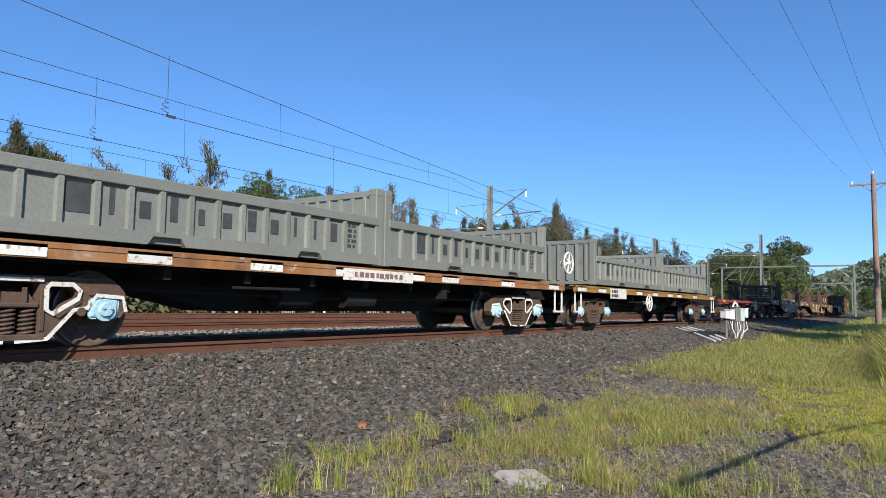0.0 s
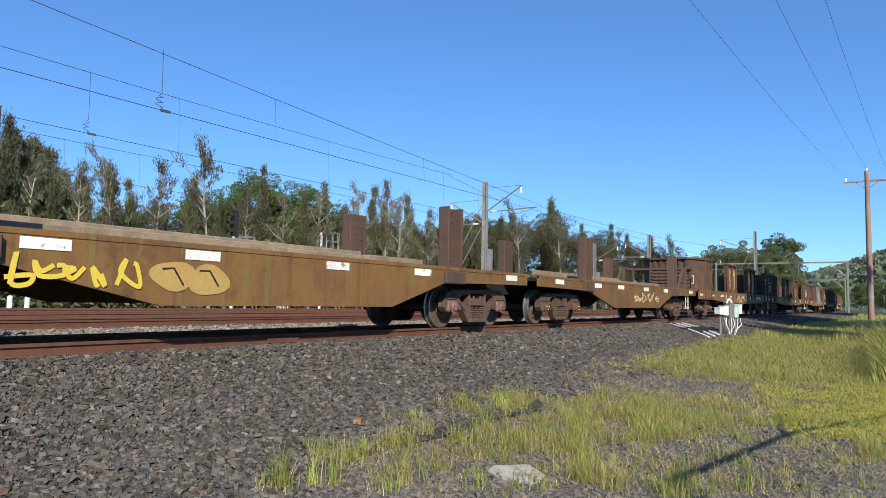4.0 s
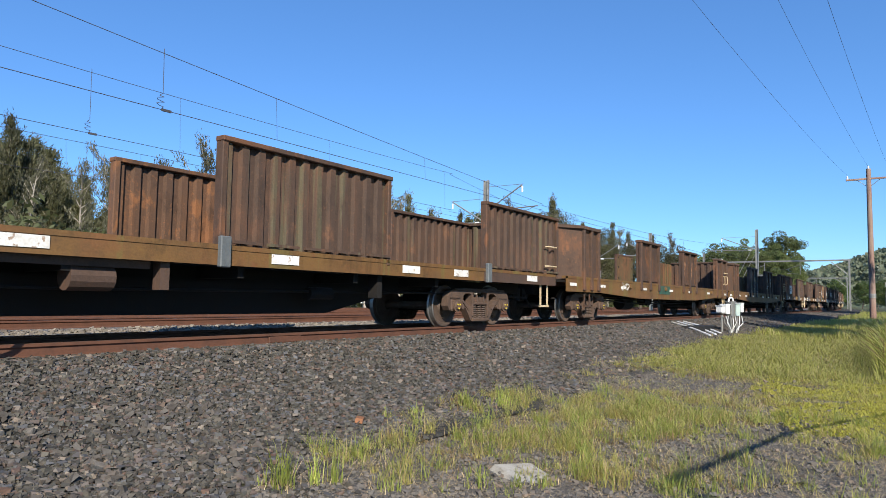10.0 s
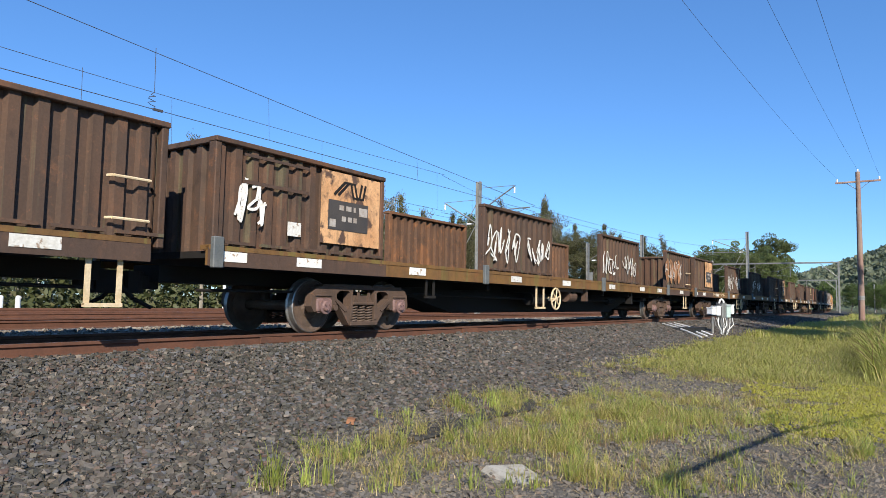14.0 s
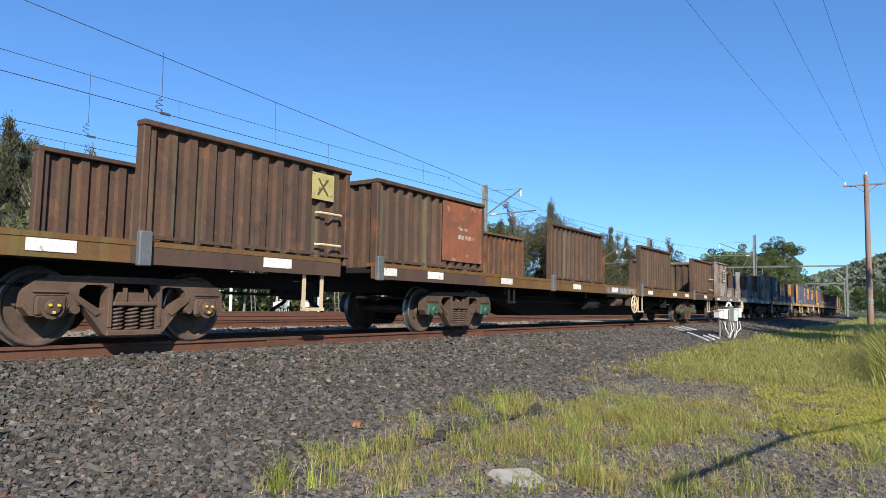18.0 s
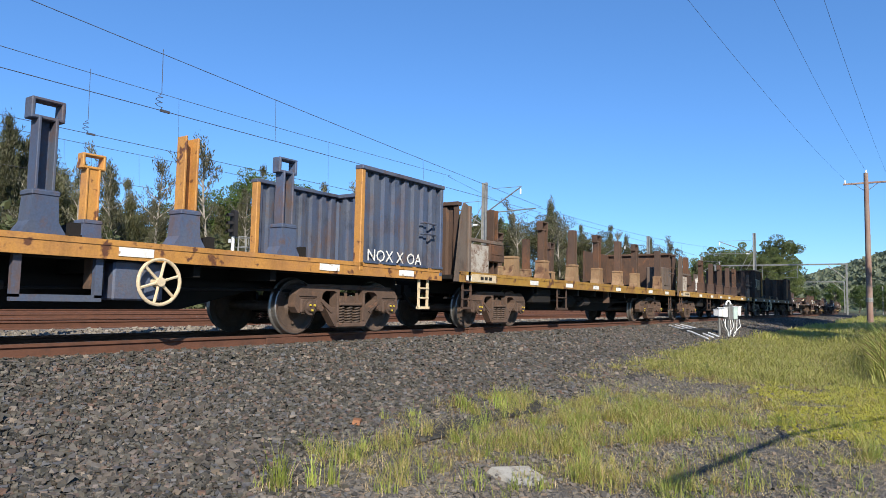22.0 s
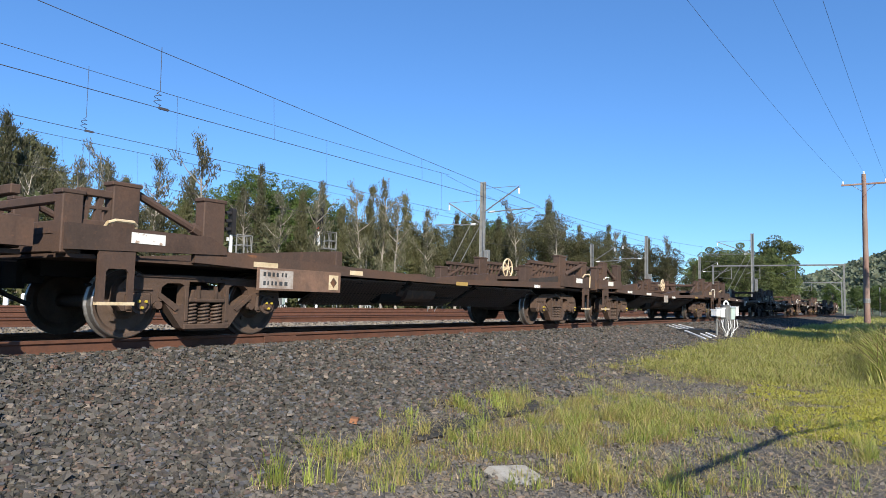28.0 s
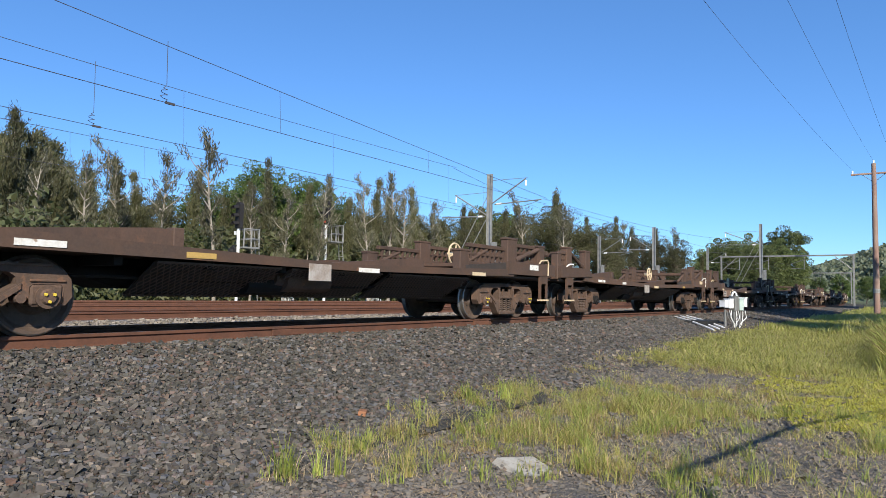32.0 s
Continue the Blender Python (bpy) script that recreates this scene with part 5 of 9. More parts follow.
def tub_wagon(S0, L, a, b, seed):
    """A flat wagon that carries two grey half-height steel containers."""
    sillc = "orange" if seed == 1 else "yellow"
    root = begin("container_wagon", S0, L, "worn orange and white flat wagon carrying grey half-height containers" if seed == 1 else "worn yellow and white flat wagon carrying grey half-height containers")
    gear(root, S0, L, a, b, "skyblue", belly=(3.6, L - 3.6, 0.4, 1.6))
    side_sill(root, [(0.35, 0.94), (L - 0.3, 0.94), (L - 0.3, 1.1), (0.35, 1.1)], sillc, f"tub{L:.2f}")
    part("floor", Geo().box(0.35, L - 0.35, -1.26, 1.26, 1.0, 1.08), M["frame"], root)
    for x in (0.5, 1.9, 3.3, 5.0, 6.6, 8.3, 9.4, 11.6, L - 1.2):
        plate(root, x, x + 0.55, 0.955, 1.085, -1.334)
    handwheel(root, 6.28 if seed == 2 else L - 0.05, 0.72 if seed == 2 else 1.65, "white")
    for x in (0.45, L - 0.75):
        stirrup(root, x, 0.45, 0.42, 1.0, "white", 0)
    part("bulkhead", Geo().box(L - 0.95, L - 0.75, -0.9, 0.9, 1.1, 1.95, 0.02), M["brown2"], root)
    part("brake_cylinder", shared("brake_cylinder/tub", M["frame"], lambda g: g.cyl((7.2, -0.9, 0.6), (7.9, -0.9, 0.6), 0.14, 12)), None, root)
    part("bracket", shared("bracket/tub", M["frame"], lambda g: g.box(9.6, 9.75, -1.2, -1.05, 0.65, 0.94)), None, root)
    part("release_rod", shared("release_rod/tub", M["frame"], lambda g: g.tube([(4.9, -1.1, 0.72), (5.9, -1.3, 0.72)], 0.02, 6)), None, root)
    if seed == 1:
        for x in (a + 0.95, b + 0.95):
            g = Geo()
            for d in (-1, 1):
                ribbon(g, [(x + d * a, z) for a, z in ((0.33, 0.64), (0.37, 0.69), (0.6, 0.69), (0.68, 0.62), (0.66, 0.54), (0.4, 0.38), (0.335, 0.42), (0.33, 0.64))], 0.05, -1.092, 0.004)
                ribbon(g, [(x + d * a, z) for a, z in ((1.2, 0.4), (1.16, 0.56), (0.86, 0.58), (0.76, 0.44), (0.62, 0.42), (0.36, 0.12), (0.05, 0.1))], 0.045, -1.092, 0.006)
            ribbon(g, [(x - 0.3, 0.73), (x + 0.3, 0.73)], 0.04, -1.092, 0.005)
            part("painted_outline", g, M["white"], root, "white painted outline on the bogie frame")
    if seed == 2:
        plate(root, 2.75, 4.05, 0.8, 1.09, -1.345, "white", "number_board")
        bars(root, 2.85, 3.4, 0.82, 1.07, 2, "ink", -1.352, seed)
    else:
        plate(root, 6.75, 8.5, 0.9, 1.08, -1.345, "white", "number_board")
        bars(root, 7.0, 8.2, 0.93, 1.05, 1, "pink", -1.352, seed)
    for x0 in (1.82, 7.91) if seed == 2 else (1.72, 7.82):
        tub(S0, L, x0)
    return root


def tub(S0, L, x0):
    """A grey half-height container: low ribbed sides, tall ends with corner posts."""
    W = 6.04
    root = new("half_height_container")
    tagged(root, "grey half-height steel container with ribbed sides on a wagon", "container", "containers on the train")
    TRAIN.append((root, S0, L, pose(x0, 0, 1.16)))
    part("base", shared("base/tub", M["grey"], lambda g: g.box(0.1, W - 0.1, -1.2, 1.2, 0.04, 0.12)), None, root)
    for s in (-1, 1):
        p = part("side_wall", shared(f"side_wall/tub{s}", M["grey"], lambda g: (g.box(0.12, W - 0.12, s * 1.2 - 0.015, s * 1.2 + 0.015, 0.1, 0.76))), None, root)
        part("top_rail", shared(f"top_rail/tub{s}", M["grey"], lambda g: g.box(0.1, W - 0.1, s * 1.22 - 0.05, s * 1.22 + 0.05, 0.66, 0.8, 0.012)), None, root)
        part("bottom_rail", shared(f"bottom_rail/tub{s}", M["grey"], lambda g: g.prism([(0.1, 0.17), (0.1, 0.02), (1.85, 0.02), (1.92, 0.12), (2.28, 0.12), (2.35, 0.02), (4.15, 0.02), (4.22, 0.12), (4.58, 0.12), (4.65, 0.02), (W - 0.1, 0.02), (W - 0.1, 0.17)], "y", s * 1.22 - 0.05, s * 1.22 + 0.05)), None, root)
        rib = shared(f"rib/tub{s}", M["grey"], lambda g: g.prism([(0, s * 1.21), (0.02, s * 1.26), (0.08, s * 1.26), (0.1, s * 1.21)], "z", 0.17, 0.66))
        for k in range(14):
            part("rib", rib, None, p, at=pose(0.42 + k * 0.39, 0, 0))
        for x in (0.0, W - 0.17):
            part("corner_post", shared("corner_post/tub", M["grey"], lambda g: (g.box(0, 0.17, -0.085, 0.085, 0.1, 1.2, 0.012), g.box(-0.005, 0.175, -0.09, 0.09, 1.17, 1.29, 0.012), g.box(-0.005, 0.175, -0.09, 0.09, 0.0, 0.12, 0.012))), None, root, at=pose(x, s * 1.17, 0))
        part("gusset", shared(f"gusset/tub{s}", M["grey"], lambda g: (g.prism([(W - 0.17, 0.8), (W - 0.17, 1.22), (W - 1.9, 0.84), (W - 1.9, 0.8)], "y", s * 1.18 - 0.02, s * 1.18 + 0.02))), None, root) if s > 0 else None
    for x in (0.02, W - 0.15):
        e = part("end_wall", shared("end_wall/tub", M["grey"], lambda g: (g.box(0.03, 0.07, -1.1, 1.1, 0.1, 1.2), g.box(0, 0.13, -1.1, 1.1, 1.16, 1.27, 0.01), g.box(0, 0.13, -1.1, 1.1, 0.02, 0.13, 0.01))), None, root, at=pose(x, 0, 0))
        er = shared("end_rib/tub", M["grey"], lambda g: g.box(-0.03, 0.1, -0.04, 0.04, 0.13, 1.16, 0.01))
        for k in range(8):
            part("rib", er, None, e, at=pose(0, -0.98 + 0.28 * k, 0))
    # the owner's mark as plain shapes, and unreadable small writing
    part("emblem", Geo().box(0.92, 1.19, -1.222, -1.216, 0.3, 0.62), M["markdark"], root)
    for u, hgt, wd in ((1.4, 0.3, 0.06), (1.76, 0.2, 0.14), (2.15, 0.3, 0.1), (2.54, 0.2, 0.09), (2.9, 0.2, 0.14), (3.3, 0.28, 0.14), (3.69, 0.2, 0.14), (4.12, 0.28, 0.05), (4.51, 0.28, 0.05), (4.86, 0.28, 0.14)):
        part("owner_mark", shared(f"owner_mark/{hgt}{wd}", M["markdark"], lambda g: g.box(0, wd, -1.222, -1.216, 0.32, 0.32 + hgt)), None, root, at=pose(u, 0, 0))
    bars(root, 5.24, 5.44, 0.24, 0.64, 5, "markdark", -1.216, 9)
    return root


# ---- setting: ground, ballast, rails ----
def ground_material():
    m = bpy.data.materials.new("ground_soil")
    m.use_nodes = True
    n, l = m.node_tree.nodes, m.node_tree.links
    b = n["Principled BSDF"]
    tc = n.new("ShaderNodeTexCoord")
    big = n.new("ShaderNodeTexNoise")
    big.inputs["Scale"].default_value, big.inputs["Detail"].default_value = 0.5, 9.0
    l.new(tc.outputs["Object"], big.inputs["Vector"])
    ramp = n.new("ShaderNodeValToRGB")
    e = ramp.color_ramp.elements
    e[0].position, e[0].color = 0.38, (0.055, 0.06, 0.022, 1)
    e[1].position, e[1].color = 0.62, (0.11, 0.12, 0.03, 1)
    l.new(big.outputs["Fac"], ramp.inputs["Fac"])
    tiny = n.new("ShaderNodeTexNoise")
    tiny.inputs["Scale"].default_value, tiny.inputs["Detail"].default_value = 30.0, 6.0
    l.new(tc.outputs["Object"], tiny.inputs["Vector"])
    mr = n.new("ShaderNodeMapRange")
    mr.inputs["To Min"].default_value, mr.inputs["To Max"].default_value = 0.48, 1.12
    l.new(tiny.outputs["Fac"], mr.inputs["Value"])
    sc = n.new("ShaderNodeVectorMath")
    sc.operation = "SCALE"
    l.new(ramp.outputs[0], sc.inputs[0])
    l.new(mr.outputs[0], sc.inputs["Scale"])
    l.new(sc.outputs[0], b.inputs["Base Color"])
    b.inputs["Roughness"].default_value = 0.95
    bp = n.new("ShaderNodeBump")
    bp.inputs["Strength"].default_value, bp.inputs["Distance"].default_value = 0.6, 0.03
    l.new(tiny.outputs["Fac"], bp.inputs["Height"])
    l.new(bp.outputs[0], b.inputs["Normal"])
    return m


def stone_material(name, tones, grain=14.0):
    """Crushed stone: cells of slightly different greys and browns, with relief between them."""
    m = bpy.data.materials.new(name)
    m.use_nodes = True
    n, l = m.node_tree.nodes, m.node_tree.links
    b = n["Principled BSDF"]
    tc = n.new("ShaderNodeTexCoord")
    vo = n.new("ShaderNodeTexVoronoi")
    vo.inputs["Scale"].default_value = grain
    l.new(tc.outputs["Object"], vo.inputs["Vector"])
    sep = n.new("ShaderNodeSeparateColor")
    l.new(vo.outputs["Color"], sep.inputs[0])
    ramp = n.new("ShaderNodeValToRGB")
    e = ramp.color_ramp.elements
    e[0].position, e[0].color = 0.0, (*tones[0], 1)
    e[1].position, e[1].color = 1.0, (*tones[-1], 1)
    for i, t in enumerate(tones[1:-1]):
        k = e.new((i + 1) / (len(tones) - 1))
        k.color = (*t, 1)
    l.new(sep.outputs[0], ramp.inputs["Fac"])
    cloud = n.new("ShaderNodeTexNoise")
    cloud.inputs["Scale"].default_value, cloud.inputs["Detail"].default_value = 0.7, 6.0
    l.new(tc.outputs["Object"], cloud.inputs["Vector"])
    mr = n.new("ShaderNodeMapRange")
    mr.inputs["To Min"].default_value, mr.inputs["To Max"].default_value = 0.56, 1.04
    l.new(cloud.outputs["Fac"], mr.inputs["Value"])
    sc = n.new("ShaderNodeVectorMath")
    sc.operation = "SCALE"
    l.new(ramp.outputs[0], sc.inputs[0])
    l.new(mr.outputs[0], sc.inputs["Scale"])
    l.new(sc.outputs[0], b.inputs["Base Color"])
    b.inputs["Roughness"].default_value = 0.9
    bp = n.new("ShaderNodeBump")
    bp.invert = True
    bp.inputs["Strength"].default_value, bp.inputs["Distance"].default_value = 1.0, 0.05
    l.new(vo.outputs["Distance"], bp.inputs["Height"])
    l.new(bp.outputs[0], b.inputs["Normal"])
    return m


def loose_material(name, tones, rough=0.85):
    """For heaps of small pieces in one mesh: each island takes a tone of its own."""
    m = bpy.data.materials.new(name)
    m.use_nodes = True
    n, l = m.node_tree.nodes, m.node_tree.links
    b = n["Principled BSDF"]
    geo = n.new("ShaderNodeNewGeometry")
    ramp = n.new("ShaderNodeValToRGB")
    e = ramp.color_ramp.elements
    e[0].position, e[0].color = 0.0, (*tones[0], 1)
    e[1].position, e[1].color = 1.0, (*tones[-1], 1)
    for i, t in enumerate(tones[1:-1]):
        k = e.new((i + 1) / (len(tones) - 1))
        k.color = (*t, 1)
    l.new(geo.outputs["Random Per Island"], ramp.inputs["Fac"])
    tc = n.new("ShaderNodeTexCoord")
    tiny = n.new("ShaderNodeTexNoise")
    tiny.inputs["Scale"].default_value, tiny.inputs["Detail"].default_value = 60.0, 4.0
    l.new(tc.outputs["Object"], tiny.inputs["Vector"])
    mr = n.new("ShaderNodeMapRange")
    mr.inputs["To Min"].default_value, mr.inputs["To Max"].default_value = 0.56, 1.04
    l.new(tiny.outputs["Fac"], mr.inputs["Value"])
    sc = n.new("ShaderNodeVectorMath")
    sc.operation = "SCALE"
    l.new(ramp.outputs[0], sc.inputs[0])
    l.new(mr.outputs[0], sc.inputs["Scale"])
    l.new(sc.outputs[0], b.inputs["Base Color"])
    b.inputs["Roughness"].default_value = rough
    return m


def leaf_material(name, tones, back=0.35):
    m = loose_material(name, tones, 0.6)
    n, l = m.node_tree.nodes, m.node_tree.links
    b = n["Principled BSDF"]
    tr = n.new("ShaderNodeBsdfTranslucent")
    mix = n.new("ShaderNodeMixShader")
    mix.inputs[0].default_value = back
    src = b.inputs["Base Color"].links[0].from_socket
    info = n.new("ShaderNodeObjectInfo")
    vr = n.new("ShaderNodeMapRange")
    vr.inputs["To Min"].default_value, vr.inputs["To Max"].default_value = 0.68, 1.3
    l.new(info.outputs["Random"], vr.inputs["Value"])
    each = n.new("ShaderNodeVectorMath")
    each.operation = "SCALE"
    l.new(src, each.inputs[0])
    l.new(vr.outputs[0], each.inputs["Scale"])
    src = each.outputs[0]
    l.new(src, b.inputs["Base Color"])
    l.new(src, tr.inputs["Color"])
    l.new(b.outputs[0], mix.inputs[1])
    l.new(tr.outputs[0], mix.inputs[2])
    l.new(mix.outputs[0], n["Material Output"].inputs["Surface"])
    return m


STONE = [(0.051, 0.045, 0.036), (0.092, 0.081, 0.064), (0.133, 0.118, 0.092), (0.066, 0.059, 0.046), (0.163, 0.139, 0.106), (0.112, 0.086, 0.062), (0.061, 0.055, 0.044), (0.117, 0.105, 0.083)]
STONE = [(a * 0.7, b * 0.735, c * 0.76) for a, b, c in STONE]
M["soil"] = ground_material()
M["ballast"] = stone_material("ballast_stone", [tuple(c * 0.75 for c in t) for t in STONE], 17.0)
M["stones"] = loose_material("loose_ballast", [t for t in STONE for k in (0, 1)] + [(0.08, 0.08, 0.083), (0.13, 0.088, 0.062), (0.11, 0.1, 0.092), (0.14, 0.095, 0.07), (0.075, 0.075, 0.08), (0.26, 0.21, 0.16), (0.075, 0.074, 0.076), (0.16, 0.095, 0.066), (0.15, 0.145, 0.14), (0.1, 0.1, 0.105), (0.12, 0.122, 0.128)], 0.7)
M["dusty"] = loose_material("dusty_small_stones", [(0.11, 0.1, 0.088), (0.17, 0.155, 0.135), (0.14, 0.125, 0.108), (0.21, 0.185, 0.155), (0.095, 0.088, 0.08), (0.24, 0.18, 0.13)], 0.85)
M["onestone"] = mat("single_stone", (0.11, 0.099, 0.085), (0.08, 0.066, 0.054), 0.5, 14.0, 0.8, bump=0.3, jitter=0.45)
M["rustlump"] = mat("rust_orange", (0.33, 0.14, 0.06), (0.22, 0.1, 0.05), 0.5, 20.0, 0.85)
M["palestone"] = loose_material("pale_loose_ballast", [(0.16, 0.135, 0.105), (0.3, 0.26, 0.21), (0.22, 0.19, 0.15), (0.12, 0.1, 0.085), (0.36, 0.31, 0.26)], 0.85)
M["redgrass"] = leaf_material("red_seed_grass", [(0.34, 0.2, 0.1), (0.42, 0.27, 0.13), (0.3, 0.24, 0.08), (0.46, 0.36, 0.18)], 0.4)
M["short"] = leaf_material("creeping_grass", [(0.515, 0.5, 0.063), (0.627, 0.58, 0.084), (0.448, 0.46, 0.063), (0.672, 0.56, 0.147)], 0.4)
M["fresh"] = leaf_material("fresh_blades", [(0.58, 0.56, 0.18), (0.34, 0.45, 0.08), (0.5, 0.56, 0.11), (0.4, 0.49, 0.11), (0.62, 0.6, 0.18)], 0.45)
M["tallleaf"] = leaf_material("grey_green_foliage", [(0.12, 0.125, 0.065), (0.18, 0.175, 0.1), (0.15, 0.145, 0.085), (0.22, 0.2, 0.13)], 0.3)
# ballast tones lowered to carry the shade under the passing train
M["oily"] = stone_material("oily_ballast", [(0.02, 0.018, 0.017), (0.045, 0.04, 0.036), (0.03, 0.027, 0.025)], 17.0)
M["palebal"] = stone_material("pale_ballast", [(0.16, 0.145, 0.125), (0.24, 0.22, 0.2), (0.12, 0.11, 0.1), (0.3, 0.27, 0.24)], 15.0)
M["grit"] = stone_material("dark_grit", [(0.11, 0.1, 0.09), (0.2, 0.18, 0.155), (0.15, 0.135, 0.118), (0.25, 0.22, 0.185)], 55.0)
M["blade"] = leaf_material("grass_blades", [(0.427, 0.448, 0.094), (0.577, 0.56, 0.13), (0.702, 0.605, 0.2), (0.777, 0.582, 0.318), (0.477, 0.515, 0.106), (0.69, 0.448, 0.235)], 0.45)
M["lawn"] = leaf_material("lush_grass", [(0.47, 0.5, 0.1), (0.57, 0.58, 0.14), (0.52, 0.52, 0.13), (0.7, 0.6, 0.27), (0.42, 0.48, 0.1), (0.64, 0.54, 0.21)], 0.45)
M["sheoak"] = leaf_material("sheoak_foliage", [(0.08, 0.09, 0.034), (0.13, 0.132, 0.052), (0.105, 0.106, 0.045), (0.165, 0.15, 0.08)], 0.3)
M["fig"] = leaf_material("broad_foliage", [(0.06, 0.1, 0.02), (0.095, 0.145, 0.03), (0.075, 0.12, 0.024), (0.13, 0.175, 0.042)], 0.2)
M["far"] = leaf_material("far_foliage", [(0.06, 0.075, 0.028), (0.1, 0.115, 0.04), (0.08, 0.095, 0.034), (0.14, 0.135, 0.06)], 0.3)
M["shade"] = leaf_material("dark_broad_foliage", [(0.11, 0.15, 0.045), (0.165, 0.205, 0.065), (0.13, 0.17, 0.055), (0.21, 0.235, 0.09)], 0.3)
M["bark"] = mat("pale_bark", (0.46, 0.41, 0.34), (0.26, 0.23, 0.19), 0.5, 3.0, 0.9, streak=True)
M["bark2"] = mat("brown_bark", (0.14, 0.11, 0.085), (0.09, 0.075, 0.06), 0.5, 3.0, 0.9, streak=True)


def shoulder(x, y):
    """Height of the ground beside the line."""
    g = ground_z(x)
    if y >= 7.1:
        return -0.17
    if y >= 3.4:
        k = (y - 3.4) / 3.7
        return g + (-0.17 - g) * (0.75 * k ** 1.9 + 0.25 * k)
    return g


# one sheet from the camera's side to the horizon
g = Geo()
xs = [-900, -300, -120, -60, -30, -16] + [-10 + 1.0 * i for i in range(80)] + [75, 90, 110, 140, 180, 240, 320, 450, 700, 1100, 1800, 3200]
ys = [-1500, -500, -150, -60, -25, -12, -6, -3, -1, 0, 1, 2, 3, 3.7, 4.4, 4.7, 5, 5.35, 5.7, 6.0, 6.3, 6.6, 6.9, 7.1, 7.5, 9.0, 11.0, 13.0, 17.6, 23, 28.4, 29.5, 31, 34, 45, 70, 120, 250, 500, 1000, 2200]
nrm = random.Random(4)
for x in xs:
    xx, yy, h = track(x, MAIN)
    for y in ys:
        if y > 28.4:
            z = -0.19 - 0.45 * min(1, (y - 28.4) / 2.6)
        else:
            z = shoulder(x, y) - 0.02 + (nrm.uniform(-0.03, 0.03) if y < 5 and -10 < x < 60 else 0)
        bend = (yy - MAIN) * (1.0 if y > 0 else max(0, 1 + y / 60))
        g.v.append((x, y + bend, z))
m_ = len(ys)
g.f = [(i * m_ + j, (i + 1) * m_ + j, (i + 1) * m_ + j + 1, i * m_ + j + 1) for i in range(len(xs) - 1) for j in range(m_ - 1)]
thing("ground", g, M["soil"], "green and brown grassy ground beside the railway", "ground", kind="structure", smooth=True)


def sheet_along(name, y0, y1, zf, material, label, x0=-60, x1=420, cat="ballast bed", lift=0.0, wob=0.0):
    """A strip of ground that follows the curve of the line."""
    g = Geo()
    ss = [x0 + 1.0 * i for i in range(int(60 - x0))] + [60 + 6.0 * i for i in range(int((x1 - 60) / 6))]
    n = 22
    for s in ss:
        for j in range(n):
            y = y0 + (y1 - y0) * j / (n - 1)
            X, Y, h = track(s, MAIN)
            X -= (y - MAIN) * math.sin(radians(h))
            Y += (y - MAIN) * math.cos(radians(h))
            e = wob * (noise.noise((s * 0.45, y, 2.0)) * 1.4 + noise.noise((s * 2.1, y, 5.0)) * 0.5) if j == 0 else 0
            g.v.append((X, Y + e, zf(s, y) + lift))
    g.f = [(i * n + j, (i + 1) * n + j, (i + 1) * n + j + 1, i * n + j + 1) for i in range(len(ss) - 1) for j in range(n - 1)]
    return thing(name, g, material, label, cat, kind="structure", smooth=True)


sheet_along("ballast_bed", 4.3, 10.4, lambda s, y: shoulder(s, y), M["ballast"], "dark grey crushed stone ballast under the near track", lift=0.012, wob=0.5)
# strip between the rails with the train's shadow painted into its colour
sheet_along("oily_ballast", 7.86, 9.2, lambda s, y: -0.17, M["oily"], "ballast between the near rails, coloured dark for the train's shade", lift=0.022)
sheet_along("ballast_main", 10.4, 28.6, lambda s, y: -0.17, M["palebal"], "pale stone ballast under the far electrified tracks", lift=0.004)


def rail(off, s0, s1, name="rail"):
    """A flat-bottomed rail that follows the line."""
    prof = [(-0.073, -0.17), (0.073, -0.17), (0.073, -0.155), (0.012, -0.13), (0.012, -0.05), (0.036, -0.035), (0.036, -0.004), (0.028, 0.0), (-0.028, 0.0), (-0.036, -0.004), (-0.036, -0.035), (-0.012, -0.05), (-0.012, -0.13), (-0.073, -0.155)]
    g = Geo()
    ss = [s0] + [s for s in (60 + 8.0 * i for i in range(80)) if s0 < s < s1] + [s1]
    k = len(prof)
    for s in ss:
        X, Y, h = track(s, MAIN)
        c, d = math.cos(radians(h)), math.sin(radians(h))
        for y, z in prof:
            w = off + y - MAIN
            g.v.append((X - w * d, Y + w * c, z))
    g.f = [(i * k + j, (i + 1) * k + j, (i + 1) * k + (j + 1) % k, i * k + (j + 1) % k) for i in range(len(ss) - 1) for j in range(k)]
    me = g.mesh(name, M["rail"])
    me.materials.append(M["railtop"])
    for p in me.polygons:
        if p.index % k == 7:
            p.material_index = 1
    return me


TRACKS = (8.5, 15.0, 20.5, 26.3)
for i, off in enumerate(TRACKS):
    tr = new("railway_track")
    tagged(tr, "rusty steel rails of the near goods track in ballast" if i == 0 else "rusty steel rails of an electrified track behind", "railway track", kind="structure")
    for s in (-1, 1):
        part("rail", rail(off + s * 0.7535, -120, 400), None, tr)
    if i == 0:
        sl = shared("sleeper", M["concrete"], lambda g: g.prism([(-0.13, -0.1), (0.13, -0.1), (0.11, 0.0), (-0.11, 0.0)], "y", -1.25, 1.25))
        for k in range(90):
            part("sleeper", sl, None, tr, at=pose(-4 + 0.6 * k, off, -0.163))
        for x in (6.7, 12.2, 30.0):
            part("fish_plate", Geo().box(x, x + 0.62, off - 0.7535 - 0.04, off - 0.7535 - 0.012, -0.135, -0.045, 0.006), M["rail"], tr)

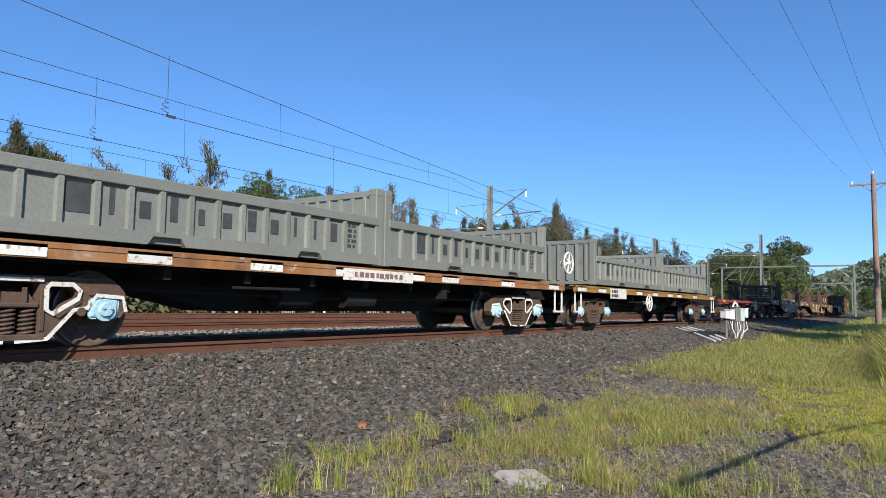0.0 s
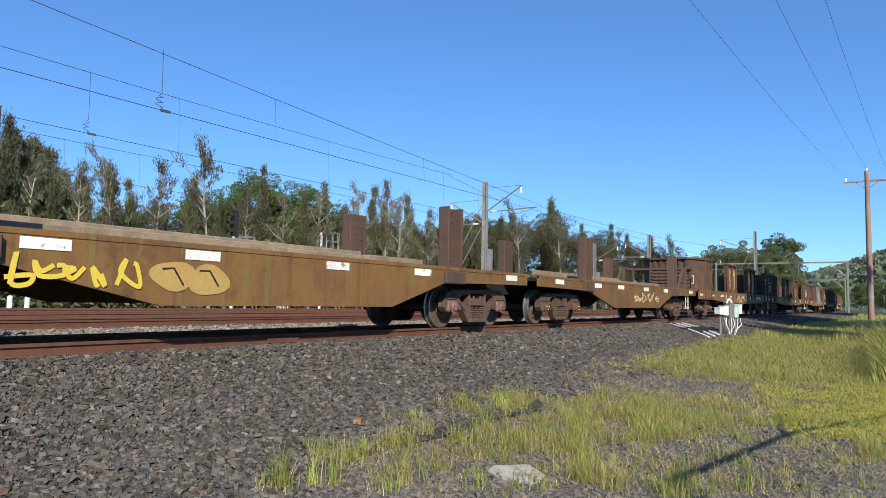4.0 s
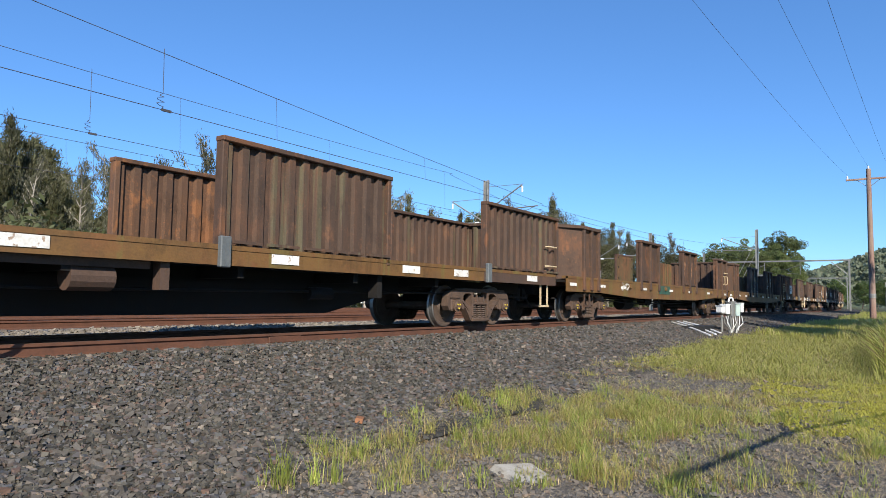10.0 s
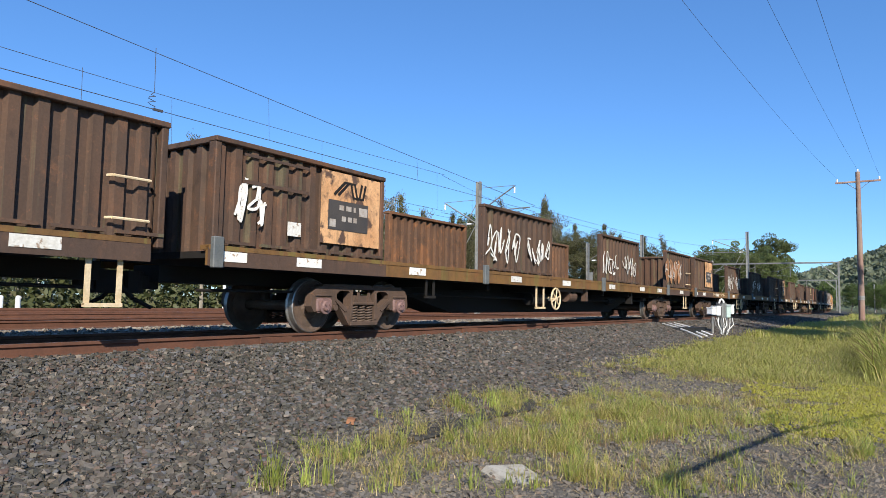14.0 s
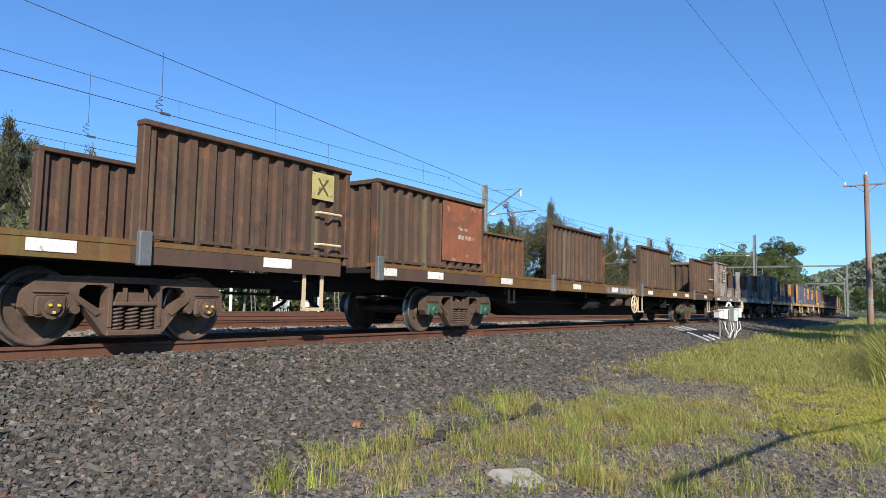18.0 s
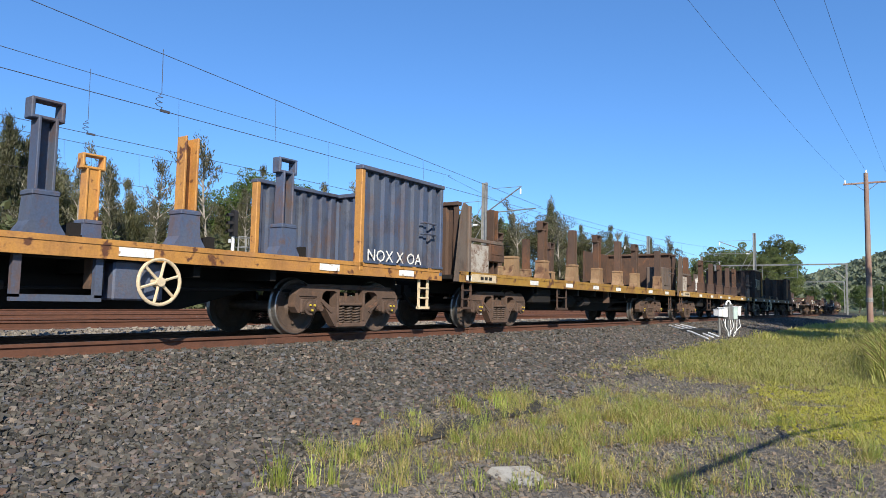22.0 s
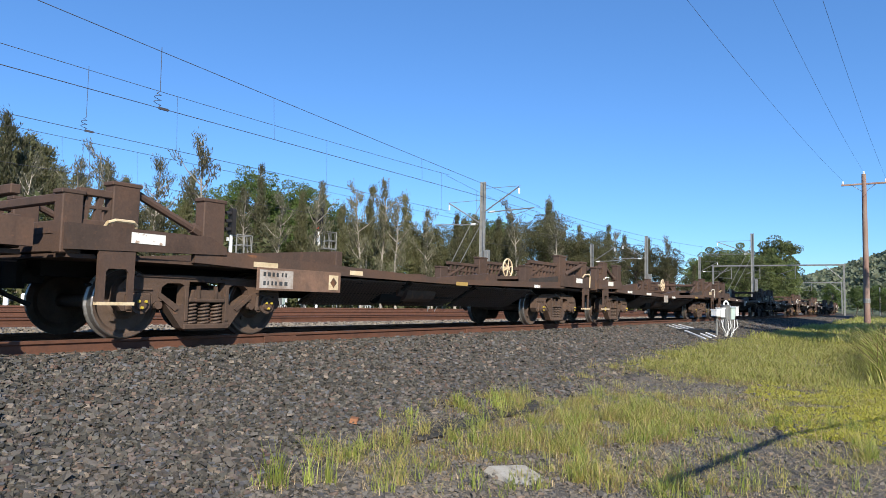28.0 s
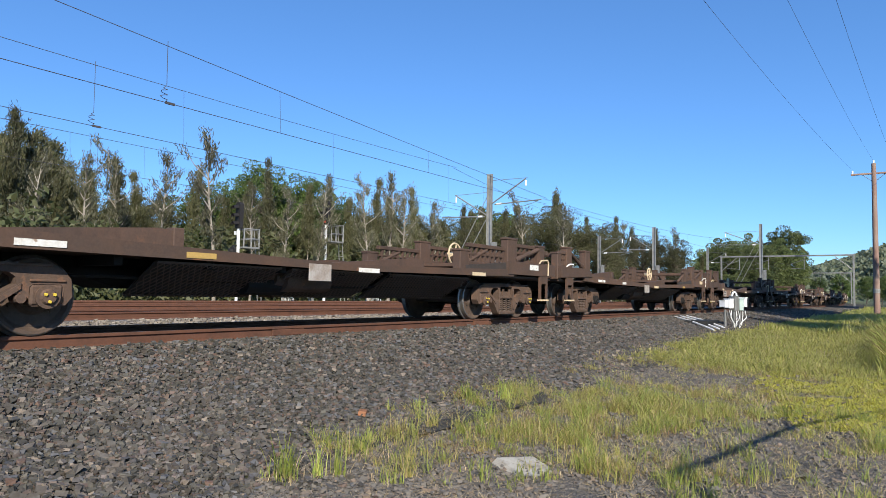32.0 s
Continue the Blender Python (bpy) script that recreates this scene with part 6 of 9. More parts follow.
# ---- overhead line ----
def sag_wire(name, pts, r, label, cat="overhead wire"):
    g = Geo().tube(pts, r, 5)
    return thing(name, g, M["wire"], label, cat, kind="structure")


def catenary(y, zc, za, zb, sag, x0, x1):
    """Contact wire and messenger over one track from mast to mast."""
    n = 24
    top = []
    for i in range(n + 1):
        x = x0 + (x1 - x0) * i / n
        u = i / n
        top.append((x, y, za + (zb - za) * u - 4 * sag * u * (1 - u)))
    root = new("catenary")
    tagged(root, "thin dark contact wire, messenger wire and droppers over a track", "overhead wire", kind="structure")
    part("messenger_wire", Geo().tube(top, 0.0095, 5), M["wire"], root)
    part("contact_wire", Geo().tube([(x0, y, zc), (x1, y, zc)], 0.0095, 5), M["wire"], root)
    drops = {15.0: (-6.0, 1.0, 5.5, 12.99, 20.3, 27.0), 20.5: (-5.0, 2.0, 13.5, 20.8, 29.6), 26.3: (3.0, 12.55, 13.6, 15.6, 16.45, 24.0, 33.0, 44.0)}.get(y)
    for x in drops or [x0 + (x1 - x0) * (k + 0.5) / 5 for k in range(5)]:
        u = (x - x0) / (x1 - x0)
        part("dropper", Geo().cyl((x, y, za + (zb - za) * u - 4 * sag * u * (1 - u)), (x + 0.08, y, zc), 0.005, 5), M["wire"], root)
    # one dropper of the nearer spans ends in a coil over the contact wire
    if x0 < 0 and y < 25:
        x = 9.38 if y < 16 else 10.43
        u = (x - x0) / (x1 - x0)
        z = za + (zb - za) * u - 4 * sag * u * (1 - u)
        coil = [(x, y, z + 0.12), (x, y, z), (x + 0.02, y, zc + 0.42)] + [(x - 0.04 + 0.1 * math.sin(k * 1.4), y + 0.05 * math.cos(k * 1.4), zc + 0.36 - 0.028 * k) for k in range(12)] + [(x + 0.04, y, zc + 0.02)]
        part("jumper", Geo().tube(coil, 0.008, 5), M["wire"], root)
        part("clamp", Geo().box(x, x + 0.26, y - 0.02, y + 0.02, zc - 0.03, zc + 0.03), M["wire"], root)
    return root


catenary(15.0, 5.1, 7.72, 5.4, 0.09, -10.0, 30.4)
catenary(15.2, 5.1, 5.4, 6.3, 0.3, 30.4, 68.0)
catenary(20.5, 5.46, 7.72, 7.47, 0.24, -10.0, 30.4)
catenary(20.7, 5.4, 7.47, 6.2, 0.7, 30.4, 62.0)
catenary(26.3, 5.1, 6.44, 6.5, 0.04, -10.0, 56.0)
catenary(16.0, 5.1, 6.3, 6.3, 0.6, 68.0, 122.0)


def mast(x, y, top, arms, stays=False):
    """A steel mast with its bracket arms. arms: (reach along y, height)."""
    root = new("catenary_mast")
    tagged(root, "grey galvanised steel mast with bracket arms for the overhead wires", "mast", "overhead line masts")
    root.matrix_basis = pose(x, y, -0.2)
    g = Geo()
    for dy in (-0.11, 0.11):
        g.box(-0.1, 0.1, dy - 0.016, dy + 0.016, 0, top + 0.2, 0.005)
    g.box(-0.014, 0.014, -0.095, 0.095, 0, top + 0.19)
    part("column", g, M["galv"], root)
    part("footing", Geo().box(-0.4, 0.4, -0.45, 0.45, -0.3, 0.12, 0.03), M["concrete"], root)
    part("earth_box", Geo().box(-0.12, 0.12, -0.42, -0.18, 2.3, 3.4, 0.01), M["galv"], root)
    for reach, z in arms:
        d = 1 if reach > 0 else -1
        q = part("bracket_arm", Geo().cyl((0, 0.15 * d, z - 1.15), (0, reach * 0.72, z), 0.035, 8).cyl((0, 0.15 * d, z + 0.05), (0, reach * 0.75, z + 0.03), 0.012, 6), M["galv"], root)
        part("registration_tube", Geo().cyl((0, 0.3 * d, z - 1.2), (0, reach * 1.02, z - 1.12), 0.03, 8).cyl((0, reach * 0.98, z - 1.12), (0, reach * 0.82, z - 1.3), 0.014, 6).cyl((0, reach * 0.82, z - 1.28), (0, reach * 0.62, z - 1.42), 0.014, 6), M["galv"], root)
        part("insulator", Geo().cyl((0, 0.42 * d, z - 1.19), (0, 0.7 * d, z - 1.185), 0.055, 10), M["plastic"], root)
        part("insulator", Geo().cyl((0, reach * 0.72, z - 0.36), (0, reach * 0.72, z - 0.08), 0.045, 10), M["plastic"], root)
    if stays:
        part("stay", Geo().cyl((0, 0.1, top - 0.9), (-0.4, 3.2, 0.0), 0.02, 6).cyl((0, 0.1, top - 2.0), (-0.3, 2.8, 0.0), 0.02, 6), M["galv"], root)
    return root


mast(29.6, 17.85, 6.75, ((-2.9, 6.55), (2.9, 5.95)), True)
mast(56.0, 17.7, 6.4, ((2.8, 5.9),))
mast(54.5, 21.9, 5.7, ((-2.8, 5.6),))
mast(66.5, 11.3, 7.4, ((4.2, 6.9),), True)
mast(88.0, 21.1, 6.9, ((-3.0, 6.4),))
mast(140.0, 26.0, 7.2, ((-3.0, 6.4),))


def gantry(x, y0, y1, top):
    root = new("overhead_gantry")
    tagged(root, "galvanised steel portal gantry spanning the far tracks", "gantry", "overhead gantries")
    root.matrix_basis = pose(x, y0, -0.3, 0, 0, 0)
    w = y1 - y0
    for y in (0, w):
        part("leg", Geo().box(-0.11, 0.11, y - 0.12, y + 0.12, 0, top + 0.3, 0.015), M["galv"], root)
    part("beam", Geo().box(-0.1, 0.1, -0.2, w + 0.2, top + 0.06, top + 0.28, 0.015), M["galv"], root)
    for y, d in ((0.1, 1), (w - 0.1, -1)):
        part("knee", Geo().cyl((0, y, top - 2.0), (0, y + d * 2.2, top), 0.06, 6), M["galv"], root)
    for y in (w * 0.35, w * 0.62, w * 0.85):
        part("drop_arm", Geo().cyl((0, y, top), (0, y, top - 1.9), 0.05, 6).cyl((0, y, top - 0.4), (0, y + 1.9, top - 1.1), 0.035, 6).cyl((0, y, top - 1.8), (0, y + 1.8, top - 1.7), 0.03, 6), M["galv"], root)
    return root


gantry(113.0, 7.0, 25.0, 7.3)
gantry(185.0, 12.0, 30.0, 7.3)


def pole(x, y, top):
    root = new("power_pole")
    tagged(root, "tall reddish timber power pole with a wooden crossarm", "pole")
    root.matrix_basis = pose(x, y, -0.3)
    part("trunk", Geo().cyl((0, 0, 0), (0, 0, top + 0.3), 0.2, 14, 0.14), M["pole"], root)
    part("crossarm", Geo().box(-0.06, 0.06, -1.35, 1.35, top - 0.45, top - 0.33, 0.01), M["pole"], root)
    for yy in (-1.25, 0.0, 1.25):
        part("insulator", Geo().cyl((0, yy, top - 0.33 if yy else top + 0.3), (0, yy, top - 0.12 if yy else top + 0.5), 0.05, 8), M["plastic"], root)
    part("brace", Geo().cyl((0.02, -0.7, top - 0.42), (0.02, 0, top - 1.0), 0.02, 6).cyl((0.02, 0.7, top - 0.42), (0.02, 0, top - 1.0), 0.02, 6), M["galv"], root)
    part("metal_band", Geo().cyl((0, 0, 1.4), (0, 0, 1.7), 0.215, 14), M["galv"], root)
    return root


pole(54.0, 2.05, 9.95)
pole(160.0, 0.5, 9.5)
for k, (y0, y1, y2) in enumerate(((3.3, 4.2, 5.6), (2.05, 2.65, 3.6), (0.8, 1.45, 2.3))):
    z0 = 10.1 if k == 1 else 9.6
    pts = []
    for i in range(25):
        u = i / 24
        x = 54 - 94 * u
        y = y0 + (y1 - y0) * u / 0.362 if u < 0.362 else y1 + (y2 - y1) * (u - 0.362) / 0.638
        pts.append((x, y, z0 - 4 * 1.5 * u * (1 - u)))
    sag_wire("power_line", pts, 0.005, "thin dark power line slung from the timber pole", "power line")


def signal(x, y, top, red):
    root = new("railway_signal")
    tagged(root, "black railway signal lit red, on a white post with platform" if red else "black three-lamp railway signal on a white post with a railed platform", "signal", "railway signals")
    root.matrix_basis = pose(x, y, -0.5, 0, 0, -98)
    part("post", Geo().cyl((0, 0, 0), (0, 0, top - 0.6), 0.085, 12), M["plastic"], root)
    h = part("signal_head", Geo().prism([(-0.25, top - 0.75), (-0.25, top + 0.6), (-0.15, top + 0.72), (0.15, top + 0.72), (0.25, top + 0.6), (0.25, top - 0.75)], "y", -0.1, 0.12), M["ink"], root)
    for k in range(3):
        z = top - 0.5 + 0.45 * k
        hood = Geo()
        n = 10
        for i in range(n):
            a, b = math.pi * (i / n * 1.1 - 0.05), math.pi * ((i + 1) / n * 1.1 - 0.05)
            r = 0.16
            hood.put([(r * math.cos(a), -0.1, z + r * math.sin(a)), (r * math.cos(b), -0.1, z + r * math.sin(b)), (r * math.cos(b), -0.42, z + r * math.sin(b) - 0.03), (r * math.cos(a), -0.42, z + r * math.sin(a) - 0.03)], [(0, 1, 2, 3)])
        part("hood", hood, M["ink"], h)
        lamp = M["ink"]
        if red and k == 0:
            lamp = bpy.data.materials.new("lit_red_lamp")
            lamp.use_nodes = True
            lb = lamp.node_tree.nodes["Principled BSDF"]
            lb.inputs["Base Color"].default_value = (0.5, 0.02, 0.02, 1)
            lb.inputs["Emission Color"].default_value = (1.0, 0.05, 0.04, 1)
            lb.inputs["Emission Strength"].default_value = 0.7
        part("lamp", Geo().cyl((0, -0.12, z), (0, -0.1, z), 0.12, 14), lamp, h)
    part("platform", Geo().box(-0.42, 0.42, 0.1, 1.1, top - 1.85, top - 1.76), M["galv"], root)
    for xx, yy in ((-0.4, 0.12), (-0.4, 0.55), (-0.4, 1.08), (0.4, 0.12), (0.4, 0.55), (0.4, 1.08)):
        part("railing_post", Geo().cyl((xx, yy, top - 1.8), (xx, yy, top - 0.75), 0.028, 6), M["galv"], root)
    for z in (top - 0.75, top - 1.3):
        part("railing_bar", Geo().tube([(-0.4, 0.12, z), (-0.4, 1.08, z), (0.4, 1.08, z), (0.4, 0.12, z)], 0.028, 6), M["galv"], root)
    g = Geo()
    for xx in (-0.2, 0.2):
        g.cyl((xx, 1.5, 0.0), (xx, 1.1, top - 0.8), 0.028, 6)
    for k in range(12):
        g.cyl((-0.2, 1.48 - 0.03 * k, 0.3 + 0.33 * k), (0.2, 1.48 - 0.03 * k, 0.3 + 0.33 * k), 0.018, 6)
    part("ladder", g, M["galv"], root)
    part("lower_head", Geo().cyl((0, -0.38, top - 2.05), (0, -0.3, top - 2.05), 0.3, 16).cyl((0, -0.55, top - 2.0), (0, -0.38, top - 2.05), 0.12, 12, 0.16).box(-0.03, 0.03, -0.35, 0, top - 1.75, top - 1.7).box(-0.03, 0.03, -0.35, 0, top - 2.4, top - 2.35), M["ink"], root)
    part("number_sign", Geo().box(-0.22, 0.02, -0.16, -0.14, top - 1.1, top - 0.9), M["plastic"], root)
    return root


signal(30.15, 30.1, 5.95, True)
signal(24.15, 30.9, 5.2, False)


def cable_boxes(x, y, z):
    """Track-side cable boxes on posts."""
    root = new("cable_box_group")
    tagged(root, "white and mint track-side cable boxes on grey posts with hanging conduits", "cable box")
    root.matrix_basis = pose(x, y, z, 0, 0, -25) @ Matrix.Diagonal((0.88, 0.88, 0.92, 1))
    for px, py in ((-0.52, 0), (0.0, 0), (0.36, 0)):
        part("post", Geo().cyl((px, py, -0.1), (px, py, 0.75), 0.045 if px else 0.06, 10), M["galv"], root)
    for x0, w, h0, h1, c in ((-0.7, 0.2, 0.84, 1.08, "plastic"), (-0.42, 0.24, 0.8, 1.14, "plastic"), (-0.1, 0.24, 0.7, 1.26, "galv"), (0.2, 0.24, 0.72, 1.16, "mint"), (0.5, 0.16, 0.86, 1.2, "plastic")):
        b = part("box", Geo().box(x0, x0 + w, -0.14, 0.14, h0, h1, 0.015), M[c], root)
        part("lid", Geo().box(x0 - 0.015, x0 + w + 0.015, -0.16, 0.16, h1 - 0.01, h1 + 0.025, 0.01), M[c], b)
    arch = [(0.02 - 0.14 * math.cos(math.pi * i / 8), -0.02, 1.26 + 0.16 * math.sin(math.pi * i / 8)) for i in range(9)]
    part("hood", Geo().tube(arch, 0.035, 8), M["plastic"], root)
    rnd = random.Random(5)
    for k in range(9):
        x0 = -0.55 + 0.14 * k
        part("conduit", Geo().tube([(x0, -0.1, 0.72), (x0 + rnd.uniform(-0.1, 0.1), -0.14, 0.45), (x0 * 0.5 + rnd.uniform(-0.1, 0.15), -0.12, 0.2), (x0 * 0.6 + rnd.uniform(-0.15, 0.15), -0.05, -0.1)], 0.014, 6), M["plastic" if k % 3 else "galv"], root)
    return root


cable_boxes(25.3, 5.2, ground_z(25) + 0.12)
far_boxes = cable_boxes(47.0, 29.6, -0.55)
for x, y, turn in ((26.5, 29.4, 10), (34.2, 29.6, -40), (28.4, 29.5, 60)):
    copy_thing(far_boxes, pose(x, y, -0.55, 0, 0, turn))
for x, y in ((12.4, 29.6), (13.05, 29.6)):
    thing("white_post", Geo().cyl((0, 0, 0), (0, 0, 0.95), 0.1, 10).cyl((0, 0, 0.95), (0, 0, 1.0), 0.1, 10, 0.05), M["plastic"], "short white marker post beyond the far tracks", "post", "white posts beyond the tracks", at=pose(x, y, -0.55))
for k in range(3):
    x0 = 24.0 + 0.75 * k
    run = [(x0 + 0.5 - 1.9 * u, 7.0 - 1.75 * u, shoulder(x0 + 0.5 - 1.9 * u, 7.0 - 1.75 * u) + 0.05 + 0.05 * math.sin(3.1 * u)) for u in (0, 0.2, 0.4, 0.6, 0.8, 1.0)]
    thing("conduit", Geo().tube(run, 0.035, 8), M["plastic"], "white plastic cable conduit lying down the ballast slope", "conduit", "conduits on the ballast")
thing("cable_cover", Geo().prism([(23.6, 5.7), (25.2, 5.7), (25.4, 6.3), (23.5, 6.4)], "z", -0.5, -0.22), M["black"], "black rubber cable cover on the ballast slope", "cable cover")
thing("concrete_slab", Geo().box(-0.28, 0.28, -0.23, 0.23, -0.06, 0.04, 0.045), M["slab"], "weathered grey concrete pit lid in the grass", "slab", at=pose(5.28, 2.76, ground_z(5.3) + 0.0, 3, -6, 58), smooth=False)


# ---- trees ----
def needles(name, P, D, size, el, material, rnd, droop=0.0):
    """Foliage sprays: thin blades at the points, roughly along the given directions."""
    n = len(P)
    d = D + rnd.normal(size=(n, 3)) * 0.55
    d[:, 2] -= droop
    d /= np.linalg.norm(d, axis=1)[:, None]
    w = np.cross(d, rnd.normal(size=(n, 3)))
    w /= np.linalg.norm(w, axis=1)[:, None]
    L = size * (0.55 + 0.9 * rnd.rand(n))[:, None]
    W = L / el
    v = np.stack([P - d * L / 2, P + w * W / 2, P + d * L / 2, P - w * W / 2], axis=1).reshape(-1, 3)
    me = bpy.data.meshes.new(name)
    me.from_pydata(v.tolist(), [], np.arange(4 * n).reshape(-1, 4).tolist())
    me.materials.append(material)
    return me


def grow(seed, H, kind):
    """A tree's bones: trunk points and boughs; she-oaks rise in slim spires, others spread."""
    rnd = np.random.RandomState(seed)
    lean = rnd.normal(size=2) * (0.07 if kind == "tall" else 0.045)
    trunk = [(lean[0] * H * q + 0.012 * H * np.sin(q * 7 + seed), lean[1] * H * q + 0.012 * H * np.cos(q * 6 + seed), H * q) for q in np.linspace(-0.04, 0.98, 12)]
    T = np.array(trunk)
    boughs = []
    if kind == "sheoak":
        z0, nb, reach, rise = 0.22 + 0.2 * rnd.rand(), 34, 0.11 + 0.05 * rnd.rand(), 1.35
    elif kind == "tall":
        z0, nb, reach, rise = 0.34, 24, 0.15, 1.15
    else:
        z0, nb, reach, rise = 0.2, 40, 0.44, 0.75
    for k in range(nb):
        q = z0 + (0.94 - z0) * ((k + rnd.rand()) / nb)
        i = min(10, int((q + 0.04) / 1.02 * 11))
        p = T[i] + (T[i + 1] - T[i]) * rnd.rand()
        a = rnd.rand() * 6.283
        rel = (q - z0) / (0.95 - z0)
        if kind == "sheoak":
            ln = H * reach * (1.04 - rel) ** 0.9 * (0.35 + 0.9 * rnd.rand())
        elif kind == "tall":
            ln = H * reach * (0.35 + 0.75 * np.sin(rel * 3.0)) * (0.25 + 1.0 * rnd.rand())
        else:
            ln = H * reach * (0.75 + 0.5 * np.sin(rel * 2.6)) * (0.55 + 0.5 * rnd.rand()) * (1.0 - 0.45 * rel)
        d = np.array([np.cos(a), np.sin(a), rise * (0.5 + 0.9 * rnd.rand())])
        d /= np.linalg.norm(d)
        boughs.append((p, d, max(0.25, ln)))
    return T, boughs, rnd


def bone_mesh(name, T, boughs, H, material, thick=0.011):
    g = Geo()
    for i in range(len(T) - 1):
        q0, q1 = i / len(T), (i + 1) / len(T)
        g.cyl(tuple(T[i]), tuple(T[i + 1]), H * thick * (1.05 - q0), 7, H * thick * (1.05 - q1), False)
    for p, d, ln in boughs:
        m = p + d * ln * 0.55
        e = m + (d + np.array([0, 0, 0.35])) * ln * 0.45
        g.cyl(tuple(p), tuple(m), H * thick * 0.36, 5, H * thick * 0.22, False)
        g.cyl(tuple(m), tuple(e), H * thick * 0.22, 4, H * thick * 0.08, False)
    return g.mesh(name, material)


def crown_points(T, boughs, rnd, H, kind):
    """Where the leaves sit: feathery sprays along the boughs, or leafy lumps at the ends of spreading limbs."""
    P, D = [], []
    for p, d, ln in boughs:
        if kind == "broad":
            for k in range(3):
                c = p + d * ln * (0.62 + 0.24 * k) + rnd.normal(size=3) * 0.03 * H
                m = int(320 * (0.6 + 0.8 * rnd.rand()))
                u = rnd.normal(size=(m, 3))
                u /= np.linalg.norm(u, axis=1)[:, None]
                rad = 0.085 * H * (0.7 + 0.6 * rnd.rand())
                P.append(c + u * (rad * (0.72 + 0.3 * rnd.rand(m)))[:, None] * np.array([1, 1, 0.72]))
                D.append(u + np.array([0, 0, 0.3]))
            continue
        for q in np.linspace(0.25, 1.05, 7):
            if rnd.rand() < (0.2 if kind == "sheoak" else 0.15 + 0.6 * (q < 0.6)):
                continue
            c = p + d * ln * q + np.array([0, 0, 0.35 * 0.45 * ln * max(0.0, q - 0.55)])
            high = (c[2] / H) > 0.72
            m = int({"sheoak": 64, "tall": 44}[kind] * (0.5 + 0.8 * rnd.rand()) * (0.55 if high else 1.0))
            sp = {"sheoak": 0.017, "tall": 0.016}[kind] * H * (0.6 + 0.8 * rnd.rand())
            P.append(c + np.clip(rnd.normal(size=(m, 3)), -1.7, 1.7) * sp * np.array([1, 1, 1.3]))
            D.append(np.repeat((d + np.array([0, 0, 0.9]))[None], m, axis=0))
    if kind != "broad":
        for q in np.linspace(0.84, 1.0, 7):
            m = 12
            P.append(T[-1] * np.array([1, 1, 0]) + np.array([0, 0, H * q]) + np.clip(rnd.normal(size=(m, 3)), -1.5, 1.5) * H * 0.011)
            D.append(np.repeat(np.array([[0, 0, 1.0]]), m, axis=0))
    return np.concatenate(P), np.concatenate(D)


def tree(kind, seed):
    H = 10.0
    root = new("tree")
    label = {"olive": "dense olive-green bushy tree", "dark": "broad dark green tree with a dense rounded crown", "sheoak": "tall feathery olive-green she-oak with a pale trunk", "fig": "broad bright green tree with a rounded crown", "tall": "slender sparse grey-green tree with a bare pale trunk"}[kind]
    tagged(root, label, "tree", "trees beyond the line")
    form = {"olive": "broad", "dark": "broad", "fig": "broad", "sheoak": "sheoak", "tall": "tall"}[kind]
    T, boughs, rnd = grow(seed, H, form)
    P, D = crown_points(T, boughs, rnd, H, form)
    bark = M["bark"] if kind in ("tall", "sheoak") else M["bark2"]
    part("trunk", bone_mesh("trunk", T, boughs, H, bark, 0.012 if form == "tall" else 0.009 if form != "broad" else 0.02), None, root)
    if form == "broad":
        crown = needles("crown", P, D, {"fig": 0.14, "dark": 0.18, "olive": 0.15}[kind], 1.5 if kind != "olive" else 3.0, M[{"fig": "fig", "dark": "shade", "olive": "sheoak"}[kind]], rnd)
    else:
        crown = needles("crown", P, D, 0.24, 5.5, M["sheoak" if kind == "sheoak" else "tallleaf"], rnd)
    part("crown", crown, None, root)
    return root


KINDS = [tree("sheoak", s) for s in range(1, 8)]
TALLS = [tree("tall", s) for s in (21, 22, 23, 24)]
FIGS = [tree("fig", s) for s in (11, 12)]
DARKS = [tree("dark", s) for s in (13, 14)]
BACKS = [tree("olive", s) for s in (15, 16)]
FIG_TURN = [0, 1] * 20
TALL_TURN = [0, 1, 2, 3] * 6
DARK_TURN = [0, 1] * 40
FRONT = [(70.8, 0.182), (67.9, 0.215), (66.2, 0.186), (64.9, 0.16), (63.0, 0.165), (61.1, 0.176), (59.3, 0.174), (55.8, 0.175), (51.4, 0.173), (49.2, 0.184), (46.4, 0.175), (44.7, 0.165), (43.0, 0.163), (41.2, 0.162), (39.7, 0.172), (37.7, 0.151), (35.5, 0.133), (33.3, 0.127), (31.9, 0.143), (30.0, 0.128), (28.0, 0.143), (25.7, 0.157), (22.9, 0.128), (21.0, 0.111), (19.3, 0.112), (17.4, 0.094), (14.0, 0.069)]
TALL_AT = [(53.8, 0.222, 42), (57.5, 0.187, 43), (60.5, 0.185, 44), (63.2, 0.176, 43), (46.0, 0.165, 42), (48.3, 0.15, 44), (41.2, 0.165, 43), (39.5, 0.178, 44), (38.3, 0.155, 43), (35.6, 0.135, 46), (27.9, 0.14, 60), (24.8, 0.13, 64), (15.5, 0.098, 100), (20.0, 0.105, 80), (66.5, 0.17, 42), (51.0, 0.15, 43)]
rt = random.Random(8)
used = set()


def plant(src, x, y, h, z=-0.6, wide=1.0):
    k = h / 10.0
    m = pose(x, y, z, 0, 0, rt.uniform(0, 360)) @ Matrix.Diagonal((k * wide, k * wide, k, 1))
    if src.name not in used:
        used.add(src.name)
        src.matrix_basis = m
        return src
    c = copy_thing(src, Matrix())
    c.matrix_basis = m
    return c


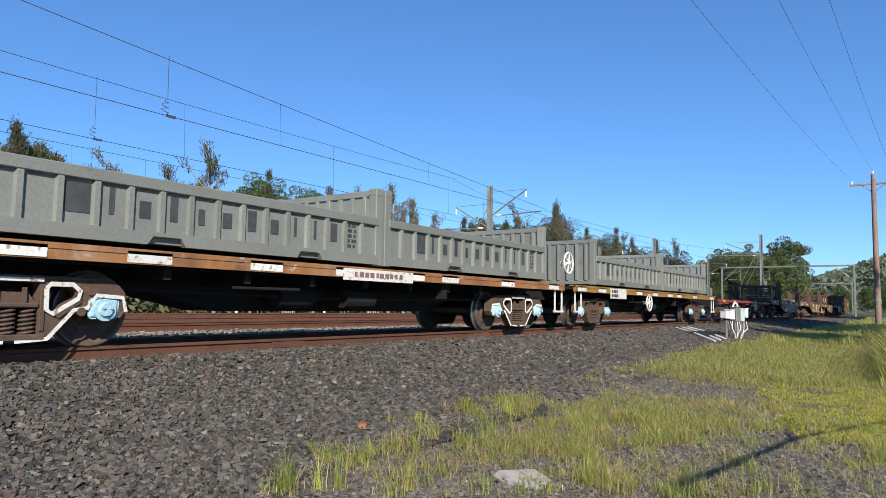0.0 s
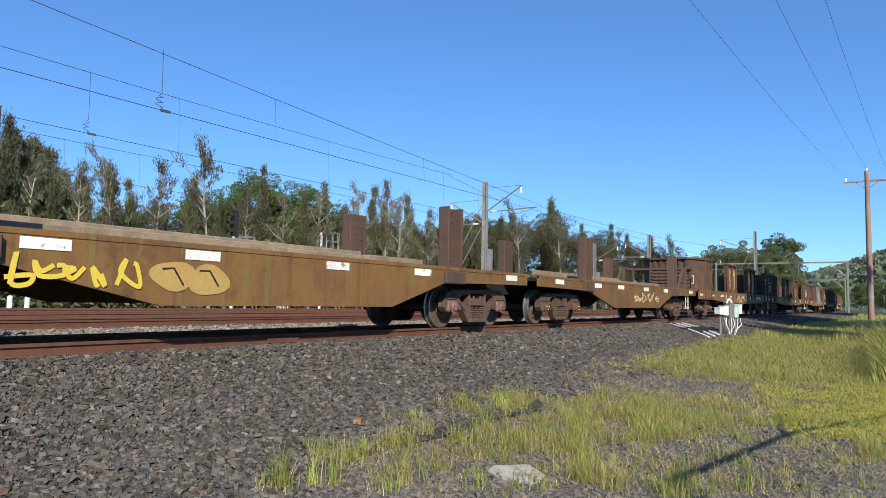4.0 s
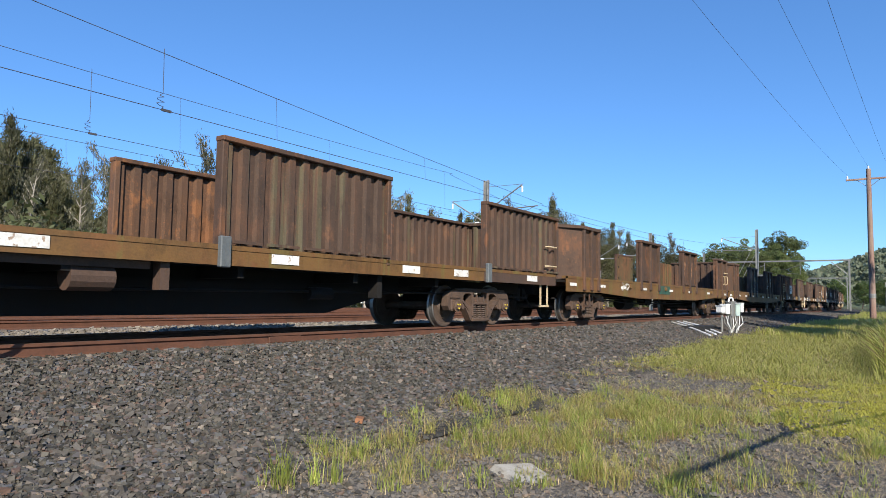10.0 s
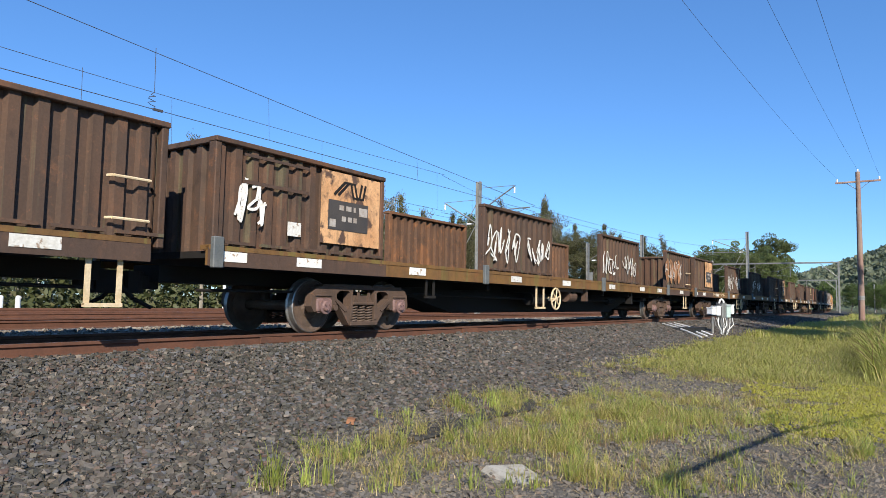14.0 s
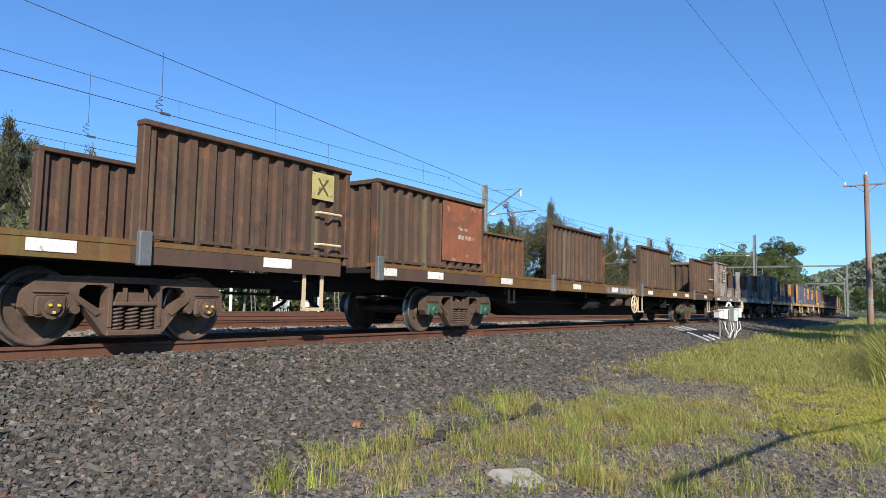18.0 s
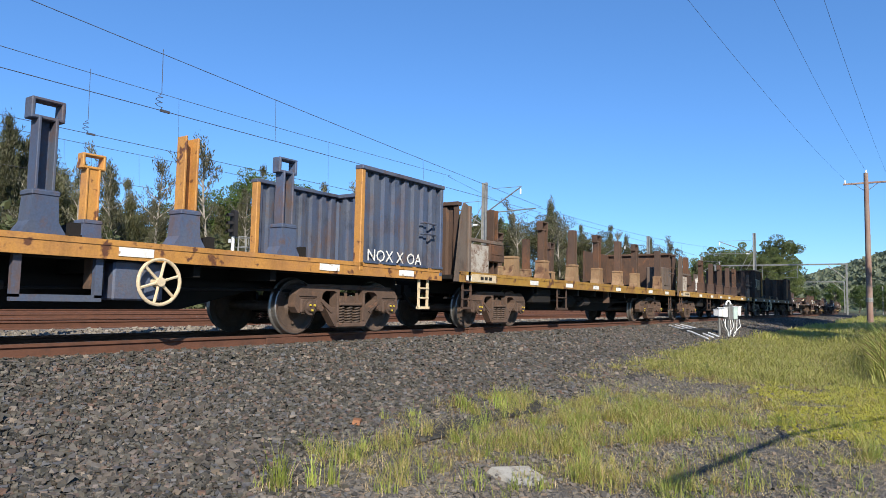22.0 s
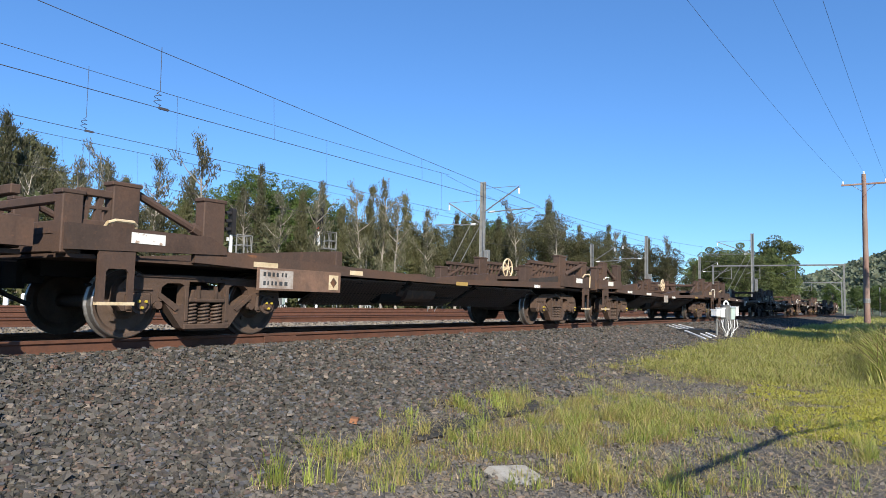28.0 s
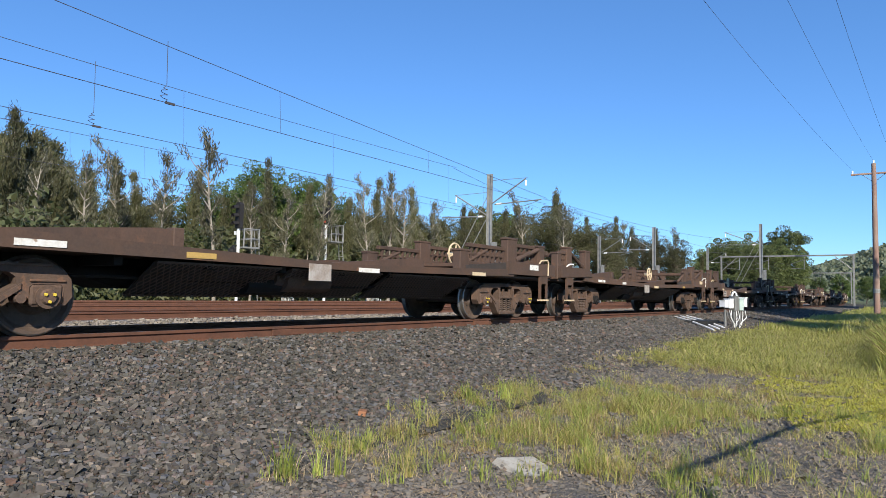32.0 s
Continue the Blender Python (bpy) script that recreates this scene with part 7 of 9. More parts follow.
for i, (az, ratio) in enumerate(FRONT):
    r = 46 + 12 * rt.random() if az > 30 else 58 + (30 - az) * 3.4
    low = 0.72 if 36 < az < 65 else 0.84
    x, y = r * math.cos(radians(az)), r * math.sin(radians(az))
    h = 0.53 + ratio * r + 0.6
    plant(KINDS[i % 7], x, y, h * (1.02 if i % 2 or az > 65 else 0.9), wide=rt.uniform(0.7, 0.9))
    # a closed lower storey behind the spires
    for k in range(3):
        r2 = r * (1.04 + 0.1 * k) + 2
        a2 = az + rt.uniform(-2.2, 2.2)
        plant(KINDS[(i + 2 + 2 * k) % 7], r2 * math.cos(radians(a2)), r2 * math.sin(radians(a2)), (0.53 + ratio * r2) * low * rt.uniform(0.8, 1.04) + 0.5, wide=1.35)
    if 0 < i < len(FRONT) - 1:
        r2 = 66 + 14 * rt.random()
        a2 = az + rt.uniform(-1.6, 1.6)
        plant(BACKS[i % 2], r2 * math.cos(radians(a2)), r2 * math.sin(radians(a2)), (0.53 + ratio * r2) * low * rt.uniform(0.86, 0.98), wide=1.2)
for i, (az, r, h) in enumerate(((69.5, 50, 11.0), (68.2, 54, 12.2), (67.2, 52, 11.4), (66.3, 56, 12.2), (65.2, 54, 11.0), (64.2, 58, 11.0), (63.0, 56, 9.4), (67.7, 60, 13.0), (65.8, 62, 12.6))):
    plant(KINDS[i % 7], r * math.cos(radians(az)), r * math.sin(radians(az)), h, wide=1.4)
for az, ratio, r in TALL_AT:
    plant(TALLS[TALL_TURN.pop()], r * math.cos(radians(az)), r * math.sin(radians(az)), 0.53 + ratio * r + 0.6)
for az, r, h in ((49.5, 62, 10.2), (47.3, 66, 10.6), (51.8, 64, 9.8), (45.4, 68, 9.4), (54.0, 64, 8.8), (31.5, 74, 9.4)):
    plant(FIGS[FIG_TURN.pop()], r * math.cos(radians(az)), r * math.sin(radians(az)), h)
for az, r, h in ((12.4, 150, 11.4), (11.0, 165, 12.4), (8.05, 190, 16.6), (9.6, 180, 11.5), (13.6, 140, 9.0), (12.0, 130, 9.5), (10.0, 140, 10.0), (8.8, 150, 10.5), (7.6, 165, 10.0)):
    plant(DARKS[DARK_TURN.pop()], r * math.cos(radians(az)), r * math.sin(radians(az)), h)
# tall trees on the near side of the line
for x, y, h in ((17.5, -9.5, 12.5), (26.5, -9.5, 21.0), (31.0, -9.0, 22.0), (36.0, -9.0, 22.0), (72.0, -9.0, 23.0), (79.0, -9.0, 24.0), (87.0, -9.0, 24.0)):
    plant(DARKS[DARK_TURN.pop()], x, y, h, -1.0, 0.5)


def shadow_tree():
    """An unseen bare leaning tree, added so that its boughs shade the grass."""
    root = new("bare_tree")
    tagged(root, "unseen bare leaning tree, added for its shadow on the grass", "tree")
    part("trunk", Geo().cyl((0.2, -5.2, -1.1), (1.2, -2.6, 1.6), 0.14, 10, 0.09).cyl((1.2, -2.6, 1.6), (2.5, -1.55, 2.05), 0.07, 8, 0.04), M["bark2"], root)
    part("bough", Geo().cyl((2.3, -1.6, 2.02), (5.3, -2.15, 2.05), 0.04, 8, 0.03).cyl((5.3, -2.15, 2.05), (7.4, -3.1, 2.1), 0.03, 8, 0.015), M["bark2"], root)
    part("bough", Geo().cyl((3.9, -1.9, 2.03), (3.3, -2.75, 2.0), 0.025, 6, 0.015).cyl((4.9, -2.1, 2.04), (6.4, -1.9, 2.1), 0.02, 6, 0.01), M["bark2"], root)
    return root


shadow_tree()

# shrubs and undergrowth under the trees
rs = np.random.RandomState(3)
V, F = [], []
n = 85000
x = rs.uniform(-8, 170, n)
y = 33.5 + np.abs(rs.normal(size=n)) * 6.0 + np.maximum(0, x - 60) ** 2 / 2500.0
z = -0.6 + rs.rand(n) ** 1.3 * (3.9 + 1.2 * np.sin(x * 0.5) + 0.8 * np.sin(x * 1.7 + 1))
P = np.column_stack([x, y, z])
d = rs.normal(size=(n, 3)) * np.array([1, 1, 0.8])
d /= np.linalg.norm(d, axis=1)[:, None]
w = np.cross(d, rs.normal(size=(n, 3)))
w /= np.linalg.norm(w, axis=1)[:, None]
L = 0.3 + 0.35 * rs.rand(n)[:, None]
v = np.stack([P - d * L / 2, P + w * L / 5, P + d * L / 2, P - w * L / 5], axis=1).reshape(-1, 3)
me = bpy.data.meshes.new("undergrowth")
me.from_pydata(v.tolist(), [], np.arange(4 * n).reshape(-1, 4).tolist())
me.materials.append(M["far"])
tagged(new("undergrowth", me), "tangled green scrub under the trees", "scrub", kind="stuff")

# far wooded hill
def hill_height(u, k):
    return k * (92 * math.exp(-((u + 80) / 105.0) ** 2) + 34 * math.exp(-((u - 70) / 130.0) ** 2) + 3 * noise.noise((u * 0.05, k * 7, 0)))


g = Geo()
hx = [(-400 + 20 * i) for i in range(66)]
STEPS = ((700, 0.0), (780, 0.55), (880, 0.9), (1000, 1.0), (1200, 0.4))
for dist, k in STEPS:
    for u in hx:
        g.v.append((dist, u, -2 + hill_height(u, k)))
g.f = [(j * 66 + i, (j + 1) * 66 + i, (j + 1) * 66 + i + 1, j * 66 + i + 1) for j in range(4) for i in range(65)]
M["hill"] = mat("far_woods", (0.08, 0.11, 0.07), (0.12, 0.145, 0.085), 0.5, 0.11, 0.95, bump=0.0, fine=0.3)
thing("backdrop_hill", g, M["hill"], "distant wooded green hill on the horizon", "hill", kind="structure", smooth=True)
rs = np.random.RandomState(12)
u = rs.uniform(-330, 200, 4200)
q = rs.rand(4200)
dist = 705 + 300 * q
k = np.interp(dist, [a for a, b in STEPS], [b for a, b in STEPS])
base = np.column_stack([dist, u, np.array([-2 + hill_height(a, b) for a, b in zip(u, k)])])
d = rs.normal(size=(4200, 16, 3))
d /= np.linalg.norm(d, axis=2)[:, :, None]
P = (base[:, None, :] + d * (3.2 + 2.4 * rs.rand(4200, 1, 1)) * np.array([1, 1, 1.15]) + np.array([0, 0, 3.0])).reshape(-1, 3)
# foliage tones are paled: the haze of distance is put into the colour
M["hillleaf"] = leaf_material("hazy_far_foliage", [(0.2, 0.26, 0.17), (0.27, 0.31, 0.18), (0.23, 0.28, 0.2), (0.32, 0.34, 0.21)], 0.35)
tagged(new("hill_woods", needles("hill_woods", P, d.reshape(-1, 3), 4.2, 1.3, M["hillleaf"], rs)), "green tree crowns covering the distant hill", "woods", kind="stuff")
# small trees and bushes along the far verge
for x, y, h in ((118, -2.5, 6.0), (128, 0.5, 5.2), (140, -4.0, 7.5), (150, 2.5, 5.0), (165, -1.0, 7.0), (180, 4.0, 6.2), (200, 1.0, 7.5), (135, -8.0, 8.0), (220, 7.0, 7.0), (245, 12.0, 8.0), (270, 20.0, 8.5), (300, 30.0, 9.0)):
    plant(FIGS[FIG_TURN.pop()], x, y, h, -0.8, 1.1)
for x, y, top in ((96.0, -0.4, 6.2), (122.0, 1.2, 5.6), (150.0, 3.6, 6.0), (131.0, -3.0, 7.2)):
    thing("line_post", Geo().cyl((0, 0, 0), (0, 0, top), 0.13, 10, 0.1), M["galv"], "thin grey post beside the far line", "post", "posts beside the far line", at=pose(x, y, -0.9))

# ---- grass ----
def blades(name, material, pts, hgt, wid, lean, seed, label):
    """Grass as curved blades of three faces each, rooted at the points."""
    r = np.random.RandomState(seed)
    n = len(pts)
    a = r.rand(n) * 6.283
    H = hgt * (0.55 + 0.75 * r.rand(n))
    H = H if np.ndim(hgt) == 0 else H
    dx, dy = np.cos(a), np.sin(a)
    k = lean * H * (0.3 + r.rand(n))
    wx, wy = -dy * wid / 2, dx * wid / 2
    rows = []
    for t, w in ((0.0, 1.0), (0.45, 0.85), (0.8, 0.5)):
        cx, cy, cz = pts[:, 0] + dx * k * t * t, pts[:, 1] + dy * k * t * t, pts[:, 2] + H * t * (1 - 0.15 * t)
        rows += [np.column_stack([cx - wx * w, cy - wy * w, cz]), np.column_stack([cx + wx * w, cy + wy * w, cz])]
    rows.append(np.column_stack([pts[:, 0] + dx * k, pts[:, 1] + dy * k, pts[:, 2] + H * 0.85]))
    v = np.stack(rows, axis=1).reshape(-1, 3)
    b = (np.arange(n) * 7)[:, None]
    quads = np.concatenate([b + np.array([0, 1, 3, 2]), b + np.array([2, 3, 5, 4])])
    tris = b + np.array([4, 5, 6])
    me = bpy.data.meshes.new(name)
    me.from_pydata(v.tolist(), [], quads.tolist() + tris.tolist())
    me.materials.append(material)
    return tagged(new(name, me), label, "grass", kind="stuff")


def on_ground(x, y):
    gz = np.array([shoulder(a, b) for a, b in zip(x, y)])
    return np.column_stack([x, y, gz - 0.01])


def edge_y(x):
    """Where the grass meets the ballast."""
    return np.interp(x, (2.0, 3.55, 4.73, 6.1, 7.4, 9.4, 12.0, 14.3, 17.5, 21.3, 40.0), (3.3, 4.0, 4.42, 4.85, 4.8, 4.35, 4.8, 4.95, 5.18, 5.2, 4.7)) + 0.12 * np.sin(x * 3.1) + 0.08 * np.sin(x * 7.3)


def patchy(x, y, s, seed):
    return np.array([noise.noise((a * s, b * s, seed)) for a, b in zip(x, y)])


# dark grit at the foot of the slope, with a ragged upper edge under the stones
g = Geo()
gx = [-6 + 0.5 * i for i in range(70)]
for a in gx:
    top = float(edge_y(np.array([a]))[0]) + 0.35
    for j in range(28):
        b = -9 + (top + 9) * j / 27
        g.v.append((a, b, shoulder(a, b) + (0.016 + 0.02 * noise.noise((a * 1.7, b * 1.7, 3.0)) if j < 27 else -0.03)))
g.f = [(i * 28 + j, (i + 1) * 28 + j, (i + 1) * 28 + j + 1, i * 28 + j + 1) for i in range(69) for j in range(27)]
thing("cess", g, M["grit"], "dark gritty soil at the foot of the ballast", "gravel", kind="structure", smooth=True)

r = np.random.RandomState(21)


def lump(a, b, x, y, rx, ry):
    return math.exp(-((x - a) / rx) ** 2 - ((y - b) / ry) ** 2)


def cover(x, y):
    """How much of the ground the grass covers: bare grit, a row of tufts, thin weeds, a closed sward."""
    e = float(edge_y(np.array([x]))[0])
    if y > e + 0.05:
        return 0.0
    if x > 8.6 and y < 1.15 + 0.25 * (x - 8.7) and x < 13.9:
        return 0.05
    c = 0.05 if x < 6.3 else 0.3
    if y < 1.9 and x < 8.8:
        c = 0.12
    c += 1.4 * lump(5.1, 4.05, x, y, 0.62, 0.42) + 0.8 * lump(6.4, 3.3, x, y, 0.55, 0.6) + 0.85 * lump(5.7, 2.1, x, y, 0.35, 0.38)
    c += 0.5 * lump(7.5, 4.45, x, y, 0.6, 0.28) + 0.35 * lump(8.4, 3.1, x, y, 1.0, 0.7) + 0.3 * lump(9.6, 2.9, x, y, 0.9, 0.5)
    c -= 0.9 * lump(11.9, 3.5, x, y, 0.7, 1.3) + 0.45 * lump(6.7, 4.3, x, y, 0.5, 0.35) + 0.5 * lump(9.6, 4.2, x, y, 1.2, 0.3)
    gate = noise.noise((x * 1.9, y * 1.9, 4.0)) + 0.5 * noise.noise((x * 5.0, y * 5.0, 7.0))
    return max(0.0, min(1.0, c)) * max(0.0, min(1.0, 0.5 + 1.7 * gate)) if x < 14 else 1.0


def tufts(name, material, count, x0, x1, y0, lo, hi, s0, s1, h0, h1, wid, lean, seed, label, power=1.0):
    pts, hs = [], []
    tries = 0
    while len(pts) < count and tries < count * 30:
        tries += 1
        a = x0 + (x1 - x0) * r.rand() ** power
        e = float(edge_y(np.array([a]))[0]) + 0.1
        b = y0 + (e - y0) * r.rand()
        if r.rand() > cover(a, b):
            continue
        m = r.randint(lo, hi)
        sp = r.uniform(s0, s1)
        pts.append(np.column_stack([a + r.normal(size=m) * sp, b + r.normal(size=m) * sp]))
        hs.append(np.full(m, r.uniform(h0, h1) * (0.75 + 0.4 * r.rand())) * (0.6 + 0.5 * r.rand(m)))
    p = np.concatenate(pts)
    return blades(name, material, on_ground(p[:, 0], p[:, 1]), np.concatenate(hs), wid, lean, seed, label)


tufts("grass_tufts", M["blade"], 330, 4.3, 9.2, 0.2, 14, 40, 0.02, 0.06, 0.12, 0.3, 0.005, 0.75, 1, "yellow-green grass tufts growing through dark grit", 0.9)
tufts("grass_tufts", M["fresh"], 330, 4.4, 9.8, 0.2, 12, 40, 0.018, 0.06, 0.12, 0.31, 0.0055, 0.7, 61, "fresh green grass tufts growing through dark grit", 0.9)
tufts("grass_tufts", M["blade"], 430, 7.5, 14, -0.5, 12, 40, 0.03, 0.09, 0.07, 0.2, 0.006, 0.8, 6, "yellow-green grass tufts growing through dark grit")
tufts("grass_tufts", M["lawn"], 420, 7.5, 14, -0.5, 12, 40, 0.03, 0.09, 0.07, 0.19, 0.006, 0.8, 66, "green grass tufts growing through dark grit")
tufts("dry_grass", M["straw"], 420, 4.2, 13, 0.0, 8, 26, 0.03, 0.09, 0.05, 0.16, 0.005, 1.3, 7, "dry straw-coloured grass among green tufts", 1.1)
tufts("red_grass", M["redgrass"], 460, 5.0, 13.5, 1.2, 8, 26, 0.04, 0.12, 0.07, 0.2, 0.005, 0.6, 8, "reddish-brown seeding grass among green tufts")
# a few tall tufts that stand alone
for k, (a, b, m, hh, sp) in enumerate(((3.66, 4.0, 60, 0.5, 0.04), (3.9, 3.9, 22, 0.44, 0.02), (4.05, 3.82, 30, 0.38, 0.03), (4.22, 3.42, 34, 0.27, 0.045), (4.75, 2.9, 30, 0.26, 0.06), (3.58, 4.12, 18, 0.26, 0.05), (4.9, 2.62, 26, 0.2, 0.05), (5.05, 2.5, 30, 0.2, 0.05), (5.6, 2.4, 40, 0.24, 0.06), (5.0, 3.1, 24, 0.18, 0.06), (5.9, 4.8, 30, 0.16, 0.05), (6.3, 4.75, 24, 0.2, 0.04), (7.2, 4.6, 50, 0.28, 0.07), (7.7, 4.4, 60, 0.28, 0.07), (4.95, 4.25, 30, 0.26, 0.04))):
    pt = np.column_stack([a + r.normal(size=m) * sp, b + r.normal(size=m) * sp])
    blades("grass_tuft", M["fresh"], on_ground(pt[:, 0], pt[:, 1]), hh * (0.5 + 0.5 * r.rand(m)), 0.009, 0.3, 30 + k, "tall fresh green grass tuft on dark grit")
    pt = np.column_stack([a + r.normal(size=m // 2) * sp * 1.5, b + r.normal(size=m // 2) * sp * 1.5])
    blades("dry_straw", M["straw"], on_ground(pt[:, 0], pt[:, 1]), hh * 0.4, 0.007, 1.2, 130 + k, "dry straw at the foot of a grass tuft")
n = 34000
x = 3.6 + 9.5 * r.rand(n) ** 1.3
y = 0.0 + edge_y(x) * r.rand(n) ** 1.3
blades("dry_straw", M["straw"], on_ground(x, y), 0.045, 0.006, 4.2, 71, "dry fallen straw scattered on dark grit")
n = 16000
x = 5.5 + 9 * r.rand(n)
y = -0.5 + (edge_y(x) + 0.4) * r.rand(n)
keep = patchy(x, y, 1.6, 15.0) > 0.0
blades("sparse_grass", M["blade"], on_ground(x[keep], y[keep]), 0.075, 0.005, 1.0, 72, "thin yellow-green weeds on dark grit")
# closed grass farther along
n = 165000
x = 10.8 + 34 * r.rand(n) ** 1.7
y = -3 + (edge_y(x) + 3.2) * r.rand(n) ** 0.8
gap = np.array([lump(12.6, 3.5, a, b, 1.2, 1.2) for a, b in zip(x, y)])
edge = np.where(y > 2.6, 13.0, 12.9 - 0.2 * (2.6 - y)) + 2.2 * patchy(x, y, 0.9, 12.0) + 1.2 * patchy(x, y, 3.0, 5.0)
keep = (y < edge_y(x) + 0.1 + 0.12 * r.normal(size=n)) & (gap < 0.25 + 0.3 * r.rand(n)) & (x > edge + 0.4 * r.normal(size=n))
hh = (0.15 + 0.1 * patchy(x, y, 0.8, 9.0)) * np.clip((edge_y(x) - y) / 0.5, 0.35, 1.0) * np.clip((x - edge) / 1.2, 0.4, 1.0)
blades("grass_verge", M["lawn"], on_ground(x[keep], y[keep]), np.maximum(0.07, hh[keep]), 0.0105, 0.8, 2, "bright green grass verge beside the line")
n = 5000
x = 14.0 + 22 * r.rand(n) ** 1.6
y = -2 + (edge_y(x) + 1.9) * r.rand(n)
blades("seed_grass", M["blade"], on_ground(x, y), 0.2, 0.006, 0.5, 22, "thin straw-coloured seed stalks over green grass")
n = 60000
x = 8.7 + 5.2 * r.rand(n)
y = -0.8 + 3.0 * r.rand(n)
keep = (y < 1.2 + 0.27 * (x - 8.7) + 0.3 * patchy(x, y, 1.5, 2.0)) & (patchy(x, y, 1.1, 3.0) > -0.38)
blades("short_grass", M["short"], on_ground(x[keep], y[keep]), 0.06, 0.016, 1.1, 3, "short bright yellow-green creeping grass patch")
n = 9000
x = 14.5 + 14 * r.rand(n)
y = -1.8 + 2.3 * r.rand(n) + 0.045 * (x - 14)
blades("tall_grass", M["lawn"], on_ground(x, y), 0.62 * np.clip((1.25 + 0.05 * (x - 14) - y) / 0.9, 0.3, 1.0) * (0.5 + 0.6 * r.rand(n)), 0.018, 0.9, 4, "tall green grass at the verge")
n = 1000
x = 14.5 + 9 * r.rand(n)
y = -1.4 + 1.7 * r.rand(n) + 0.045 * (x - 14)
blades("reed_grass", M["fresh"], on_ground(x, y), 0.95, 0.022, 1.2, 14, "tall arching reedy grass at the verge")
blades("dry_reeds", M["redgrass"], on_ground(x + 0.3, y + 0.1), 0.8, 0.017, 1.3, 114, "dry brown reed stalks among tall green grass")
n = 22000
x = 26 + 60 * r.rand(n) ** 1.3
y = -3.0 + 7.6 * r.rand(n) - 0.015 * (x - 26)
blades("verge_scrub", M["lawn"], on_ground(x, y), 0.34 * (0.55 + patchy(x, y, 0.4, 6.0)), 0.03, 0.6, 15, "rank long grass and weeds along the shaded verge")
# a dark tangle of scrub at the verge
n = 9000
x = 19.5 + 15 * r.rand(n)
y = -3.6 + 4.3 * r.rand(n) + 0.012 * (x - 20)
top = (0.75 + 0.5 * patchy(x, y, 0.7, 31.0)) * np.clip((0.85 + 0.012 * (x - 20) - y) / 0.6, 0.25, 1.0)
q = on_ground(x, y)
q[:, 2] += top * r.rand(n) ** 0.7
tagged(new("verge_bush", needles("verge_bush", q, np.tile([0.0, 0.0, 0.6], (n, 1)), 0.22, 3.5, M["far"], r)), "dark tangled scrub at the verge", "scrub", kind="stuff")
n = 500
x = 19.0 + 12 * r.rand(n)
y = -2.2 + 2.7 * r.rand(n) + 0.02 * (x - 19)
blades("dry_reeds", M["straw"], on_ground(x, y), 1.15, 0.012, 1.1, 115, "dry straw-coloured reed stalks over dark scrub")
n = 9000
x = -10 + 110 * r.rand(n)
y = 29 + 5 * r.rand(n)
q = np.column_stack([x, y, np.full(n, -0.6)])
blades("far_grass", M["lawn"], q, 0.5, 0.05, 0.4, 5, "long grass along the far side of the tracks")

# ---- ballast stones ----
CUBE = np.array([[-1, -1, -1], [1, -1, -1], [1, 1, -1], [-1, 1, -1], [-1, -1, 1], [1, -1, 1], [1, 1, 1], [-1, 1, 1]]) * 0.62
CUBE_F = np.array([[4, 5, 6, 7], [0, 1, 5, 4], [1, 2, 6, 5], [2, 3, 7, 6], [3, 0, 4, 7]])


def stone_verts(rs, n, size):
    """Broken stone: blocks with every corner pushed about, tumbled."""
    v = CUBE[None] * (0.72 + 0.5 * rs.rand(n, 8, 1)) + 0.16 * rs.normal(size=(n, 8, 3))
    v *= (size * (0.5 + 0.75 * rs.rand(n) ** 1.4))[:, None, None] * np.array([1.0, 0.78, 0.62])
    a = rs.rand(n) * 6.283
    t = rs.normal(size=n) * 0.8
    c, s = np.cos(a)[:, None], np.sin(a)[:, None]
    x, y, z = v[..., 0], v[..., 1], v[..., 2]
    ct, st = np.cos(t)[:, None], np.sin(t)[:, None]
    y, z = y * ct - z * st, y * st + z * ct
    return np.stack([x * c - y * s, x * s + y * c, z], axis=2)


def stone_heap(name, rs, x, y, size, material, label):
    n = len(x)
    z = np.array([shoulder(a, b) for a, b in zip(x, y)]) + 0.014 + 0.01 * rs.normal(size=n)
    v = (stone_verts(rs, n, size) + np.column_stack([x, y, z])[:, None, :]).reshape(-1, 3)
    f = (CUBE_F[None] + (np.arange(n) * 8)[:, None, None]).reshape(-1, 4)
    me = bpy.data.meshes.new(name)
    me.from_pydata(v.tolist(), [], f.tolist())
    me.materials.append(material)
    return tagged(new(name, me), label, "ballast stones", kind="stuff")


rs = np.random.RandomState(6)
n = 165000
x = 0.5 + 30 * rs.rand(n) ** 1.75
y = 2.6 + 5.1 * rs.rand(n)
keep = (y > edge_y(x) - 0.1 + 0.3 * rs.normal(size=n)) & (y < 7.62)
stone_heap("ballast_stones", rs, x[keep], y[keep], 0.034 + 0.0009 * x[keep], M["stones"], "dark grey and brown crushed ballast stones on the slope")
n = 30000
x = 29 + 45 * rs.rand(n)
y = 4.6 + 3.0 * rs.rand(n)
stone_heap("ballast_stones", rs, x, y, 0.075, M["stones"], "dark crushed ballast stones on the shaded slope")
n = 26000
x = 3.2 + 12 * rs.rand(n) ** 1.6
y = 0.0 + (edge_y(x) + 0.2) * rs.rand(n) ** 0.7
stone_heap("grit_stones", rs, x, y, 0.022 + 0.018 * rs.rand(n) ** 3, M["dusty"], "small dusty grey stones scattered over gritty soil")
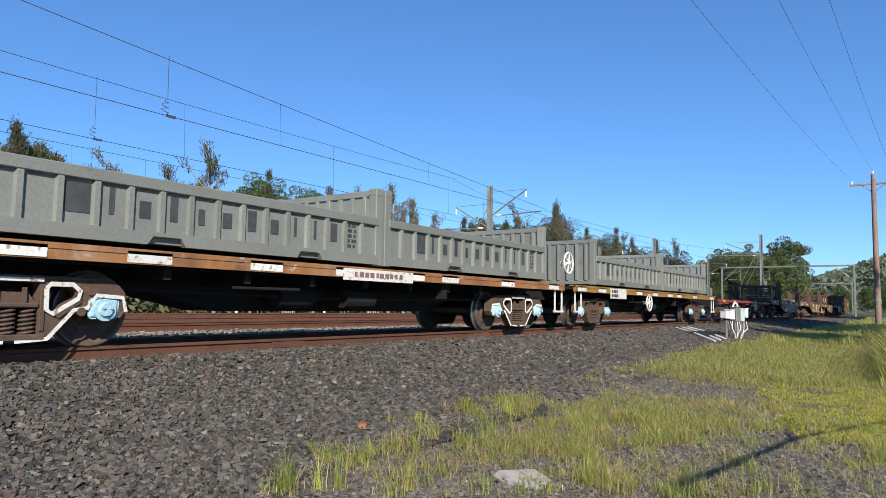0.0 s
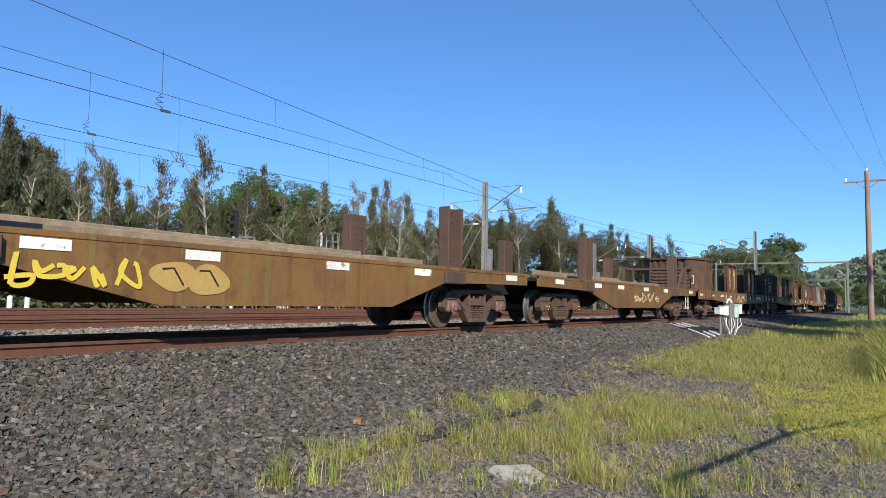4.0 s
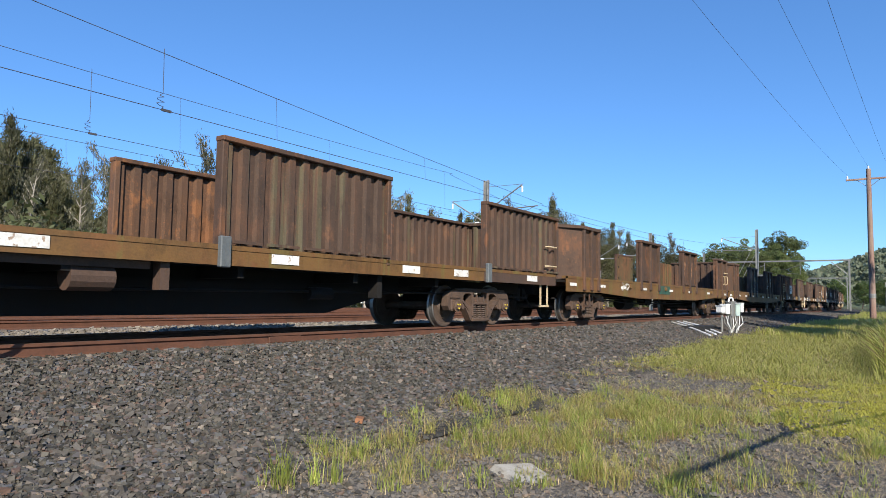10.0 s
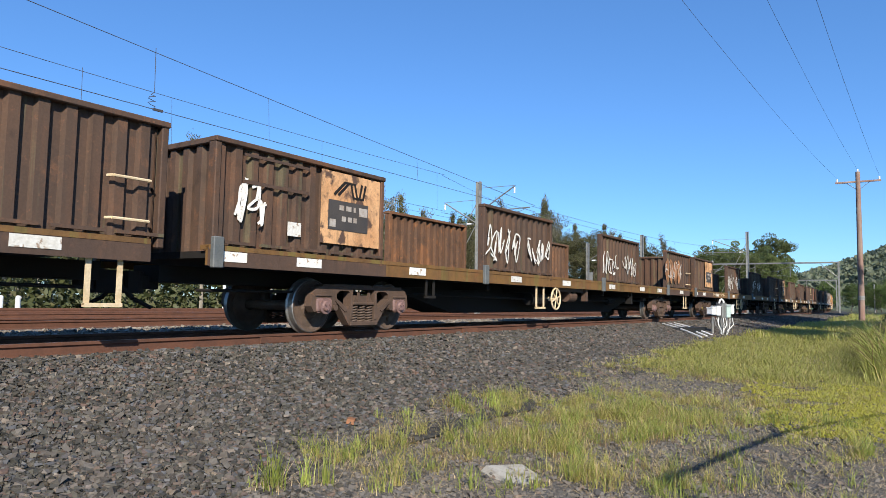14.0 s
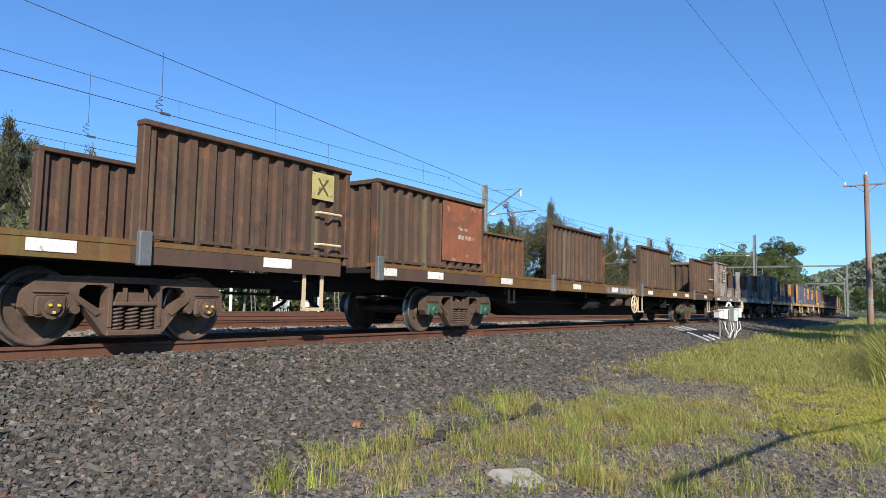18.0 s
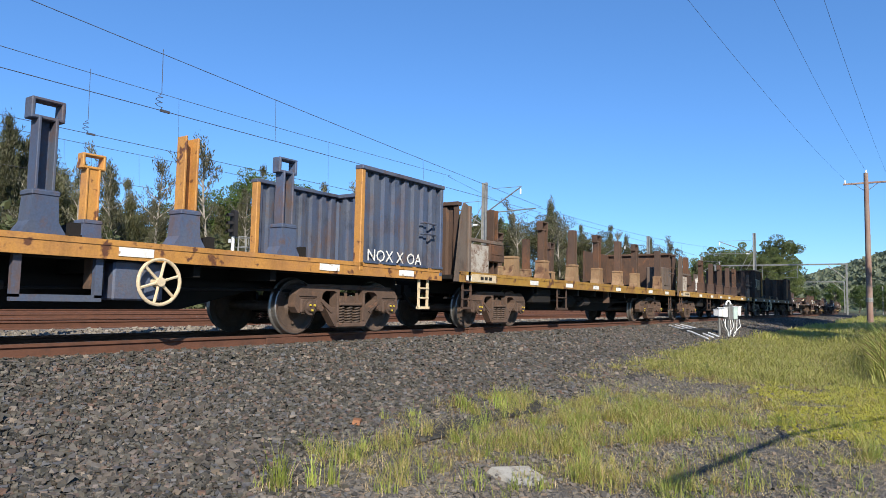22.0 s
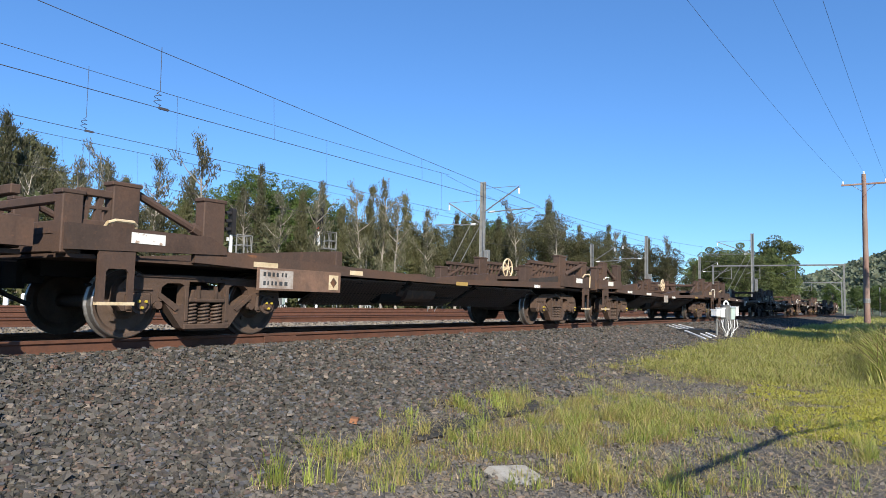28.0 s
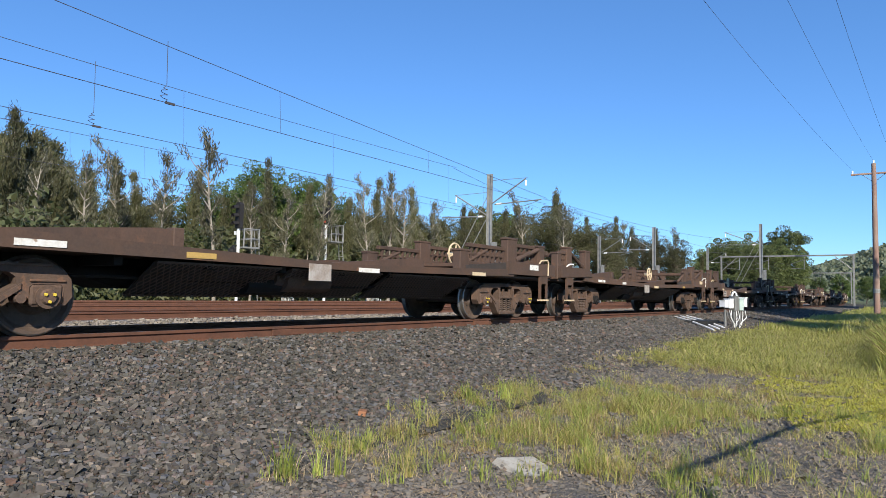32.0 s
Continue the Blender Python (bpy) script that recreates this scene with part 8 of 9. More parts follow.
# the loose stones on top, one by one
bed = bpy.data.objects["ballast_bed"]
shapes = []
for k in range(12):
    me = bpy.data.meshes.new("stone")
    me.from_pydata(stone_verts(rs, 1, 0.058)[0].tolist(), [], CUBE_F.tolist())
    me.materials.append(M["onestone"])
    shapes.append(me)
stone_heap("track_stones", rs, rs.uniform(-4, 45, 15000), rs.uniform(10.3, 13.4, 15000), 0.055, M["palestone"], "pale tan ballast stones between the tracks")
for k in range(300):
    a, b = rs.uniform(1.2, 4.4), rs.uniform(4.5, 6.2)
    part("stone", shapes[k % 12], None, bed, at=pose(a, b, shoulder(a, b) + 0.03, rs.uniform(-40, 40), rs.uniform(-40, 40), rs.uniform(0, 360)))
# a rust-orange broken piece on the ballast's foot
thing("rusty_lump", Geo().prism([(-0.1, 0.0), (-0.07, 0.045), (0.03, 0.06), (0.1, 0.035), (0.09, 0.0)], "y", -0.04, 0.04), M["rustlump"], "rust-orange flake of metal lying on the ballast", "debris", at=pose(5.45, 4.82, shoulder(5.45, 4.82) + 0.03, 8, 5, 35))


# ---- the train, from its leading end ----
tub_wagon(0.8, 15.05, 1.3, 11.83, 1)
tub_wagon(15.85, 15.5, 1.25, 12.15, 2)
red_wagon(31.35, 13.7, 1.3, 10.65)
well_wagon(45.05, 15.15, 1.2, 11.95, True, "tan", 4)
well_wagon(60.2, 14.8, 1.1, 11.7, False, "ochre", 5)
well_wagon(75.0, 14.8, 1.15, 11.8, True, "ochre", 6)
well_wagon(89.8, 14.9, 1.15, 11.8, False, "ochre", 7)
W8 = open_wagon(104.7, 18.2, 1.3, 14.98, {"tail": "brown2"})
W9 = open_wagon(122.9, 18.35, 1.4, 15.1, {"cap": "green", "near": (5.75, 7.75, 10.82, 12.88)})
W10 = open_wagon(141.25, 18.35, 1.35, 15.1, {"panels": ("brown", "greyworn"), "cap": "pink"})
W11 = open_wagon(159.6, 18.4, 1.3, 15.05, {"cap": "green"})
W12 = ribbed_wagon(178.0, 24.0, 2.55, 19.55, {"board": "orange", "wheel": 10.96})
W13 = open_wagon(202.0, 18.8, 1.35, 15.2, {"near": (6.0, 8.0, 10.94, 13.0)})
W14 = open_wagon(220.8, 18.1, 1.4, 14.65, {"near": (5.52, 7.5, 10.5, 12.61), "panels": ("gunmetal", "brown2")})
W15 = ribbed_wagon(238.9, 24.1, 2.45, 19.6, {"board": "white", "wheel": 10.96})
W16 = ribbed_wagon(263.0, 24.4, 2.75, 19.9, {"board": "peach", "logo": True, "cap": "pink"})
W17 = ribbed_wagon(287.4, 24.4, 2.5, 19.9, {"board": "peach"})
W18 = ribbed_wagon(311.8, 24.1, 2.45, 19.6, {"board": "orange", "logo": True})
W19 = ribbed_wagon(335.9, 24.1, 2.45, 19.6, {"cap": "green", "wheel": 13.23, "step": 13.75})
W20 = stake_wagon(360.0, 15.6, 1.3, 12.2, {"label": "worn grey flat wagon with stakes and corrugated end boxes", "sill": "greyworn", "body": "greyworn", "stakes": ("brown", "greyworn"), "socket": "greyworn", "steps": "brown2"})
W21 = stake_wagon(375.6, 15.3, 1.25, 12.0, {"label": "blue and amber flat wagon with stakes and corrugated end boxes", "sill": "amber", "body": "blue", "edge": "amber", "stakes": ("brown2", "amber"), "socket": "blue", "wheel": 9.2, "step": 9.6})
W22 = stake_wagon(390.9, 15.5, 1.25, 12.05, {"label": "blue and amber flat wagon with stakes and corrugated end boxes", "sill": "amber", "body": "blue", "edge": "amber", "stakes": ("blue", "amber"), "socket": "blue", "wheel": 9.42, "step": 4.9, "shift": 0.28})
W23 = stake_wagon(406.4, 15.5, 1.4, 12.1, {"label": "chipped yellow flat wagon with brown stakes and a sheet bulkhead", "sill": "yellow", "body": "brown2", "stakes": ("brown", "brown2"), "socket": "tan", "front": False, "rear": "sheet", "wheel": None, "steps": "brown2"})
W24 = stake_wagon(421.9, 15.3, 1.4, 11.95, {"label": "chipped yellow flat wagon with brown stakes and sprayed bulkhead", "sill": "yellow", "body": "brown2", "stakes": ("brown", "brown2"), "socket": "brown2", "front": False, "rear": "sheet", "lid": False, "wheel": None, "steps": "brown2"})
W25 = stake_wagon(437.3, 15.2, 1.25, 12.1, {"label": "rusty brown flat wagon with stakes and corrugated end boxes", "sill": "ochre", "body": "brown", "stakes": ("brown", "brown2"), "socket": "brown2", "wheel": 5.96, "step": 4.6, "plain": (6.0, 9.0)})
s = 452.4
for k in range(21):
    coil_wagon(s, 14.8, 1.15, 11.8, 26 + k)
    s += 14.8


# ---- sprayed paint, boards and writing on the wagons ----
def sprayed(root, text, x, z, size, fill, rim=None, y=-1.335, width=1.0, lean=0):
    """Readable sprayed letters, with a wider rim behind where there is one."""
    if rim:
        me = text_mesh(text, size, M[rim])
        me.transform(pose(x, y, z, 90, -lean, 0) @ Matrix.Diagonal((width, 1, 1, 1)))
        for dx, dz in ((-0.03, -0.03), (0.03, 0.03), (0.03, -0.03), (-0.03, 0.03), (0.0, 0.04), (0.0, -0.04)):
            part("sprayed_rim", me, None, root, at=pose(dx, 0, dz))
    letters(root, text, x, z, size, fill, y - 0.004, width, "sprayed_letters", lean)


def arrow(root, x0, x1, z, colour, y=-1.335, zig=False):
    g = Geo()
    d = 1 if x1 > x0 else -1
    if zig:
        ribbon(g, [(x0, z + 0.08), (x0 + d * 0.22, z + 0.07), (x0 + d * 0.16, z - 0.06), (x1 - d * 0.05, z - 0.05)], 0.06, y)
    else:
        ribbon(g, [(x0, z + 0.04), (x1, z)], 0.085, y)
    ribbon(g, [(x1 - d * 0.17, z + 0.17), (x1, z)], 0.08, y)
    ribbon(g, [(x1, z), (x1 - d * 0.13, z - 0.16)], 0.08, y)
    part("sprayed_arrow", g, M[colour], root)


def bubble(root, x, z, w, h, skin, y=-1.335, seed=0, n=4):
    """Rounded sprayed shapes in a row on a side sill, outlined."""
    rnd = random.Random(seed)
    g, o = Geo(), Geo()
    for k in range(n):
        cx = x + w * (k + 0.5) / n
        blob(g, cx, z + rnd.uniform(-0.03, 0.03), w / n * 0.6, h * rnd.uniform(0.42, 0.55), y, 0.004, 18, 0.1, seed + k)
        ribbon(o, [(cx - w / n * 0.3, z + h * 0.25), (cx, z + h * rnd.uniform(-0.1, 0.3)), (cx + w / n * 0.28, z - h * 0.22)], 0.025, y, 0.007)
    part("sprayed_figure", g, M[skin], root)
    part("sprayed_outline", o, M["ink"], root)


w4, w5, w6, w7 = [t[0] for t in TRAIN if t[0].name.startswith("flat_wagon")]
scrawl(w4, 4.0, 5.3, 0.72, 1.0, "crimson", 41, -1.335, 0.03)
sprayed(w4, "TEMS!!", 6.25, 0.5, 0.62, "crimson", "white", width=0.9, lean=-6)
sprayed(w4, "ITEMS", 8.25, 0.52, 0.6, "slate", "white", width=0.85)
scrawl(w4, 5.3, 6.1, 0.52, 0.72, "cream", 42, -1.335, 0.03, 3)
for a0, a1, c in ((3.5, 4.4, "boardbrown"), (4.5, 5.3, "peach"), (5.35, 6.1, "white")):
    part("painted_patch", Geo().box(a0, a1, -1.3345, -1.331, 0.5 if a0 > 5 else 0.72, 1.0 if a0 < 5 else 0.66), M[c], w4)
part("painted_patch", Geo().box(4.9, 10.0, -1.3345, -1.331, 0.45, 1.0), M["tan"], w5, "faded cream sprayed background")
bubble(w5, 5.2, 0.74, 2.1, 0.5, "palepeach", seed=51)
scrawl(w5, 5.3, 7.3, 0.55, 0.95, "ink", 54, -1.346, 0.022, 5)
bubble(w5, 8.3, 0.72, 2.0, 0.5, "palepeach", seed=52)
scrawl(w5, 8.4, 10.2, 0.55, 0.92, "ink", 55, -1.346, 0.022, 5)
g = Geo()
blob(g, 8.0, 0.7, 0.26, 0.27, -1.335)
part("sprayed_figure", g, M["white"], w5)
g = Geo()
blob(g, 8.0, 0.63, 0.1, 0.14, -1.343)
part("sprayed_mouth", g, M["crimson"], w5)
scrawl(w5, 11.3, 12.2, 0.95, 1.13, "white", 53, -1.335, 0.03, 4)
scrawl(w6, 3.6, 5.0, 0.62, 0.95, "lemon", 61, -1.335, 0.05, 5)
bubble(w6, 5.2, 0.75, 1.0, 0.4, "gold", seed=62, n=2)
scrawl(w7, 7.0, 9.5, 0.6, 0.95, "cream", 71, -1.335, 0.04, 6)

P = -1.302
# cream and gold figures on the first open wagon
ghost(W8, 6.15, 1.72, 0.95, "palepeach", P, seed=1)
ghost(W8, 7.17, 1.72, 0.9, "palepeach", P, True, seed=2)
sprayed(W8, "STEEL", 5.82, 1.55, 0.2, "ink", y=P - 0.008, width=1.0, lean=8)
ghost(W8, 11.1, 1.72, 1.0, "palepeach", P, seed=3)
ghost(W8, 12.25, 1.72, 1.0, "palepeach", P, seed=4)
sprayed(W8, "TRAIN.", 10.72, 1.5, 0.2, "ink", y=P - 0.008, width=1.0, lean=10)
arrow(W8, 4.45, 5.45, 0.98, "cream")
sprayed(W8, "WLS", 7.85, 0.74, 0.5, "cream", width=1.25)
arrow(W8, 9.5, 10.4, 0.92, "cream", zig=True)
arrow(W8, 14.2, 13.0, 1.0, "cream")
sprayed(W8, "PANIK", 16.3, 2.12, 0.22, "white", y=P, width=0.9, lean=-8)
sprayed(W8, "LOC", 16.42, 1.88, 0.2, "white", y=P, width=0.9)
sprayed(W8, "RAVES!", 16.12, 0.98, 0.2, "white", y=-1.34, width=0.92)
part("painted_square", Geo().box(17.45, 17.85, -1.309, -1.303, 2.02, 2.4), M["orange"], W8)
scrawl(W8, 8.0, 9.4, 1.3, 1.9, "crimson", 9, 1.262, 0.02, 3)
# orange figures
def lumps(root, x, turn):
    """Rounded rust-orange sprayed shapes with a pale edge, filling one panel."""
    g, e = Geo(), Geo()
    if turn:
        blob(g, x + 0.2, 2.2, 0.15, 0.2, P, 0.004, 18, 0.06, 1)
        blob(g, x + 0.34, 1.66, 0.36, 0.36, P - 0.001, 0.004, 22, 0.1, 2)
    else:
        blob(g, x + 0.3, 2.24, 0.22, 0.1, P, 0.004, 18, 0.1, 3)
        blob(g, x + 0.36, 1.72, 0.36, 0.42, P - 0.001, 0.004, 22, 0.05, 4)
    ribbon(e, [(x + 0.72, 2.0), (x + 0.8, 1.75), (x + 0.78, 1.5), (x + 0.68, 1.34)], 0.12, P, 0.006)
    part("sprayed_figure", g, M["figure"], root)
    part("sprayed_edge", e, M["cream"], root)
    if turn:
        scrawl(root, x + 0.06, x + 0.62, 1.42, 1.85, "peach", 17, P - 0.008, 0.018, 5)
    else:
        o = Geo()
        blob(o, x + 0.28, 1.95, 0.05, 0.1, P - 0.008, 0.003, 14, 0.02, 6)
        part("sprayed_spot", o, M["slate"], root)


g = Geo()
for a, b, ra, rb in ((6.02, 2.24, 0.14, 0.17), (6.36, 2.26, 0.19, 0.19), (6.22, 1.78, 0.3, 0.4), (6.04, 1.46, 0.14, 0.16), (6.42, 1.46, 0.13, 0.16)):
    blob(g, a, b, ra, rb, P, 0.004, 20, 0.04, int(a * 9))
blob(g, 7.22, 1.95, 0.34, 0.44, P, 0.004, 22, 0.04, 5)
part("sprayed_figure", g, M["figure"], W9)
g = Geo()
ribbon(g, [(6.58, 2.0), (6.66, 1.75), (6.62, 1.45), (6.5, 1.34)], 0.12, P, 0.008)
part("sprayed_edge", g, M["cream"], W9)
g = Geo()
blob(g, 7.06, 1.62, 0.17, 0.21, P, 0.008, 18)
blob(g, 7.4, 1.62, 0.18, 0.21, P, 0.009, 18)
part("sprayed_eyes", g, M["gold"], W9)
g = Geo()
ribbon(g, [(6.96, 1.95), (7.08, 2.2), (7.28, 2.26), (7.46, 2.1), (7.5, 1.9)], 0.03, P, 0.011)
ribbon(g, [(7.12, 1.82), (7.22, 2.1), (7.36, 1.86)], 0.025, P, 0.011)
for a in (7.06, 7.4):
    ribbon(g, [(a + 0.19 * math.cos(k * 0.7), 1.62 + 0.22 * math.sin(k * 0.7)) for k in range(10)], 0.022, P, 0.012)
    blob(g, a - 0.02, 1.58, 0.025, 0.03, P, 0.013, 10)
part("sprayed_outline", g, M["ink"], W9)
lumps(W9, 10.98, True)
lumps(W9, 11.98, False)
sprayed(W9, "WLS", 8.0, 0.74, 0.5, "cream", width=1.2)
arrow(W9, 9.6, 10.3, 0.92, "cream", zig=True)
scrawl(W9, 16.3, 16.95, 1.85, 2.3, "lemon", 91, P, 0.03, 4)
scrawl(W9, 1.55, 2.05, 1.75, 2.05, "lemon", 92, P, 0.022, 3)
bars(W9, 1.98, 2.35, 1.55, 2.05, 4, "white", P, 93)
# white letters and dense tags
sprayed(W10, "W", 5.8, 1.7, 0.75, "white", y=P, width=0.9, lean=10)
sprayed(W10, "LS", 6.78, 1.85, 0.62, "white", y=P, width=0.85, lean=10)
scrawl(W10, 5.85, 6.5, 1.0, 1.2, "white", 101, -1.335, 0.03, 3)
scrawl(W10, 6.8, 7.6, 1.2, 1.6, "white", 102, P, 0.03, 3)
scrawl(W10, 10.75, 11.55, 1.35, 2.3, "ink", 103, P, 0.035, 6)
scrawl(W10, 11.85, 12.7, 2.1, 2.42, "slate", 104, P, 0.05, 6)
scrawl(W10, 11.85, 12.7, 1.3, 1.7, "slate", 105, P, 0.03, 5)
g = Geo()
ribbon(g, [(11.85, 2.12), (12.05, 2.02), (11.98, 1.9), (12.2, 2.06), (12.22, 1.88), (12.75, 1.84)], 0.045, P, 0.007)
part("sprayed_tag", g, M["white"], W10)
for k, (a, b, z0, z1) in enumerate(((16.2, 16.95, 1.95, 2.3), (16.2, 16.95, 1.45, 1.75), (17.25, 17.75, 1.95, 2.35))):
    scrawl(W10, a, b, z0, z1, "white", 106 + k, P, 0.032, 4)
bars(W10, 1.95, 2.35, 1.5, 1.9, 3, "white", P, 110)
part("painted_square", Geo().box(1.95, 2.38, -1.309, -1.303, 1.35, 2.45), M["orange"], W9)
part("painted_square", Geo().box(5.9, 6.55, -1.309, -1.303, 1.5, 2.3), M["gunmetal"], W11)
part("painted_patch", Geo().box(1.86, 2.4, -1.309, -1.303, 1.78, 2.42), M["rustpatch"], W11)
bars(W11, 1.9, 2.34, 1.5, 1.75, 3, "cream", -1.304, 113)
scrawl(W11, 16.0, 17.0, 1.6, 2.45, "white", 111, 1.262, 0.03, 4)
scrawl(W10, 16.0, 16.9, 1.6, 2.4, "white", 112, 1.262, 0.03, 4)
scrawl(W12, 0.8, 2.2, 1.62, 1.95, "white", 121, -1.33, 0.03, 6)
for w in (W12, W15, W16, W18):
    part("vent", Geo().box(0.9, 2.1, -1.345, -1.33, 2.05, 2.1).box(0.9, 2.1, -1.345, -1.33, 2.42, 2.46), M["brown2"], w)
scrawl(W13, 4.2, 4.9, 0.92, 1.15, "white", 131, -1.335, 0.03, 3)
for x in (11.3, 12.3):
    g = Geo()
    for a in (-0.3, -0.12, 0.06, 0.24):
        ribbon(g, [(x, 1.75), (x + a * 0.9, 2.15)], 0.04, P)
    ribbon(g, [(x - 0.05, 1.5), (x, 1.78)], 0.16, P)
    part("sprayed_mark", g, M["peach"], W13)
part("painted_patch", Geo().box(8.0, 9.3, -1.338, -1.331, 0.85, 1.18), M["green"], W13)
scrawl(W14, 6.66, 7.3, 1.75, 2.12, "cream", 141, -1.3, 0.03, 5)
scrawl(W14, 6.66, 7.2, 1.5, 1.75, "peach", 145, -1.3, 0.028, 4)
scrawl(W14, 6.7, 7.1, 1.3, 1.48, "cream", 146, -1.3, 0.028, 2)
for x in (5.46, 6.42, 7.36):
    part("peeled_foot", Geo().box(x, x + 0.07, -1.389, -1.386, 0.96, 1.32), M["palebox"], W14, "pale peeled paint on the foot of a post")
scrawl(W14, 10.75, 11.5, 1.4, 2.2, "white", 142, P, 0.022, 5)
scrawl(W14, 11.85, 12.6, 1.4, 2.2, "white", 143, P, 0.022, 5)
scrawl(W14, 13.6, 15.2, 0.9, 1.12, "gold", 144, -1.335, 0.03, 8)
sprayed(W15, "SHAKE", 5.55, 0.97, 0.3, "gold", width=1.1, lean=6)
scrawl(W15, 7.8, 9.6, 1.5, 2.0, "brown2", 151, -1.33, 0.02, 5)
for x in (10.6, 12.85):
    part("notice_board", Geo().box(x, x + 0.5, -1.345, -1.335, 0.93, 1.2), M["white"], W15)
    bars(W15, x + 0.1, x + 0.4, 1.02, 1.12, 1, "ink", -1.346, 152)
scrawl(W15, 13.9, 16.8, 1.5, 2.2, "pink", 153, -1.33, 0.015, 8)
scrawl(W16, 0.75, 1.35, 1.5, 2.15, "white", 161, -1.33, 0.04, 3)
part("notice_board", Geo().box(1.7, 1.95, -1.345, -1.335, 1.42, 1.62), M["white"], W16)
for w, sd in ((W16, 162), (W17, 172)):
    scrawl(w, 7.2, 8.9, 1.4, 2.2, "white", sd, -1.33, 0.04, 6)
    scrawl(w, 9.2, 10.4, 1.35, 2.1, "white", sd + 1, -1.33, 0.04, 5)
    scrawl(w, 14.0, 15.4, 1.4, 2.1, "white", sd + 2, -1.33, 0.035, 5)
    scrawl(w, 15.8, 17.1, 1.4, 2.1, "white", sd + 3, -1.33, 0.035, 5)
g = Geo()
for k in range(4):
    blob(g, 20.75 + 0.55 * k, 1.85, 0.26, 0.45, -1.33, 0.006, 16, 0.12, k)
part("sprayed_figure", g, M["peach"], W16)
scrawl(W16, 20.5, 22.8, 1.5, 2.2, "white", 168, -1.338, 0.025, 6)
part("painted_patch", Geo().box(3.97, 6.95, -1.3345, -1.331, 0.94, 1.17), M["tan"], W18, "faded tan paint on the side sill")
sprayed(W18, "MEMS", 4.1, 0.95, 0.3, "cream", y=-1.336, width=2.45)
part("painted_square", Geo().box(23.05, 23.5, -1.345, -1.335, 2.05, 2.45), M["paleyellow"], W18)
letters(W18, "X", 23.14, 2.12, 0.36, "mossy", -1.347)
scrawl(W17, 3.9, 6.4, 1.0, 1.15, "cream", 175, -1.335, 0.025, 9)
part("painted_patch", Geo().box(10.6, 13.6, -1.338, -1.331, 0.96, 1.17), M["greyworn"], W19, "flaking pale paint on the side sill")
bars(W19, 2.95, 3.25, 1.96, 2.04, 1, "palebox", -1.335, 191)
bars(W19, 2.9, 3.35, 1.78, 1.9, 1, "palebox", -1.335, 192)
part("painted_patch", Geo().box(2.35, 3.75, -1.3345, -1.331, 1.36, 2.5), M["rustpatch"], W19, "flaking rust-red painted square")
for w in (W21, W22, W20):
    part("notice_board", Geo().box(1.75, 2.25, -1.345, -1.335, 1.85, 2.4), M["cream"] if w is W20 else M["white"], w)
    bars(w, 1.8, 2.2, 1.9, 2.35, 4, "ink", -1.346, 201)
part("lower_plate", Geo().box(12.98, 14.9, -1.338, -1.325, 1.1, 1.5), M["blue"], W21)
scrawl(W21, 13.05, 13.9, 1.2, 1.42, "white", 213, -1.34, 0.028, 7)
scrawl(W21, 14.0, 14.85, 1.2, 1.4, "white", 214, -1.34, 0.028, 7)
sprayed(W22, "NOX X OA", 13.05, 1.18, 0.28, "white", y=-1.33, width=1.05)
scrawl(W21, 0.6, 2.2, 1.2, 1.45, "cream", 212, -1.33, 0.025, 7)
plate(W23, 0.74, 1.72, 0.95, 1.11, -1.336, "cream", "number_board")
bars(W23, 1.08, 1.6, 0.98, 1.08, 1, "ink", -1.344, 231)
plate(W24, 0.74, 1.72, 0.95, 1.11, -1.336, "cream", "number_board")
bars(W24, 1.08, 1.6, 0.98, 1.08, 1, "ink", -1.344, 241)
# painted far wall of the second yellow wagon
F = 1.149
g = Geo()
for a, b, ra, rb in ((12.92, 1.72, 0.26, 0.4), (12.7, 2.0, 0.16, 0.12), (13.18, 2.02, 0.14, 0.2), (12.72, 1.42, 0.14, 0.12), (13.12, 1.4, 0.16, 0.1)):
    blob(g, a, b, ra, rb, F, 0.004, 20, 0.1, int(a * 10))
part("sprayed_figure", g, M["white"], W24)
g = Geo()
ribbon(g, [(12.7, 1.5), (12.8, 1.8), (12.86, 1.55), (12.98, 1.85)], 0.025, F, 0.0095)
ribbon(g, [(13.62, 2.1), (13.58, 1.6), (13.9, 1.26), (14.35, 1.3), (14.6, 1.7), (14.62, 2.2)], 0.05, F, 0.011)
part("sprayed_outline", g, M["ink"], W24)
g = Geo()
blob(g, 14.1, 1.72, 0.5, 0.46, F, 0.006, 22, 0.06, 3)
part("sprayed_figure", g, M["redpaint"], W24)
